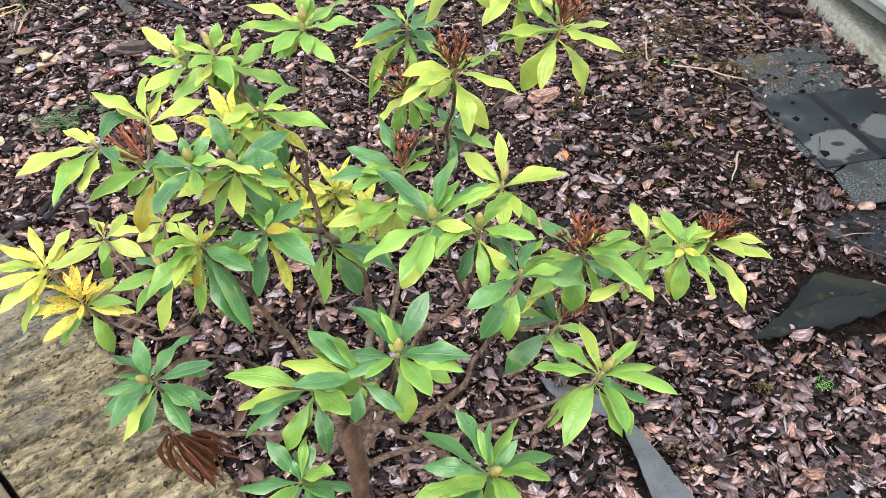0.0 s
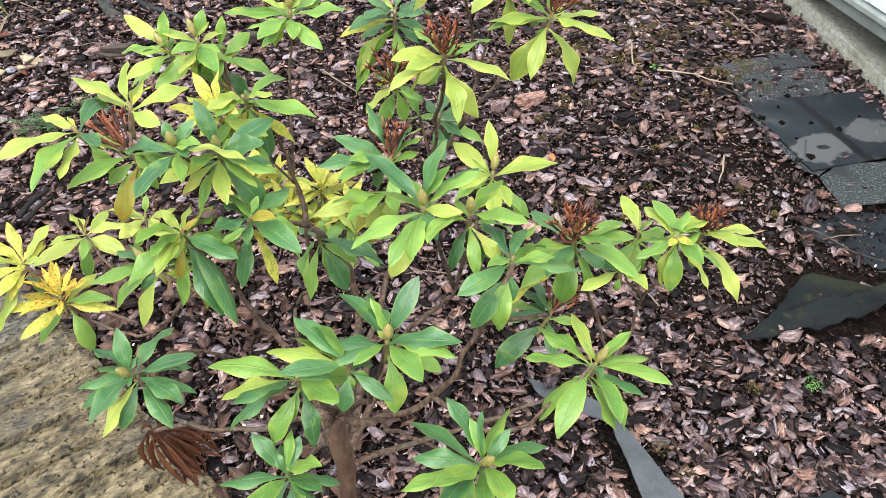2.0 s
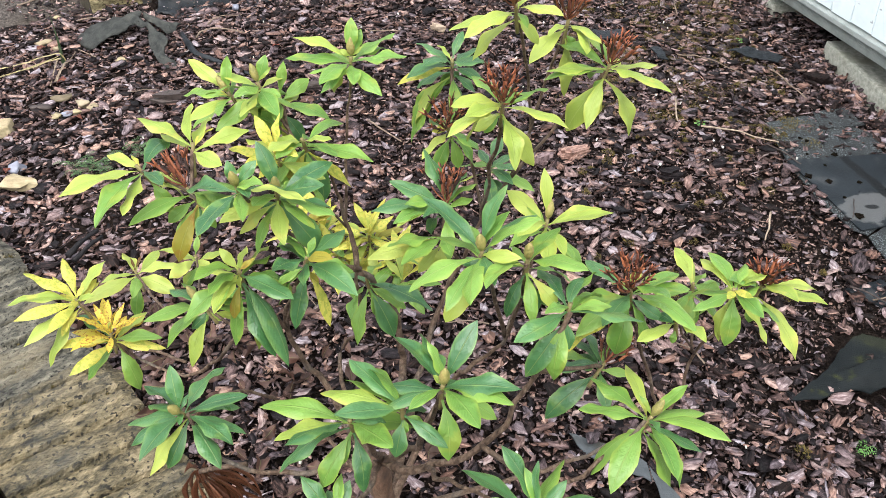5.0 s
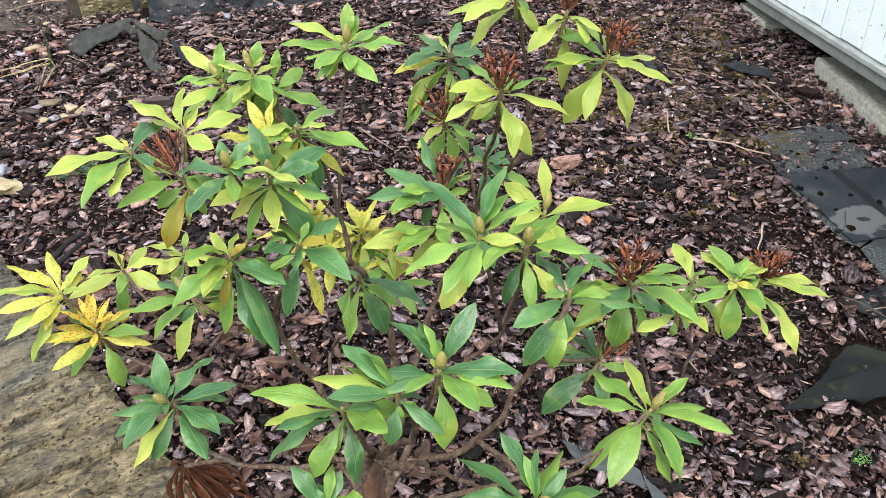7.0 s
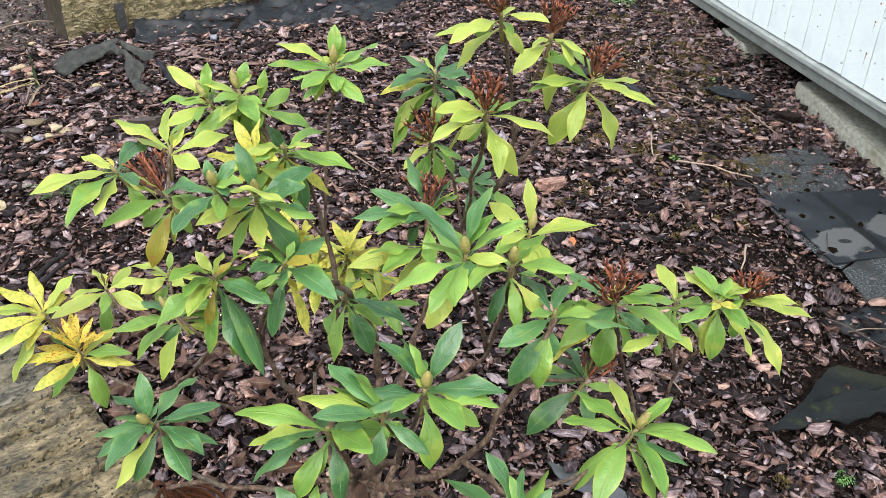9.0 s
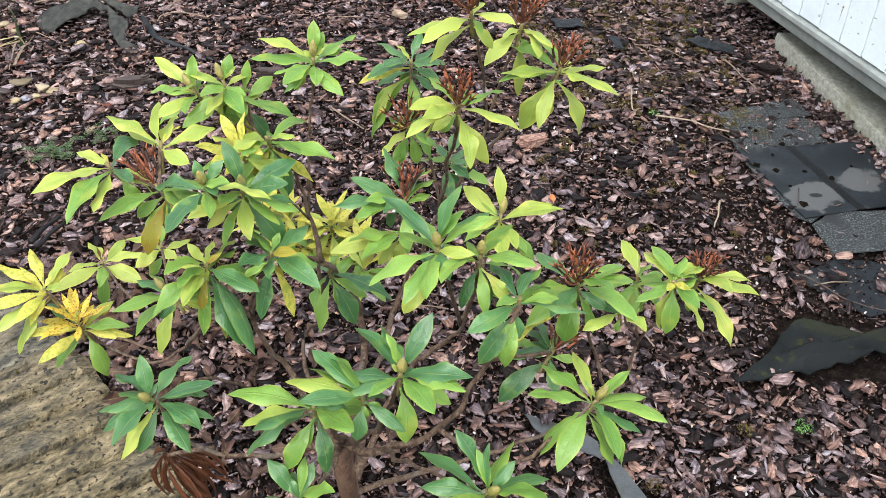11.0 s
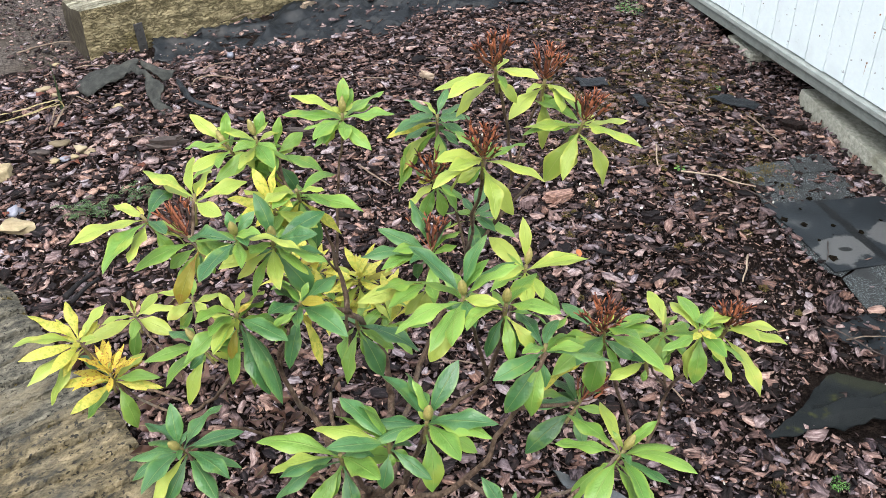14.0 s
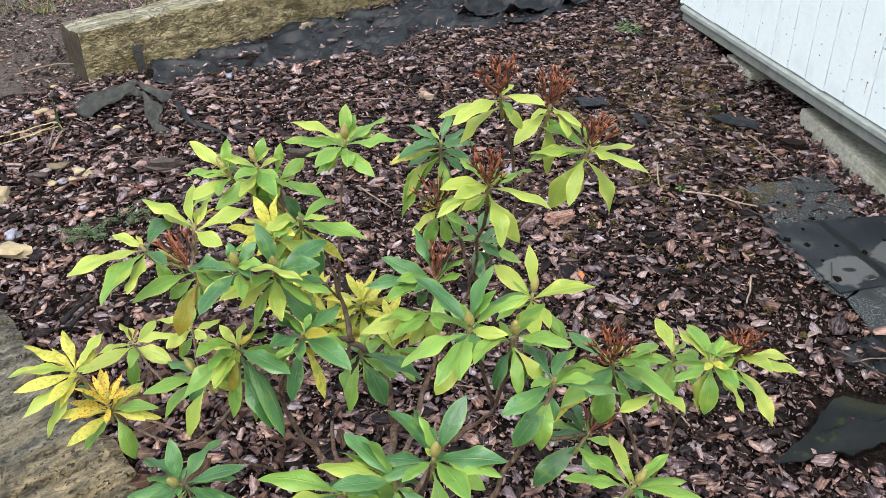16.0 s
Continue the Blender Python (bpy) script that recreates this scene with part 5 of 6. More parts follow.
shoot((-0.227, 0.973, 0.983), '', [
    (-111, 18, 8.5, 'L', 0, 29), (-29, 18, 5, 'L', 12, 29), (-103, 14, 8.5, 'M', -4, 31), (-51, 10, 8.5, 'M', -16, 31), (59, -4, 8.5, 'M', 0, 31),
    (-12, -9, 9.4, 'M', 8, 31), (147, -12, 8.5, 'L', 0, 29), (-177, -36, 4.1, 'M', -56, 35), (11, -49, 8.1, 'Y', 24, 24), (-163, -63, 3.1, 'Y', -56, 39),
    (-21, -77, 7.6, 'G', 36, 36)])
shoot((-0.259, 0.957, 0.968), '', [
    (55, 72, 5.5, 'Y', 0, 24), (164, 68, 5.8, 'Y', -40, 30), (-55, 25, 7.5, 'Y', 20, 24), (-113, 18, 7.5, 'Y', -16, 24), (-103, 7, 6, 'Y', -20, 24),
    (159, 3, 7.5, 'Y', -16, 24), (135, 3, 7.5, 'L', 20, 29), (14, -52, 2.2, 'Y', 68, 46), (-166, -53, 3.1, 'Y', -56, 36)])
shoot((-0.165, 1.037, 1.067), 'bud', [
    (60, 81, 4.9, 'M', 20, 41), (20, 64, 3.7, 'M', 56, 40), (-173, 40, 1.7, 'L', -68, 46), (8, 40, 2, 'L', 56, 37), (169, 19, 8, 'L', -4, 29),
    (45, 12, 8, 'M', -8, 31), (-18, 11, 8, 'M', 12, 31), (178, 4, 8.5, 'M', -12, 31), (-113, 2, 8, 'M', 0, 31), (56, -5, 8, 'M', 4, 31),
    (-81, -8, 5, 'M', -12, 42), (-110, -9, 6, 'M', 8, 31), (-50, -16, 7, 'M', 20, 31)])
shoot((-0.043, 0.911, 0.923), 'seed', [
    (151, 64, 7.3, 'G', -4, 32), (-140, 22, 7, 'M', -8, 31), (-118, 15, 6, 'G', -8, 32), (157, 14, 8.2, 'G', -12, 32), (-164, 7, 9.8, 'G', 0, 32),
    (70, 7, 8.2, 'G', -36, 32), (-142, 6, 8.2, 'M', -4, 31), (-137, 5, 8.2, 'L', 12, 29), (59, -4, 8.2, 'M', -24, 31), (45, -6, 5, 'M', 12, 31)])
shoot((-0.048, 0.888, 0.891), '', [
    (-139, 16, 9, 'M', 4, 31), (-79, 12, 6, 'M', 4, 32), (-123, 7, 9, 'M', -4, 31), (-157, -2, 10.1, 'L', -16, 29), (-169, -52, 5.4, 'L', -48, 32),
    (-107, -77, 4.1, 'L', -12, 46)])
shoot((-0.003, 0.733, 0.973), 'bud', [
    (36, 64, 7.6, 'G', -4, 32), (20, 53, 5.2, 'M', 8, 31), (0, 34, 7.5, 'M', 0, 31), (142, 26, 9, 'G', 8, 32), (-40, 19, 5.5, 'L', 44, 29),
    (109, 13, 5, 'M', 28, 31), (45, 7, 9, 'G', -12, 32), (-99, 3, 9, 'M', 36, 31), (-150, -7, 9, 'M', 4, 31), (125, -13, 9, 'M', 20, 31),
    (164, -20, 2.6, 'G', -56, 46), (60, -22, 5, 'M', 12, 31), (-161, -57, 8.1, 'L', -40, 33)])
shoot((0.045, 0.731, 0.963), 'bud', [
    (-46, 21, 8.5, 'M', 4, 31), (-124, 13, 8.5, 'M', 20, 31), (58, 2, 8, 'M', -16, 31), (59, 1, 5, 'L', -20, 29), (104, -8, 5, 'M', 24, 31),
    (129, -19, 6, 'L', -28, 29), (-17, -51, 6.2, 'L', 36, 29), (-151, -66, 5.8, 'G', -12, 32), (-54, -70, 5.6, 'G', -8, 32)])
shoot((0.086, 0.916, 0.891), 'bud', [
    (107, 72, 6.7, 'L', 8, 29), (-122, 18, 8.5, 'L', 0, 29), (121, 11, 5, 'M', 0, 31), (124, 8, 8.5, 'L', -24, 32), (7, 7, 9, 'L', -4, 29),
    (25, 2, 8.5, 'L', 4, 29), (-8, -43, 7.4, 'M', 28, 31), (-177, -56, 3.1, 'L', -60, 46)])
shoot((0.089, 0.704, 0.922), '', [
    (-131, 23, 5, 'M', -12, 31), (68, 3, 6, 'G', -12, 32), (109, 2, 8, 'G', 20, 32), (-140, 1, 8, 'G', -16, 32), (60, 0, 8, 'M', -40, 31),
    (127, -17, 8, 'G', 8, 32), (52, -18, 8, 'M', -20, 31), (45, -20, 5, 'G', 0, 32), (-161, -57, 8.1, 'G', -32, 33), (-66, -70, 3.4, 'G', 12, 40),
    (-118, -70, 7.1, 'M', -4, 38)])
shoot((0.178, 0.805, 0.865), 'seed', [
    (-70, 30, 9, 'M', -4, 31), (-121, 8, 9, 'G', 16, 32), (67, 3, 5, 'L', -28, 29), (-53, 3, 10, 'M', -4, 31), (119, -3, 9, 'G', 8, 32),
    (37, -6, 9, 'M', -8, 31), (22, -11, 9, 'M', -4, 31), (-144, -13, 9, 'M', -8, 31), (-145, -21, 11, 'Y', 24, 24), (-10, -34, 5, 'G', 44, 37),
    (-41, -61, 6.2, 'M', 8, 31), (-128, -71, 7.4, 'M', -8, 45)])
shoot((0.228, 0.772, 0.846), '', [
    (-76, 19, 7, 'L', -4, 29), (-142, 7, 7, 'L', 0, 29), (105, -24, 5, 'G', -36, 33), (-123, -73, 2, 'M', -8, 46)])
shoot((0.292, 0.921, 0.782), '', [
    (-76, 26, 7.5, 'M', 16, 31), (99, 13, 7.5, 'L', -12, 31), (89, 10, 7.5, 'L', 40, 29), (-129, -8, 7.5, 'M', 8, 31), (62, -15, 7.5, 'M', -28, 31),
    (174, -54, 2.9, 'L', -56, 46), (-59, -70, 4.1, 'M', 28, 33)])
shoot((0.302, 0.807, 0.864), '', [
    (-74, 24, 4, 'Y', 44, 25), (-121, 17, 3.5, 'Y', -8, 30), (-73, 6, 6, 'M', 28, 33), (62, 3, 6, 'M', -28, 31), (98, 2, 8, 'M', 8, 31),
    (95, -2, 4, 'L', 8, 29), (105, -4, 8, 'L', 0, 29), (37, -9, 8, 'L', -8, 29), (-104, -74, 6.8, 'M', -8, 38), (-130, -74, 6.4, 'L', 20, 29),
    (-120, -76, 2.5, 'M', -4, 46)])
shoot((0.358, 0.864, 0.823), 'seed', [
    (-142, 31, 9, 'M', -8, 31), (-81, 26, 9, 'L', 8, 29), (-126, 23, 9, 'M', 28, 31), (-49, 16, 9, 'L', 0, 29), (38, -17, 5, 'L', -4, 29),
    (-47, -43, 9.6, 'L', 4, 29), (-118, -76, 3.7, 'M', 0, 46)])
shoot((-0.034, 1.107, 1.032), '', [
    (68, 34, 5, 'G', 4, 32), (124, 21, 4, 'L', 16, 29), (-57, 19, 8, 'G', 12, 32), (-119, 18, 8, 'G', -8, 32), (131, 7, 8, 'G', 12, 32),
    (-140, 3, 8, 'G', -4, 32), (58, 0, 8, 'G', -8, 32), (-159, -8, 8.1, 'Y', -32, 24), (10, -43, 4.5, 'G', 48, 32), (-174, -52, 9, 'M', -44, 31),
    (-169, -55, 10, 'L', -16, 29), (-158, -55, 11.1, 'M', 4, 31), (-14, -82, 5.4, 'G', 56, 35)])
shoot((-0.04, 1.064, 0.952), 'seed', [
    (-126, 19, 4, 'Y', -52, 24), (-60, 5, 8, 'M', -16, 31), (55, 0, 5, 'M', 8, 31), (-117, -3, 8, 'L', 16, 29), (0, -55, 5.4, 'M', 32, 31),
    (-168, -67, 5.8, 'M', -56, 39), (-23, -76, 5, 'M', 44, 41)])
shoot((0.027, 0.95, 1.043), 'seed', [
    (-140, 16, 8.5, 'L', -28, 29), (-124, 13, 8.5, 'L', -20, 29), (115, 5, 8.5, 'M', 12, 31), (-41, 1, 10, 'L', -8, 29), (-132, -1, 10, 'L', 4, 29),
    (42, -1, 8.5, 'M', -12, 31), (45, -5, 5, 'M', 0, 31), (169, -39, 4.4, 'L', -60, 35), (174, -51, 3.4, 'M', -60, 41), (-7, -58, 8.2, 'L', 56, 32),
    (-13, -71, 4.2, 'M', 56, 40)])
shoot((0.172, 1.053, 1.046), 'seed', [
    (118, 18, 9, 'M', 20, 31), (-69, 12, 9, 'L', -4, 29), (136, 7, 9, 'M', -8, 31), (-162, 6, 9, 'L', -4, 29), (-163, -1, 9, 'M', -4, 31),
    (-31, -7, 9.2, 'L', 0, 29), (30, -7, 9, 'L', -4, 29), (163, -53, 2.2, 'M', -76, 46), (172, -61, 9.2, 'L', -60, 36), (-13, -63, 9.1, 'L', 32, 29),
    (177, -74, 6.7, 'L', -72, 46)])
shoot((0.044, 0.999, 1.146), 'seed', [
    (-57, 11, 9, 'L', 4, 29), (-155, -5, 9, 'L', 4, 29), (-135, -5, 9, 'L', -12, 29), (-139, -5, 5, 'L', -4, 29), (-74, -8, 4, 'M', -12, 31),
    (168, -47, 8, 'L', -32, 29), (6, -50, 4.4, 'L', 68, 38)])
shoot((0.121, 1.104, 1.088), 'seed', [
    (-66, 3, 8.5, 'L', -12, 29), (-126, 2, 5, 'L', -4, 29), (-79, -4, 8.5, 'L', -28, 29), (-131, -16, 8.5, 'L', -20, 29), (4, -49, 2.7, 'M', 68, 46),
    (-33, -87, 8.9, 'L', 28, 29)])
shoot((0.023, 1.158, 0.84), '', [
    (72, 26, 6, 'G', 0, 35), (-118, 25, 6, 'M', -20, 31), (-53, 19, 6, 'G', 8, 32), (117, 17, 4, 'G', -16, 39), (-56, 0, 6, 'G', 16, 32),
    (55, -1, 6, 'G', 0, 32), (-5, -54, 3.9, 'G', 56, 45), (-148, -78, 2.3, 'M', -48, 46)])
shoot((0.156, 0.808, 0.744), 'seed', [
    (-148, 19, 8, 'G', 0, 32), (105, 5, 8, 'G', 36, 32), (69, 4, 5, 'M', -36, 31), (47, -12, 8, 'G', -20, 32), (109, -12, 8, 'G', 16, 32),
    (3, -15, 4.3, 'M', 36, 31), (107, -20, 6, 'G', -20, 32), (-164, -42, 9.2, 'G', -28, 35), (-31, -53, 3.4, 'G', 48, 46)], 2)
shoot((-0.167, 1.027, 0.718), '', [
    (-103, -7, 8, 'M', 36, 31), (-23, -11, 11.1, 'G', 0, 32), (81, -14, 8, 'M', -28, 31), (122, -19, 8, 'G', 4, 32), (5, -41, 7.4, 'M', 32, 31),
    (-116, -61, 9.3, 'M', 8, 31), (-24, -65, 9.4, 'G', 36, 37), (-49, -74, 5, 'M', 16, 34)], 0)
shoot((0.189, 0.689, 0.768), 'bud', [
    (136, 45, 2.8, 'M', -4, 31), (31, 26, 6, 'M', -4, 31), (-83, 21, 3.5, 'G', -8, 32), (-179, 14, 8.5, 'M', 8, 31), (136, 9, 8.5, 'M', 8, 31),
    (-29, 9, 9.4, 'M', -12, 31), (99, 8, 8.5, 'L', 28, 29), (-78, -1, 8.5, 'M', -20, 31), (21, -10, 8.5, 'M', -16, 31), (-124, -23, 9, 'M', 0, 35),
    (-160, -42, 8.3, 'M', 8, 31), (175, -44, 2.5, 'M', -44, 46)])
shoot((-0.045, 0.606, 0.902), 'bud', [
    (129, 58, 4.6, 'M', 16, 31), (38, 54, 7.3, 'G', 16, 32), (158, 42, 1.4, 'L', -28, 46), (-23, 19, 8.5, 'G', 8, 32), (-35, 16, 8.5, 'M', 0, 31),
    (-65, 15, 8.5, 'M', 0, 31), (-130, 11, 5, 'M', 0, 31), (128, 8, 8.5, 'G', 24, 32), (108, 3, 8.5, 'G', 44, 32), (160, -12, 6.5, 'G', -4, 32),
    (-77, -65, 6.8, 'M', -4, 40)])
shoot((-0.085, 0.59, 0.889), '', [
    (-150, 22, 7.5, 'G', -8, 32), (133, 8, 8.5, 'G', 16, 32), (124, 0, 8.5, 'M', 40, 31), (161, -2, 9, 'L', 8, 29), (139, -6, 8.5, 'M', 28, 31),
    (129, -9, 6, 'M', 16, 31), (134, -13, 3, 'M', -24, 33), (3, -36, 2.5, 'M', 44, 46), (-117, -63, 4.3, 'G', -20, 46), (-65, -66, 1.7, 'M', 12, 46)])
shoot((-0.142, 0.619, 0.84), '', [
    (-28, 25, 5, 'G', 4, 32), (-131, 23, 9, 'G', 24, 32), (-53, 23, 9, 'M', 12, 31), (-142, 20, 9, 'L', 4, 29), (169, 4, 10, 'M', 0, 31),
    (-160, -25, 9, 'G', 12, 32), (-140, -51, 7.3, 'M', -24, 34), (-133, -57, 4.4, 'M', -16, 31), (-72, -64, 7.1, 'G', -12, 32)])
shoot((-0.352, 0.7, 0.772), 'bud', [
    (108, 64, 5.8, 'G', -8, 38), (53, 45, 2.4, 'G', 4, 32), (-78, 20, 3, 'G', 4, 32), (5, 16, 8.2, 'G', -4, 32), (-110, 5, 8.2, 'G', 0, 32),
    (66, 4, 8.2, 'G', -16, 32), (-35, 0, 8.2, 'G', -12, 32), (142, -1, 8.2, 'G', 28, 32), (-19, -3, 8.2, 'G', -24, 32), (174, -17, 8.2, 'G', 8, 32),
    (146, -19, 8.2, 'G', 24, 32), (-140, -43, 8.5, 'L', 4, 29), (-131, -51, 6.8, 'G', -32, 33)])
shoot((-0.161, 0.577, 0.734), '', [
    (78, 52, 5, 'M', -20, 31), (150, 49, 6.2, 'G', -12, 34), (142, 49, 3.5, 'G', -8, 35), (60, 47, 4.5, 'G', 12, 36), (-37, 45, 8.2, 'M', 4, 31),
    (-50, 31, 8.2, 'G', -12, 32), (-60, 27, 8.2, 'G', -44, 32), (-125, 13, 8.2, 'M', 0, 31), (178, -9, 8.2, 'G', 12, 32), (-155, -35, 4.3, 'G', -28, 43),
    (-69, -59, 4.2, 'M', -8, 36)])
shoot((0.044, 0.526, 0.807), 'bud', [
    (89, 55, 5.3, 'G', -52, 32), (115, 51, 4.8, 'M', 4, 31), (133, 48, 7.7, 'G', 24, 32), (32, 44, 4.5, 'G', 16, 33), (-42, 36, 8.8, 'M', -8, 31),
    (-131, 31, 8.8, 'M', 4, 31), (-77, 21, 8.8, 'M', -16, 31), (-122, 16, 8.8, 'G', 20, 32), (-155, 9, 8.8, 'M', 12, 31), (144, 6, 8.8, 'G', 24, 32),
    (64, -4, 8.8, 'M', -48, 31), (26, -14, 8.8, 'G', -20, 32), (43, -27, 8.8, 'M', -28, 31), (123, -31, 4, 'M', -24, 37), (-25, -42, 2.9, 'G', 24, 35),
    (-116, -57, 5.2, 'M', 0, 40)])

# the sickly yellow shoots low in the middle of the shrub
for tip, turn, count, tones in (((-0.190, 1.278, 0.628), 0, 15, "YYYYL"), ((-0.137, 1.258, 0.595), 50, 12, "YLMYY"), ((-0.269, 1.286, 0.640), 20, 14, "Y"), ((-0.244, 1.258, 0.600), 75, 13, "Y"),
                                ((-0.190, 1.300, 0.600), 140, 13, "YYYO"), ((-0.305, 1.270, 0.655), 30, 10, "YYO"), ((-0.130, 1.225, 0.565), 100, 9, "LMY")):
    limb([(-0.19, 1.29, 0.50), (tip[0] * 0.6 - 0.076, 1.29, tip[2] - 0.07), tip], 0.004, 0.0028)
    shoot(tip, "", [(turn + k * 137.5 + rng.uniform(-14, 14), 58 - 78 * k / count + rng.uniform(-10, 10), rng.uniform(5.0, 8.4), tones[k % len(tones)], rng.uniform(-24, 24), rng.uniform(22, 29)) for k in range(count)])

# the spotted yellow top of the shoot over the stone
shoot((-0.575, 1.010, 0.626), "", [(k * 137.5 + rng.uniform(-10, 10), 62 - 58 * k / 10 + rng.uniform(-8, 8), rng.uniform(5.0, 7.4), "S", rng.uniform(-14, 14), rng.uniform(20, 25)) for k in range(11)], 0)

# the hanging withered shoot
wither = into(link("withered_shoot", *tube([(-0.30, 0.725, 0.655), (-0.335, 0.73, 0.645), (-0.366, 0.732, 0.634)], (0.004, 0.003), 7, 3), BARK), shrub)
for _ in range(30):
    add_leaf("dead_leaf", leaf_mesh((-0.366 + rng.uniform(-0.006, 0.006), 0.732, 0.634), rng.choice((rng.uniform(-35, 40), rng.uniform(-35, 40), rng.uniform(60, 150))), rng.uniform(-84, -42), rng.uniform(0.085, 0.128), rng.uniform(0.045, 0.085),
                                    rng.uniform(-0.14, 0.22), rng.uniform(1.4, 2.6), rng.uniform(-90, 90), 0.3), DEAD_LEAF, wither)
tagged(wither, "withered shoot with hanging russet dead leaves")

# ---- loose things on the bed ----


def twig(points, r, material_, label):
    vs, fs = tube([(x, y, gz(x, y) + h + 0.010) for x, y, h in points], (r, r * 0.6), 7, 5, 0.004, points[0][0] * 7)
    tagged(link("twig", vs, fs, material_), label, "twig", "twigs on the mulch")


twig([(0.776, 2.52, 0.022), (0.87, 2.49, 0.026), (0.95, 2.455, 0.022), (1.026, 2.433, 0.018)], 0.0034, PALE_TWIG, "long pale bleached twig on the mulch")
twig([(0.725, 2.69, 0.025), (0.712, 2.62, 0.022), (0.704, 2.555, 0.018)], 0.0034, PALE_TWIG, "short pale twig on the mulch")
twig([(0.862, 2.045, 0.03), (0.842, 1.99, 0.025), (0.819, 1.935, 0.018)], 0.0038, PALE_TWIG, "short pale straw-coloured stick on the mulch")
twig([(-1.040, 1.785, 0.030), (-1.022, 1.835, 0.036), (-1.000, 1.890, 0.030)], 0.0090, BLACK_TWIG, "black wet stick beside the stone edging")
twig([(-1.020, 1.770, 0.028), (-1.000, 1.820, 0.034), (-0.978, 1.870, 0.028)], 0.0080, BLACK_TWIG, "second black wet stick beside the stone edging")
twig([(0.985, 1.752, 0.02), (1.035, 1.712, 0.026), (1.10, 1.648, 0.018), (1.22, 1.60, 0.018)], 0.0028, DARK_TWIG, "thin brown twig lying across the felt")
twig([(-0.32, 2.50, 0.025), (-0.26, 2.44, 0.024), (-0.20, 2.385, 0.02)], 0.0038, TWIG, "thin brown twig on the mulch")
twig([(0.80, 3.02, 0.02), (0.90, 3.00, 0.024), (1.0, 2.90, 0.02)], 0.0026, TWIG, "thin curved grey twig on mossy mulch")
twig([(1.13, 2.93, 0.02), (1.15, 2.83, 0.024), (1.19, 2.72, 0.02)], 0.0034, TWIG, "brown twig near the concrete footing")
twig([(-1.010, 3.080, 0.016), (-0.996, 3.115, 0.024), (-0.930, 3.133, 0.028), (-0.833, 3.119, 0.020)], 0.0034, TWIG, "curved pale brown twig beside the folded membrane")
twig([(-0.992, 3.189, 0.016), (-0.963, 3.241, 0.026), (-0.874, 3.277, 0.020)], 0.0028, TWIG, "thin pale twig at the edge of the black membrane")
twig([(-1.496, 3.189, 0.018), (-1.443, 3.207, 0.024), (-1.392, 3.220, 0.018)], 0.0030, TWIG, "short straight twig near the beam's end")
twig([(-1.417, 2.956, 0.018), (-1.372, 2.918, 0.024), (-1.330, 2.899, 0.018)], 0.0026, TWIG, "short brown twig beside the folded membrane")
twig([(-1.78, 3.32, 0.016), (-1.66, 3.42, 0.020), (-1.56, 3.44, 0.016)], 0.0036, TWIG, "grey twig on bare soil")
twig([(1.105, 3.567, 0.02), (1.18, 3.577, 0.024), (1.25, 3.581, 0.02)], 0.0026, TWIG, "thin grey twig on mulch by the shed")
for k in range(26):
    x, y, a, ln = rng.uniform(-1.5, 1.2), rng.uniform(1.1, 4.2), rng.uniform(0, 6.3), rng.uniform(0.03, 0.075)
    dx, dy = math.cos(a) * ln, math.sin(a) * ln
    twig([(x - dx, y - dy, 0.014), (x, y, 0.022), (x + dx, y + dy, 0.014)], rng.uniform(0.0016, 0.003), TWIG if k % 3 else DARK_TWIG, "small dry twig scattered on bark mulch")


def stone(x, y, r, flat, material_, label, seed, sx=1.0, turn=0.0):
    ob = mesh_thing("stone", rock(r * 0.85, flat, seed, 0.75), material_, label, "stone", "stones on the mulch", smooth=r < 0.03)
    ob.matrix_world = pose(x, y, gz(x, y) + r * flat * 0.35 + 0.018, 0, 0, turn) @ Matrix.Diagonal((sx, 1, 1, 1))


stone(-1.304, 2.116, 0.044, 0.50, CREAM_STONE, "flat buff stone on bark mulch", 2.1, 1.35, 10)
stone(-1.345, 2.200, 0.022, 0.8, GREY_STONE, "small lilac-grey stone on bark mulch", 3.3, 1.2)
block = mesh_thing("stone", box(-0.045, 0.036, -0.032, 0.032, -0.014, 0.030, 0.006, 0.010, 2), CREAM_STONE, "squared cream-coloured block of stone on mulch", "stone", "stones on the mulch")
block.matrix_world = pose(-1.475, 2.405, gz(-1.475, 2.405) + 0.018, 3, -4, 12)
for x, y, r, m, sx, turn in ((-1.557, 3.010, 0.026, PEBBLE, 1.3, 20), (-1.501, 2.970, 0.018, PEBBLE, 1.2, -20), (-1.238, 2.890, 0.022, CREAM_STONE, 1.2, 30), (-1.356, 2.612, 0.026, PEBBLE, 1.6, 8),
                             (-1.332, 2.500, 0.019, CREAM_STONE, 1.0, 40), (-1.304, 2.516, 0.017, GREY_STONE, 1.2, 0), (-1.277, 2.530, 0.018, CREAM_STONE, 1.3, 15), (-1.273, 2.583, 0.027, PEBBLE, 1.0, 60),
                             (-1.233, 2.560, 0.022, PEBBLE, 1.2, 10), (-1.402, 2.550, 0.022, DARK_TWIG, 1.6, -8), (-1.592, 3.230, 0.015, CREAM_STONE, 1.3, 0)):
    stone(x, y, r, 0.55, m, "rounded pebble on the bark mulch near the dry grass", x * 31, sx, turn)
stone(-0.915, 3.355, 0.020, 0.9, GREY_STONE, "pale grey slate chip standing in the mulch", 9.1, 0.8)

# dry strap leaves of a small clump
clump = new("dry_grass_clump")
clump.location = (-1.43, 2.86, gz(-1.43, 2.86))
tagged(clump, "clump of dry straw-yellow strap leaves round a dark green shoot", "dry grass")


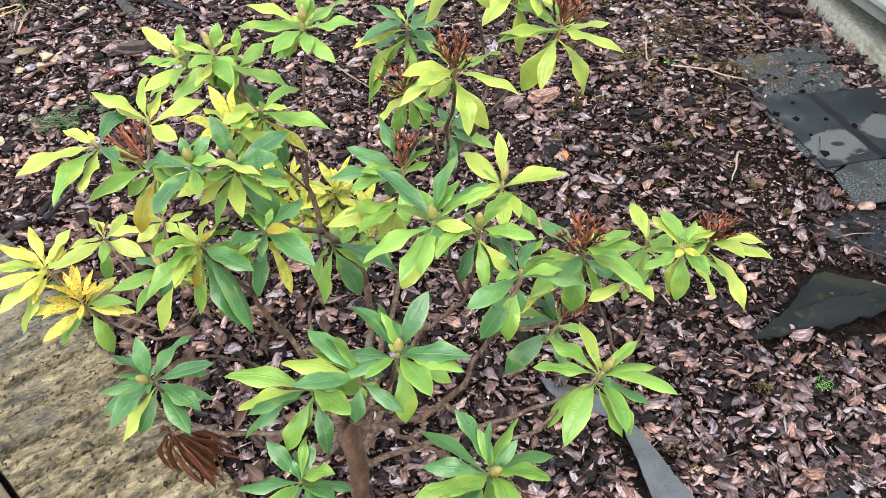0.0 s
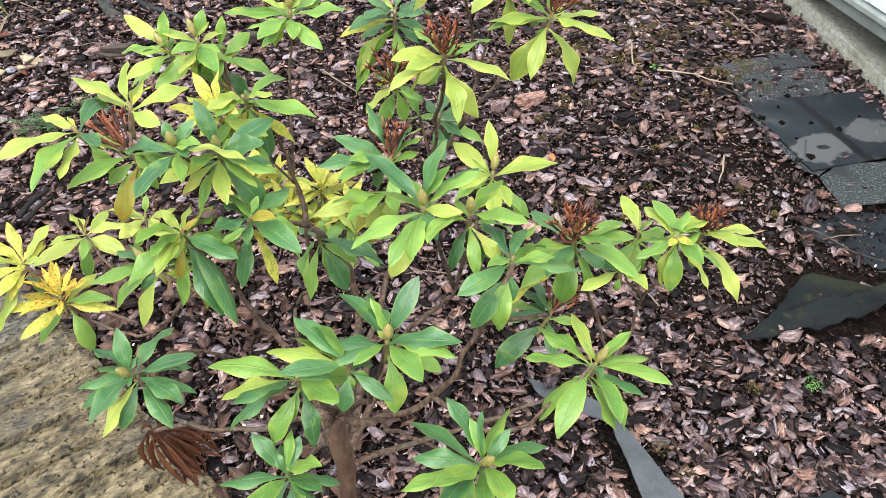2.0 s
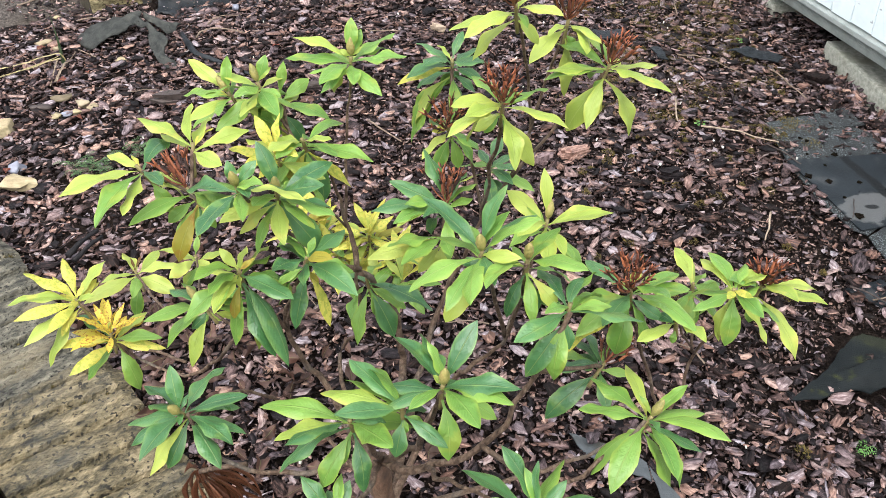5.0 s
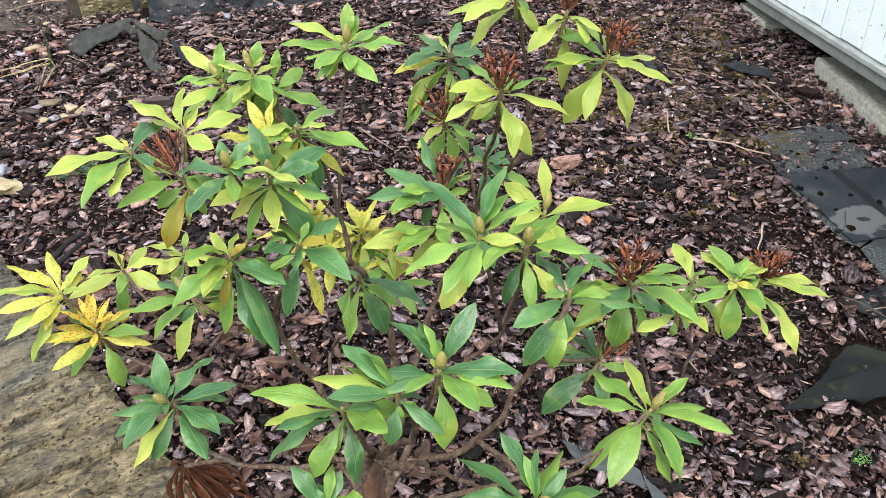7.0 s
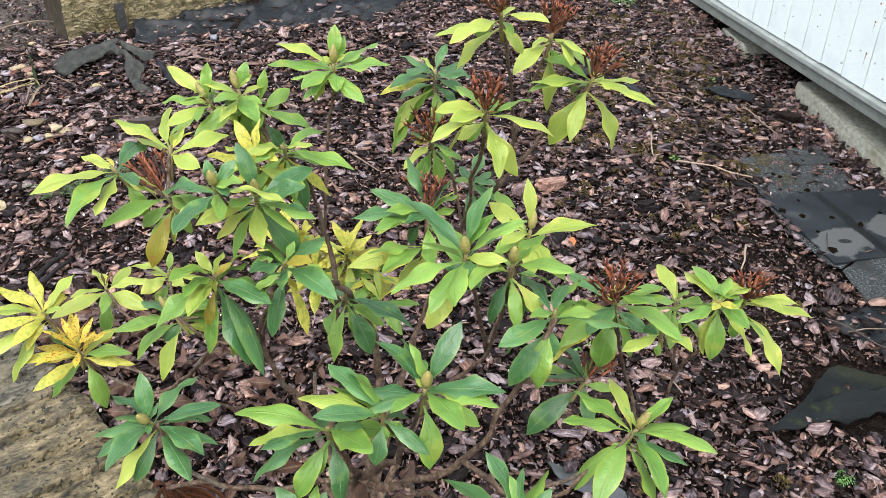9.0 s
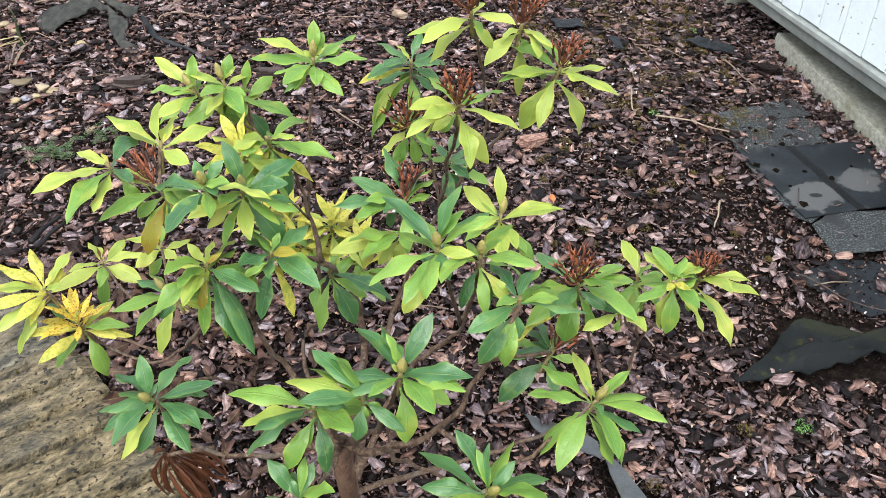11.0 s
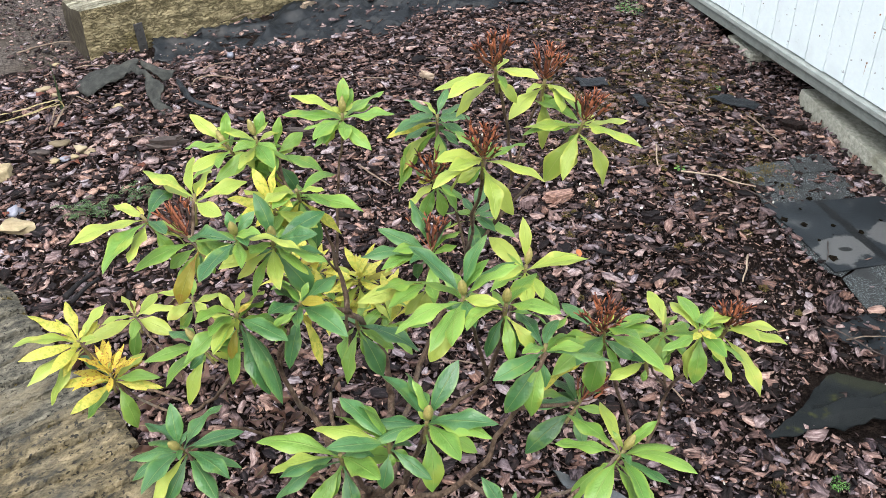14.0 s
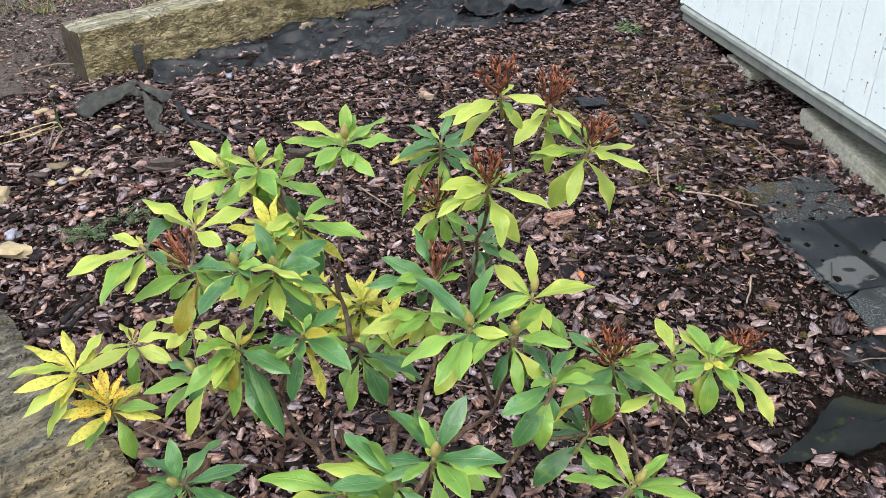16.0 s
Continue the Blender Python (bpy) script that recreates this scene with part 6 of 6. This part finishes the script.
def strap(points, widths, material_, label=""):
    """One strap leaf: a channelled blade that narrows to its tip."""
    line = along(points, 6)
    bm = bmesh.new()
    rows = []
    for k, c in enumerate(line):
        t = k / (len(line) - 1)
        d = line[min(k + 1, len(line) - 1)] - line[max(k - 1, 0)]
        sd = d.cross(Vector((0.25, 1, 0.4)) if abs(d.z) > d.xy.length else Vector((0, 0, 1))).normalized() * (widths[0] * (1 - t) + widths[1] * t) * 0.5
        c = c + Vector((0, 0, 0.002 * noise.noise(c * 40))) - clump.location
        rows.append((bm.verts.new(c - sd), bm.verts.new(c + Vector((0, 0, -0.15 * sd.length))), bm.verts.new(c + sd)))
    for a, b in zip(rows, rows[1:]):
        bm.faces.new((a[0], a[1], b[1], b[0]))
        bm.faces.new((a[1], a[2], b[2], b[1]))
    bmesh.ops.solidify(bm, geom=bm.faces[:], thickness=0.0010)
    part("blade", bm, material_, clump, label)


strap([(-1.425, 2.862, 0.030), (-1.444, 2.862, 0.055), (-1.504, 2.830, 0.052), (-1.565, 2.805, 0.040), (-1.72, 2.76, 0.022)], (0.010, 0.013), STRAW)
strap([(-1.437, 2.862, 0.040), (-1.477, 2.828, 0.042), (-1.519, 2.797, 0.034), (-1.66, 2.72, 0.020)], (0.008, 0.010), STRAW)
strap([(-1.448, 2.864, 0.045), (-1.508, 2.815, 0.036), (-1.56, 2.775, 0.030), (-1.69, 2.69, 0.018)], (0.006, 0.010), STRAW)
strap([(-1.448, 2.861, 0.040), (-1.443, 2.809, 0.034), (-1.419, 2.690, 0.024)], (0.008, 0.003), PALE_TWIG, "bleached limp blade")
strap([(-1.418, 2.845, 0.034), (-1.414, 2.782, 0.034), (-1.412, 2.720, 0.024)], (0.009, 0.011), PALE_TWIG, "bleached limp blade")
strap([(-1.416, 2.842, 0.030), (-1.409, 2.884, 0.034), (-1.420, 2.945, 0.024)], (0.006, 0.004), TWIG, "withered brown blade")
strap([(-1.434, 2.857, 0.015), (-1.441, 2.876, 0.060), (-1.445, 2.886, 0.110), (-1.457, 2.903, 0.190)], (0.021, 0.001), WEED_DARK, "dark green upright shoot")


def weed(x, y, spread, count, size, material_, label):
    """A low weed: small oval leaves on a tuft."""
    vs, fs = [], []
    for i in range(count):
        a, r = rng.uniform(0, 6.28), spread * math.sqrt(rng.random())
        px_, py_ = x + r * math.cos(a), y + r * math.sin(a)
        s = size * rng.uniform(0.6, 1.2)
        t = rng.uniform(0, 6.28)
        c = Vector((px_, py_, gz(px_, py_) + rng.uniform(0.022, 0.045)))
        d, n = Vector((math.cos(t), math.sin(t), rng.uniform(-0.2, 0.5))) * s, Vector((-math.sin(t), math.cos(t), 0)) * s * 0.36
        o = len(vs)
        vs += [c, c + d * 0.5 + n, c + d, c + d * 0.5 - n, c + d * 0.5 + Vector((0, 0, -s * 0.1))]
        fs += [(o, o + 4, o + 1), (o + 1, o + 4, o + 2), (o + 2, o + 4, o + 3), (o + 3, o + 4, o)]
    tagged(link("weed", vs, fs, material_), label, "weed", "weeds in the mulch")




def feathery_weed(x, y, spread, fronds, material_, label, grown=1.0):
    """A low weed of ferny fronds: small leaflets in pairs along thin arching stalks."""
    vs, fs = [], []
    for _ in range(fronds):
        a, r = rng.uniform(0, 6.28), spread * math.sqrt(rng.random())
        c = Vector((x + r * math.cos(a), y + r * 0.6 * math.sin(a), 0))
        t, ln = rng.uniform(0, 6.28), rng.uniform(0.035, 0.065) * grown
        d, s = Vector((math.cos(t), math.sin(t), 0)), Vector((-math.sin(t), math.cos(t), 0))
        z = gz(c.x, c.y) + rng.uniform(0.024, 0.038)
        for k in range(9):
            v = k / 8
            p = c + d * ln * v + Vector((0, 0, z + 0.016 * math.sin(v * 2.6)))
            size = 0.013 * grown * (1 - 0.6 * v) * rng.uniform(0.7, 1.2)
            for g_ in (-1, 1):
                tip = p + (s * g_ + d * 0.5) * size + Vector((0, 0, rng.uniform(-0.003, 0.004)))
                o = len(vs)
                vs += [p, (p + tip) / 2 + d * size * 0.28 + Vector((0, 0, 0.001)), tip, (p + tip) / 2 - d * size * 0.28 + Vector((0, 0, 0.001))]
                fs.append((o, o + 1, o + 2, o + 3))
    tagged(link("weed", vs, fs, material_), label, "weed", "weeds in the mulch")


feathery_weed(-1.115, 2.20, 0.080, 24, WEED_DULL, "low feathery green weed in bark mulch")
feathery_weed(-1.000, 2.29, 0.060, 14, WEED_DULL, "second patch of feathery green weed in bark mulch")
weed(0.86, 3.98, 0.07, 160, 0.012, WEED, "small green weed tuft in bark mulch")
weed(1.065, 3.14, 0.014, 12, 0.012, WEED, "tiny green seedling in bark mulch")
feathery_weed(0.812, 1.222, 0.012, 6, WEED, "small bright green feathery seedling in bark mulch", 0.5)
weed(0.775, 2.535, 0.016, 12, 0.014, WEED, "tiny green seedling beside a pale twig")
weed(0.47, 2.72, 0.02, 14, 0.014, WEED, "tiny green seedling in bark mulch")
weed(0.33, 1.62, 0.016, 10, 0.013, WEED, "tiny green seedling under the shrub")

tagged(add_leaf("dead_leaf", leaf_mesh((0.366, 2.022, gz(0.366, 2.022) + 0.03), 100, 20, 0.036, 0.58, 0.1, 0.4, 15, 0.2), ORANGE_LEAF, None), "small orange dead leaf lying on bark mulch", "dead leaf", "dead leaves beside the edging")

for x, y, az, ln in ((-1.403, 2.709, 30, 0.045), (-1.235, 2.473, 160, 0.05), (-1.05, 2.47, 10, 0.04), (-1.559, 2.935, 60, 0.05), (-0.679, 3.023, 200, 0.045), (-1.36, 2.166, 100, 0.035), (-1.323, 2.794, 290, 0.03)):
    tagged(add_leaf("dead_leaf", leaf_mesh((x, y, gz(x, y) + 0.028), az, 4, ln * 0.8, 0.7, 0.12, 0.5, 10, 0.25), RED_LEAF, None), "small crumpled dark red dead leaf on bark mulch", "dead leaf", "dead leaves beside the edging")

# litter of dead leaves beside the edging
for k in range(120):
    t = rng.uniform(0.30, 1.45)
    o = 0.02 + 0.42 * rng.random() ** 1.3
    p = EDGE_A + EDGE_D * t - EDGE_N * o
    dl = add_leaf("dead_leaf", leaf_mesh((p.x, p.y, gz(p.x, p.y) + 0.03 + 0.02 * rng.random()), rng.uniform(0, 360), rng.uniform(-12, 30), rng.uniform(0.045, 0.075), rng.uniform(0.3, 0.5),
                                          rng.uniform(-0.15, 0.3), rng.uniform(-0.8, 1.6), rng.uniform(-60, 60), 0.45), LITTER_LEAF, None)
    tagged(dl, "curled brown dead leaf lying on mulch by the stone", "dead leaf", "dead leaves beside the edging")

# ---- stuff: moss, grit, grass ----


def blades(name, spots, count, height, width, lean, material_, label, category, lift=0.0):
    vs = np.zeros((count * 3, 3))
    for i in range(count):
        x0, y0, r = spots[rng.randrange(len(spots))]
        a, q = rng.uniform(0, 6.28), r * math.sqrt(rng.random())
        x, y = x0 + q * math.cos(a), y0 + q * math.sin(a)
        h, t = height * rng.uniform(0.5, 1.2), rng.uniform(0, 6.28)
        z = gz(x, y) + lift + 0.004 + 0.012 * max(0, 1 - q / r)
        wx, wy = math.cos(t) * width, math.sin(t) * width
        l1, l2 = rng.uniform(-lean, lean) * h, rng.uniform(-lean, lean) * h
        vs[i * 3:i * 3 + 3] = ((x - wx, y - wy, z), (x + wx, y + wy, z), (x + l1, y + l2, z + h))
    ob = link(name, vs, [(3 * i, 3 * i + 1, 3 * i + 2) for i in range(count)], material_, smooth=False)
    return tagged(ob, label, category, kind="stuff")


moss_spots = [(rng.uniform(0.35, 1.15), rng.uniform(2.45, 3.9), 0.010 + 0.055 * rng.random() ** 2) for _ in range(210)]
moss_spots += [(rng.uniform(0.2, 1.0), rng.uniform(1.7, 2.6), rng.uniform(0.008, 0.024)) for _ in range(34)]
moss_spots += [(0.462, 1.092, 0.022), (0.50, 1.03, 0.018), (0.70, 1.235, 0.02), (0.40, 1.21, 0.012), (-0.62, 1.30, 0.02), (-0.55, 1.75, 0.02), (-0.35, 1.95, 0.03)]
blades("moss", moss_spots, 40000, 0.0045, 0.0014, 1.1, MOSS, "patches of olive-brown moss on bark mulch", "moss", 0.013)
edge_moss = []
for k in range(44):
    o = 0.29 * rng.random() ** 1.8
    p = EDGE_A + EDGE_D * (rng.randrange(-9, 10) * 0.0855 - 0.16 * o) + EDGE_N * o
    edge_moss.append((p.x, p.y, rng.uniform(0.004, 0.011)))
blades("edging_moss", edge_moss, 7000, 0.006, 0.0009, 0.8, MOSS, "small olive moss cushions in the ridges of the stone", "moss", 0.032)
grass_spots = [(rng.uniform(-2.4, -1.2), rng.uniform(4.02, 5.2), rng.uniform(0.05, 0.14)) for _ in range(34)]
grass_spots = [s for s in grass_spots if (Vector(s[:2]) - BEAM_A).dot(BEAM_N) > 0.25]
blades("grass", grass_spots, 2300, 0.048, 0.0016, 0.8, GRASS, "thin tufts of grass on bare soil behind the beam", "grass")

# ---- bark mulch ----


def chip_arrays(n, x, y, length, width, thick, tilt, lift, sides=5):
    """Vertices and faces of n angular flakes of bark."""
    ang = np.linspace(0, 2 * np.pi, sides, endpoint=False)[None, :] + nrg.uniform(-0.35, 0.35, (n, sides))
    rad = nrg.uniform(0.48, 1.22, (n, sides))
    px_, py_ = np.cos(ang) * rad * length[:, None] / 2, np.sin(ang) * rad * width[:, None] / 2
    bow = nrg.uniform(-0.12, 0.25, n)[:, None] * width[:, None]
    top = np.stack([px_, py_, thick[:, None] / 2 - bow * (np.sin(ang)) ** 2 + nrg.uniform(-0.2, 0.2, (n, sides)) * thick[:, None]], -1)
    bot = np.stack([px_ * 0.92, py_ * 0.92, -thick[:, None] / 2 - bow * (np.sin(ang)) ** 2], -1)
    mid = np.stack([nrg.uniform(-0.2, 0.2, n) * length, nrg.uniform(-0.2, 0.2, n) * width, thick * nrg.uniform(0.3, 0.6, n)], -1)[:, None, :]
    v = np.concatenate([top, bot, mid], 1)
    uv = v[..., :2] + nrg.uniform(-9, 9, (n, 1, 2))
    a, b, c = nrg.uniform(0, 2 * np.pi, n), nrg.normal(0, 1, n) * tilt, nrg.normal(0, 1, n) * tilt
    def rot(v, ang_, i, j):
        out = v.copy()
        cs, sn = np.cos(ang_)[:, None], np.sin(ang_)[:, None]
        out[..., i], out[..., j] = cs * v[..., i] - sn * v[..., j], sn * v[..., i] + cs * v[..., j]
        return out
    v = rot(rot(rot(v, b, 1, 2), c, 0, 2), a, 0, 1)
    g = SLOPE_X * x + SLOPE_Y * y
    v += np.stack([x, y, g + lift], -1)[:, None, :]
    k = 2 * sides + 1
    f = []
    for i in range(sides):
        j = (i + 1) % sides
        f += [(i, j, 2 * sides), (i, sides + i, sides + j), (i, sides + j, j)]
    faces_ = (np.array(f)[None] + (np.arange(n) * k)[:, None, None]).reshape(-1, 3)
    return v.reshape(-1, 3), faces_, uv.reshape(-1, 2)


def free_of(x, y, wide=False):
    """Where the mulch lies: on the bed, off the edging, the beam, the shed and the cleared felt."""
    e = (x - EDGE_A.x) * EDGE_N.x + (y - EDGE_A.y) * EDGE_N.y
    ok = (e < -0.008) | (e > 0.36)
    b = (x - BEAM_A.x) * BEAM_N.x + (y - BEAM_A.y) * BEAM_N.y
    al = (x - BEAM_A.x) * BEAM_D.x + (y - BEAM_A.y) * BEAM_D.y
    ok &= ((b < -0.01) | (b > 0.24) | (al < -0.02)) if wide else ((b < -0.01) | ((al < -0.02) & (b < 0.03)))
    s = (x - SHED_A.x) * SHED_N.x + (y - SHED_A.y) * SHED_N.y
    t = (x - SHED_A.x) * SHED_D.x + (y - SHED_A.y) * SHED_D.y
    ok &= ((s > -0.005) | ((s > -0.15) & (t > 0.40) & (t < 0.79)) | ((s > -0.15) & (t > 1.15)))
    return ok


def inside(x, y, poly):
    r = np.zeros(len(x), bool)
    for (x0, y0), (x1, y1) in zip(poly, poly[1:] + poly[:1]):
        hit = ((y0 > y) != (y1 > y)) & (x < (x1 - x0) * (y - y0) / (y1 - y0 + 1e-12) + x0)
        r ^= hit
    return r


BARE = [  # felt and membrane that lie open
    [(1.00, 2.345), (1.11, 2.0), (1.14, 1.84), (1.6, 1.88), (1.5, 2.42)],
    [(0.74, 1.37), (0.90, 1.60), (1.02, 1.62), (1.32, 1.52), (1.28, 1.40)],
    [(0.345, 1.18), (0.385, 0.88), (0.55, 0.88), (0.43, 1.075)], [(0.22, 1.25), (0.34, 1.16), (0.36, 1.19), (0.28, 1.25)],
    [(-1.20, 3.30), (-0.86, 3.46), (-0.60, 3.56), (-0.30, 3.68), (-0.18, 3.88), (0.10, 3.98), (0.45, 4.13), (0.66, 4.3), (0.6, 4.5), (0.0, 4.48), (-0.75, 3.95), (-1.0, 3.74), (-1.36, 3.44), (-1.30, 3.36)],
]


DUSTY = [  # felt half covered with crumbs
    [(0.70, 0.89), (0.72, 0.96), (0.86, 0.91), (0.85, 0.85)],
    [(1.00, 2.60), (1.005, 2.345), (1.40, 2.42), (1.36, 2.56), (1.26, 2.64), (1.15, 2.65)], [(0.98, 1.76), (1.14, 1.835), (1.32, 1.83), (1.40, 1.70), (1.15, 1.60)],
]


def scatter(count, lo, hi, aspect, thick, tilt, lift, thin=0.0, wide=False, keep=0.05, y_lim=(0.8, 4.95), x_lim=(-2.15, 1.58), sides=5):
    x, y = nrg.uniform(*x_lim, count), nrg.uniform(*y_lim, count)
    ok = free_of(x, y, wide)
    ok &= y > y_lim[0] + 0.10 + 0.07 * np.sin(x * 5.3) + 0.05 * np.sin(x * 13.1 + 2)
    ok &= x > x_lim[0] + 0.10 + 0.08 * np.sin(y * 4.1) + 0.05 * np.sin(y * 11.3)
    for poly in BARE:
        ok &= ~(inside(x, y, poly) & (nrg.random(count) > (0.10 if poly is BARE[-1] else keep)))
    for poly in DUSTY:
        ok &= ~(inside(x, y, poly) & (nrg.random(count) > 0.42))
    if thin:
        # finer, darker soil between the felt and the shrub, and on the bare strip beyond the beam's end
        d = np.hypot((x - 1.05) / 0.45, (y - 1.95) / 0.65)
        ok &= nrg.random(count) > thin * np.clip(1.5 - d, 0, 1)
        ok &= ~((x < -1.45) & (y > 3.35) & (nrg.random(count) > 0.16))
    x, y = x[ok], y[ok]
    n = len(x)
    ln = lo + (hi - lo) * nrg.beta(1.4, 3.2, n)
    return chip_arrays(n, x, y, ln, ln * nrg.uniform(*aspect, n), nrg.uniform(*thick, n), tilt, nrg.uniform(*lift, n), sides)


def stuff(name, arrays, material_, label, category):
    v, f, uv = arrays
    me = bpy.data.meshes.new(name)
    me.vertices.add(len(v))
    me.vertices.foreach_set("co", v.astype(np.float32).ravel())
    me.loops.add(len(f) * 3)
    me.loops.foreach_set("vertex_index", f.astype(np.int32).ravel())
    me.polygons.add(len(f))
    me.polygons.foreach_set("loop_start", np.arange(0, len(f) * 3, 3, dtype=np.int32))
    me.update(calc_edges=True)
    me.uv_layers.new(name="UVMap").data.foreach_set("uv", uv[f.ravel()].astype(np.float32).ravel())
    me.validate()
    me.materials.append(material_)
    ob = tagged(new(name, me), label, category, kind="stuff")
    ob.parent = ground
    return ob


stuff("mulch", scatter(42000, 0.014, 0.068, (0.28, 0.72), (0.0015, 0.0045), 0.24, (0.004, 0.026), 0.6, sides=8), CHIP, "", "")
stuff("mulch_plates", scatter(5200, 0.034, 0.088, (0.36, 0.72), (0.003, 0.008), 0.16, (0.014, 0.029), 0.25, sides=9), CHIP, "", "")
stuff("mulch_flakes", scatter(52000, 0.008, 0.030, (0.25, 0.80), (0.0015, 0.004), 0.32, (0.000, 0.022), 0.4), CHIP, "", "")
stuff("mulch_crumbs", scatter(40000, 0.004, 0.014, (0.3, 0.9), (0.002, 0.004), 0.40, (0.000, 0.014), keep=0.10, sides=4), CRUMB, "", "")
stuff("fine_mulch", scatter(34000, 0.004, 0.022, (0.25, 0.8), (0.002, 0.004), 0.40, (0.000, 0.014), x_lim=(-0.6, 1.4), y_lim=(0.55, 2.45), sides=4), CRUMB, "", "")
stuff("mulch_splinters", scatter(17000, 0.018, 0.062, (0.06, 0.16), (0.0015, 0.003), 0.22, (0.010, 0.027), 0.3, sides=4), CHIP, "", "")
stuff("mulch_behind", scatter(9000, 0.014, 0.070, (0.30, 0.70), (0.002, 0.005), 0.24, (0.002, 0.024), x_lim=(-1.2, 1.5), y_lim=(0.15, 1.05)), CHIP, "", "")
# mulch banked up against the shed's footings
n = 1500
t, o = nrg.uniform(-0.6, 1.4, n), np.abs(nrg.normal(0, 0.05, n)) - 0.02
ok = (t < 0.42) | (t > 0.80)
t, o = t[ok], o[ok]
ln = 0.018 + 0.05 * nrg.beta(1.4, 3.0, len(t))
stuff("mulch_bank", chip_arrays(len(t), SHED_A.x + SHED_D.x * t + SHED_N.x * o, SHED_A.y + SHED_D.y * t + SHED_N.y * o, ln, ln * nrg.uniform(0.3, 0.7, len(t)), nrg.uniform(0.003, 0.008, len(t)), 0.3,
                                nrg.uniform(0.0, 0.04, len(t)) * np.clip(1 - o / 0.10, 0, 1)), CHIP, "", "")
stuff("soil_crumbs", scatter(14000, 0.003, 0.012, (0.5, 0.9), (0.003, 0.006), 0.40, (0.006, 0.016), wide=True, sides=4, x_lim=(-2.9, -1.0), y_lim=(3.2, 5.6)), GREY_CRUMB, "", "")
stuff("stray_mulch", scatter(10000, 0.010, 0.050, (0.3, 0.7), (0.002, 0.005), 0.3, (0.010, 0.022), wide=True, x_lim=(-2.9, -1.0), y_lim=(3.2, 5.6)), CHIP, "", "")
stuff("white_grit", scatter(230, 0.005, 0.013, (0.6, 1.0), (0.004, 0.008), 0.4, (0.018, 0.028), sides=6), GRIT, "", "")

# the flakes nearest to the path, each a piece of its own
shapes = []
for k in range(14):
    v, f, uv = chip_arrays(1, np.zeros(1), np.zeros(1), np.array([0.022 + 0.0026 * k]), np.array([0.013 + 0.0022 * (k % 7)]), np.array([0.004]), 0.12, np.zeros(1), 7)
    me = bpy.data.meshes.new("bark_chip")
    me.from_pydata([tuple(p) for p in v], [], [tuple(int(q) for q in t) for t in f])
    me.uv_layers.new(name="UVMap").data.foreach_set("uv", uv[f.ravel()].astype(np.float32).ravel())
    me.materials.append(CHIP_PART)
    shapes.append(me)
made = 0
while made < 290:
    x, y = rng.uniform(0.30, 1.0), rng.uniform(0.92, 1.42)
    if any(inside(np.array([x]), np.array([y]), poly)[0] for poly in BARE):
        continue
    ob = new("bark_chip", shapes[made % 14])
    ob.parent = ground
    ob.matrix_world = pose(x, y, gz(x, y) + rng.uniform(0.010, 0.020), rng.gauss(0, 14), rng.gauss(0, 14), rng.uniform(0, 360))
    made += 1


def bark_piece(x, y, length, width, turn, material_, label, seed):
    """A larger piece of bark: a few plates grown together."""
    n = 4
    v, f, uv = chip_arrays(n, np.zeros(n) + nrg.uniform(-0.1, 0.1, n) * length, np.zeros(n) + nrg.uniform(-0.12, 0.12, n) * width, length * nrg.uniform(0.7, 1.0, n), width * nrg.uniform(0.6, 1.0, n), np.full(n, 0.010), 0.05, np.linspace(-0.006, 0.008, n), 9)
    k = len(v) // n
    for i in range(n):  # plates run the same way
        blk = v[i * k:(i + 1) * k]
        c0 = blk.mean(0)
        u = np.linalg.svd(blk[:, :2] - c0[:2])[2][0]
        cs, sn = u[0], u[1]
        rel = blk[:, :2] - c0[:2]
        blk[:, :2] = c0[:2] + np.stack([rel[:, 0] * cs + rel[:, 1] * sn, -rel[:, 0] * sn + rel[:, 1] * cs], -1)
    me = bpy.data.meshes.new("bark_piece")
    me.from_pydata([tuple(p) for p in v], [], [tuple(int(q) for q in t) for t in f])
    me.uv_layers.new(name="UVMap").data.foreach_set("uv", uv[f.ravel()].astype(np.float32).ravel())
    me.materials.append(material_)
    ob = tagged(new("bark_piece", me), label, "bark", "large bark pieces on the mulch")
    ob.matrix_world = pose(x, y, gz(x, y) + 0.034, 3, 4, turn)


bark_piece(0.335, 2.345, 0.135, 0.062, 24, CHIP_PART, "large dark ridged piece of bark on the mulch", 3.0)
bark_piece(0.235, 2.300, 0.085, 0.045, 40, CHIP_PART, "reddish brown piece of bark on the mulch", 8.0)
bark_piece(0.62, 2.23, 0.08, 0.04, 10, CHIP_PART, "broad brown flake of bark on the mulch", 12.0)
bark_piece(-0.10, 3.20, 0.085, 0.04, -25, PALE_TWIG, "pale split piece of wood on the mulch", 15.0)
bark_piece(-0.665, 3.90, 0.11, 0.026, 62, PALE_TWIG, "bleached splinter of wood on the black membrane", 18.0)
bark_piece(-0.55, 2.72, 0.12, 0.04, 15, DARK_TWIG, "dark wet strip of bark on the mulch", 21.0)
bark_piece(-0.98, 2.62, 0.16, 0.05, 20, DARK_TWIG, "long dark wet strip of bark on the mulch", 24.0)
bark_piece(0.453, 0.919, 0.062, 0.045, 30, CHIP_PART, "chunk of bark lying on the grey membrane strip", 30.0)
bark_piece(1.27, 2.86, 0.12, 0.07, -20, CHIP_PART, "curled brown bark flake near the concrete footing", 27.0)
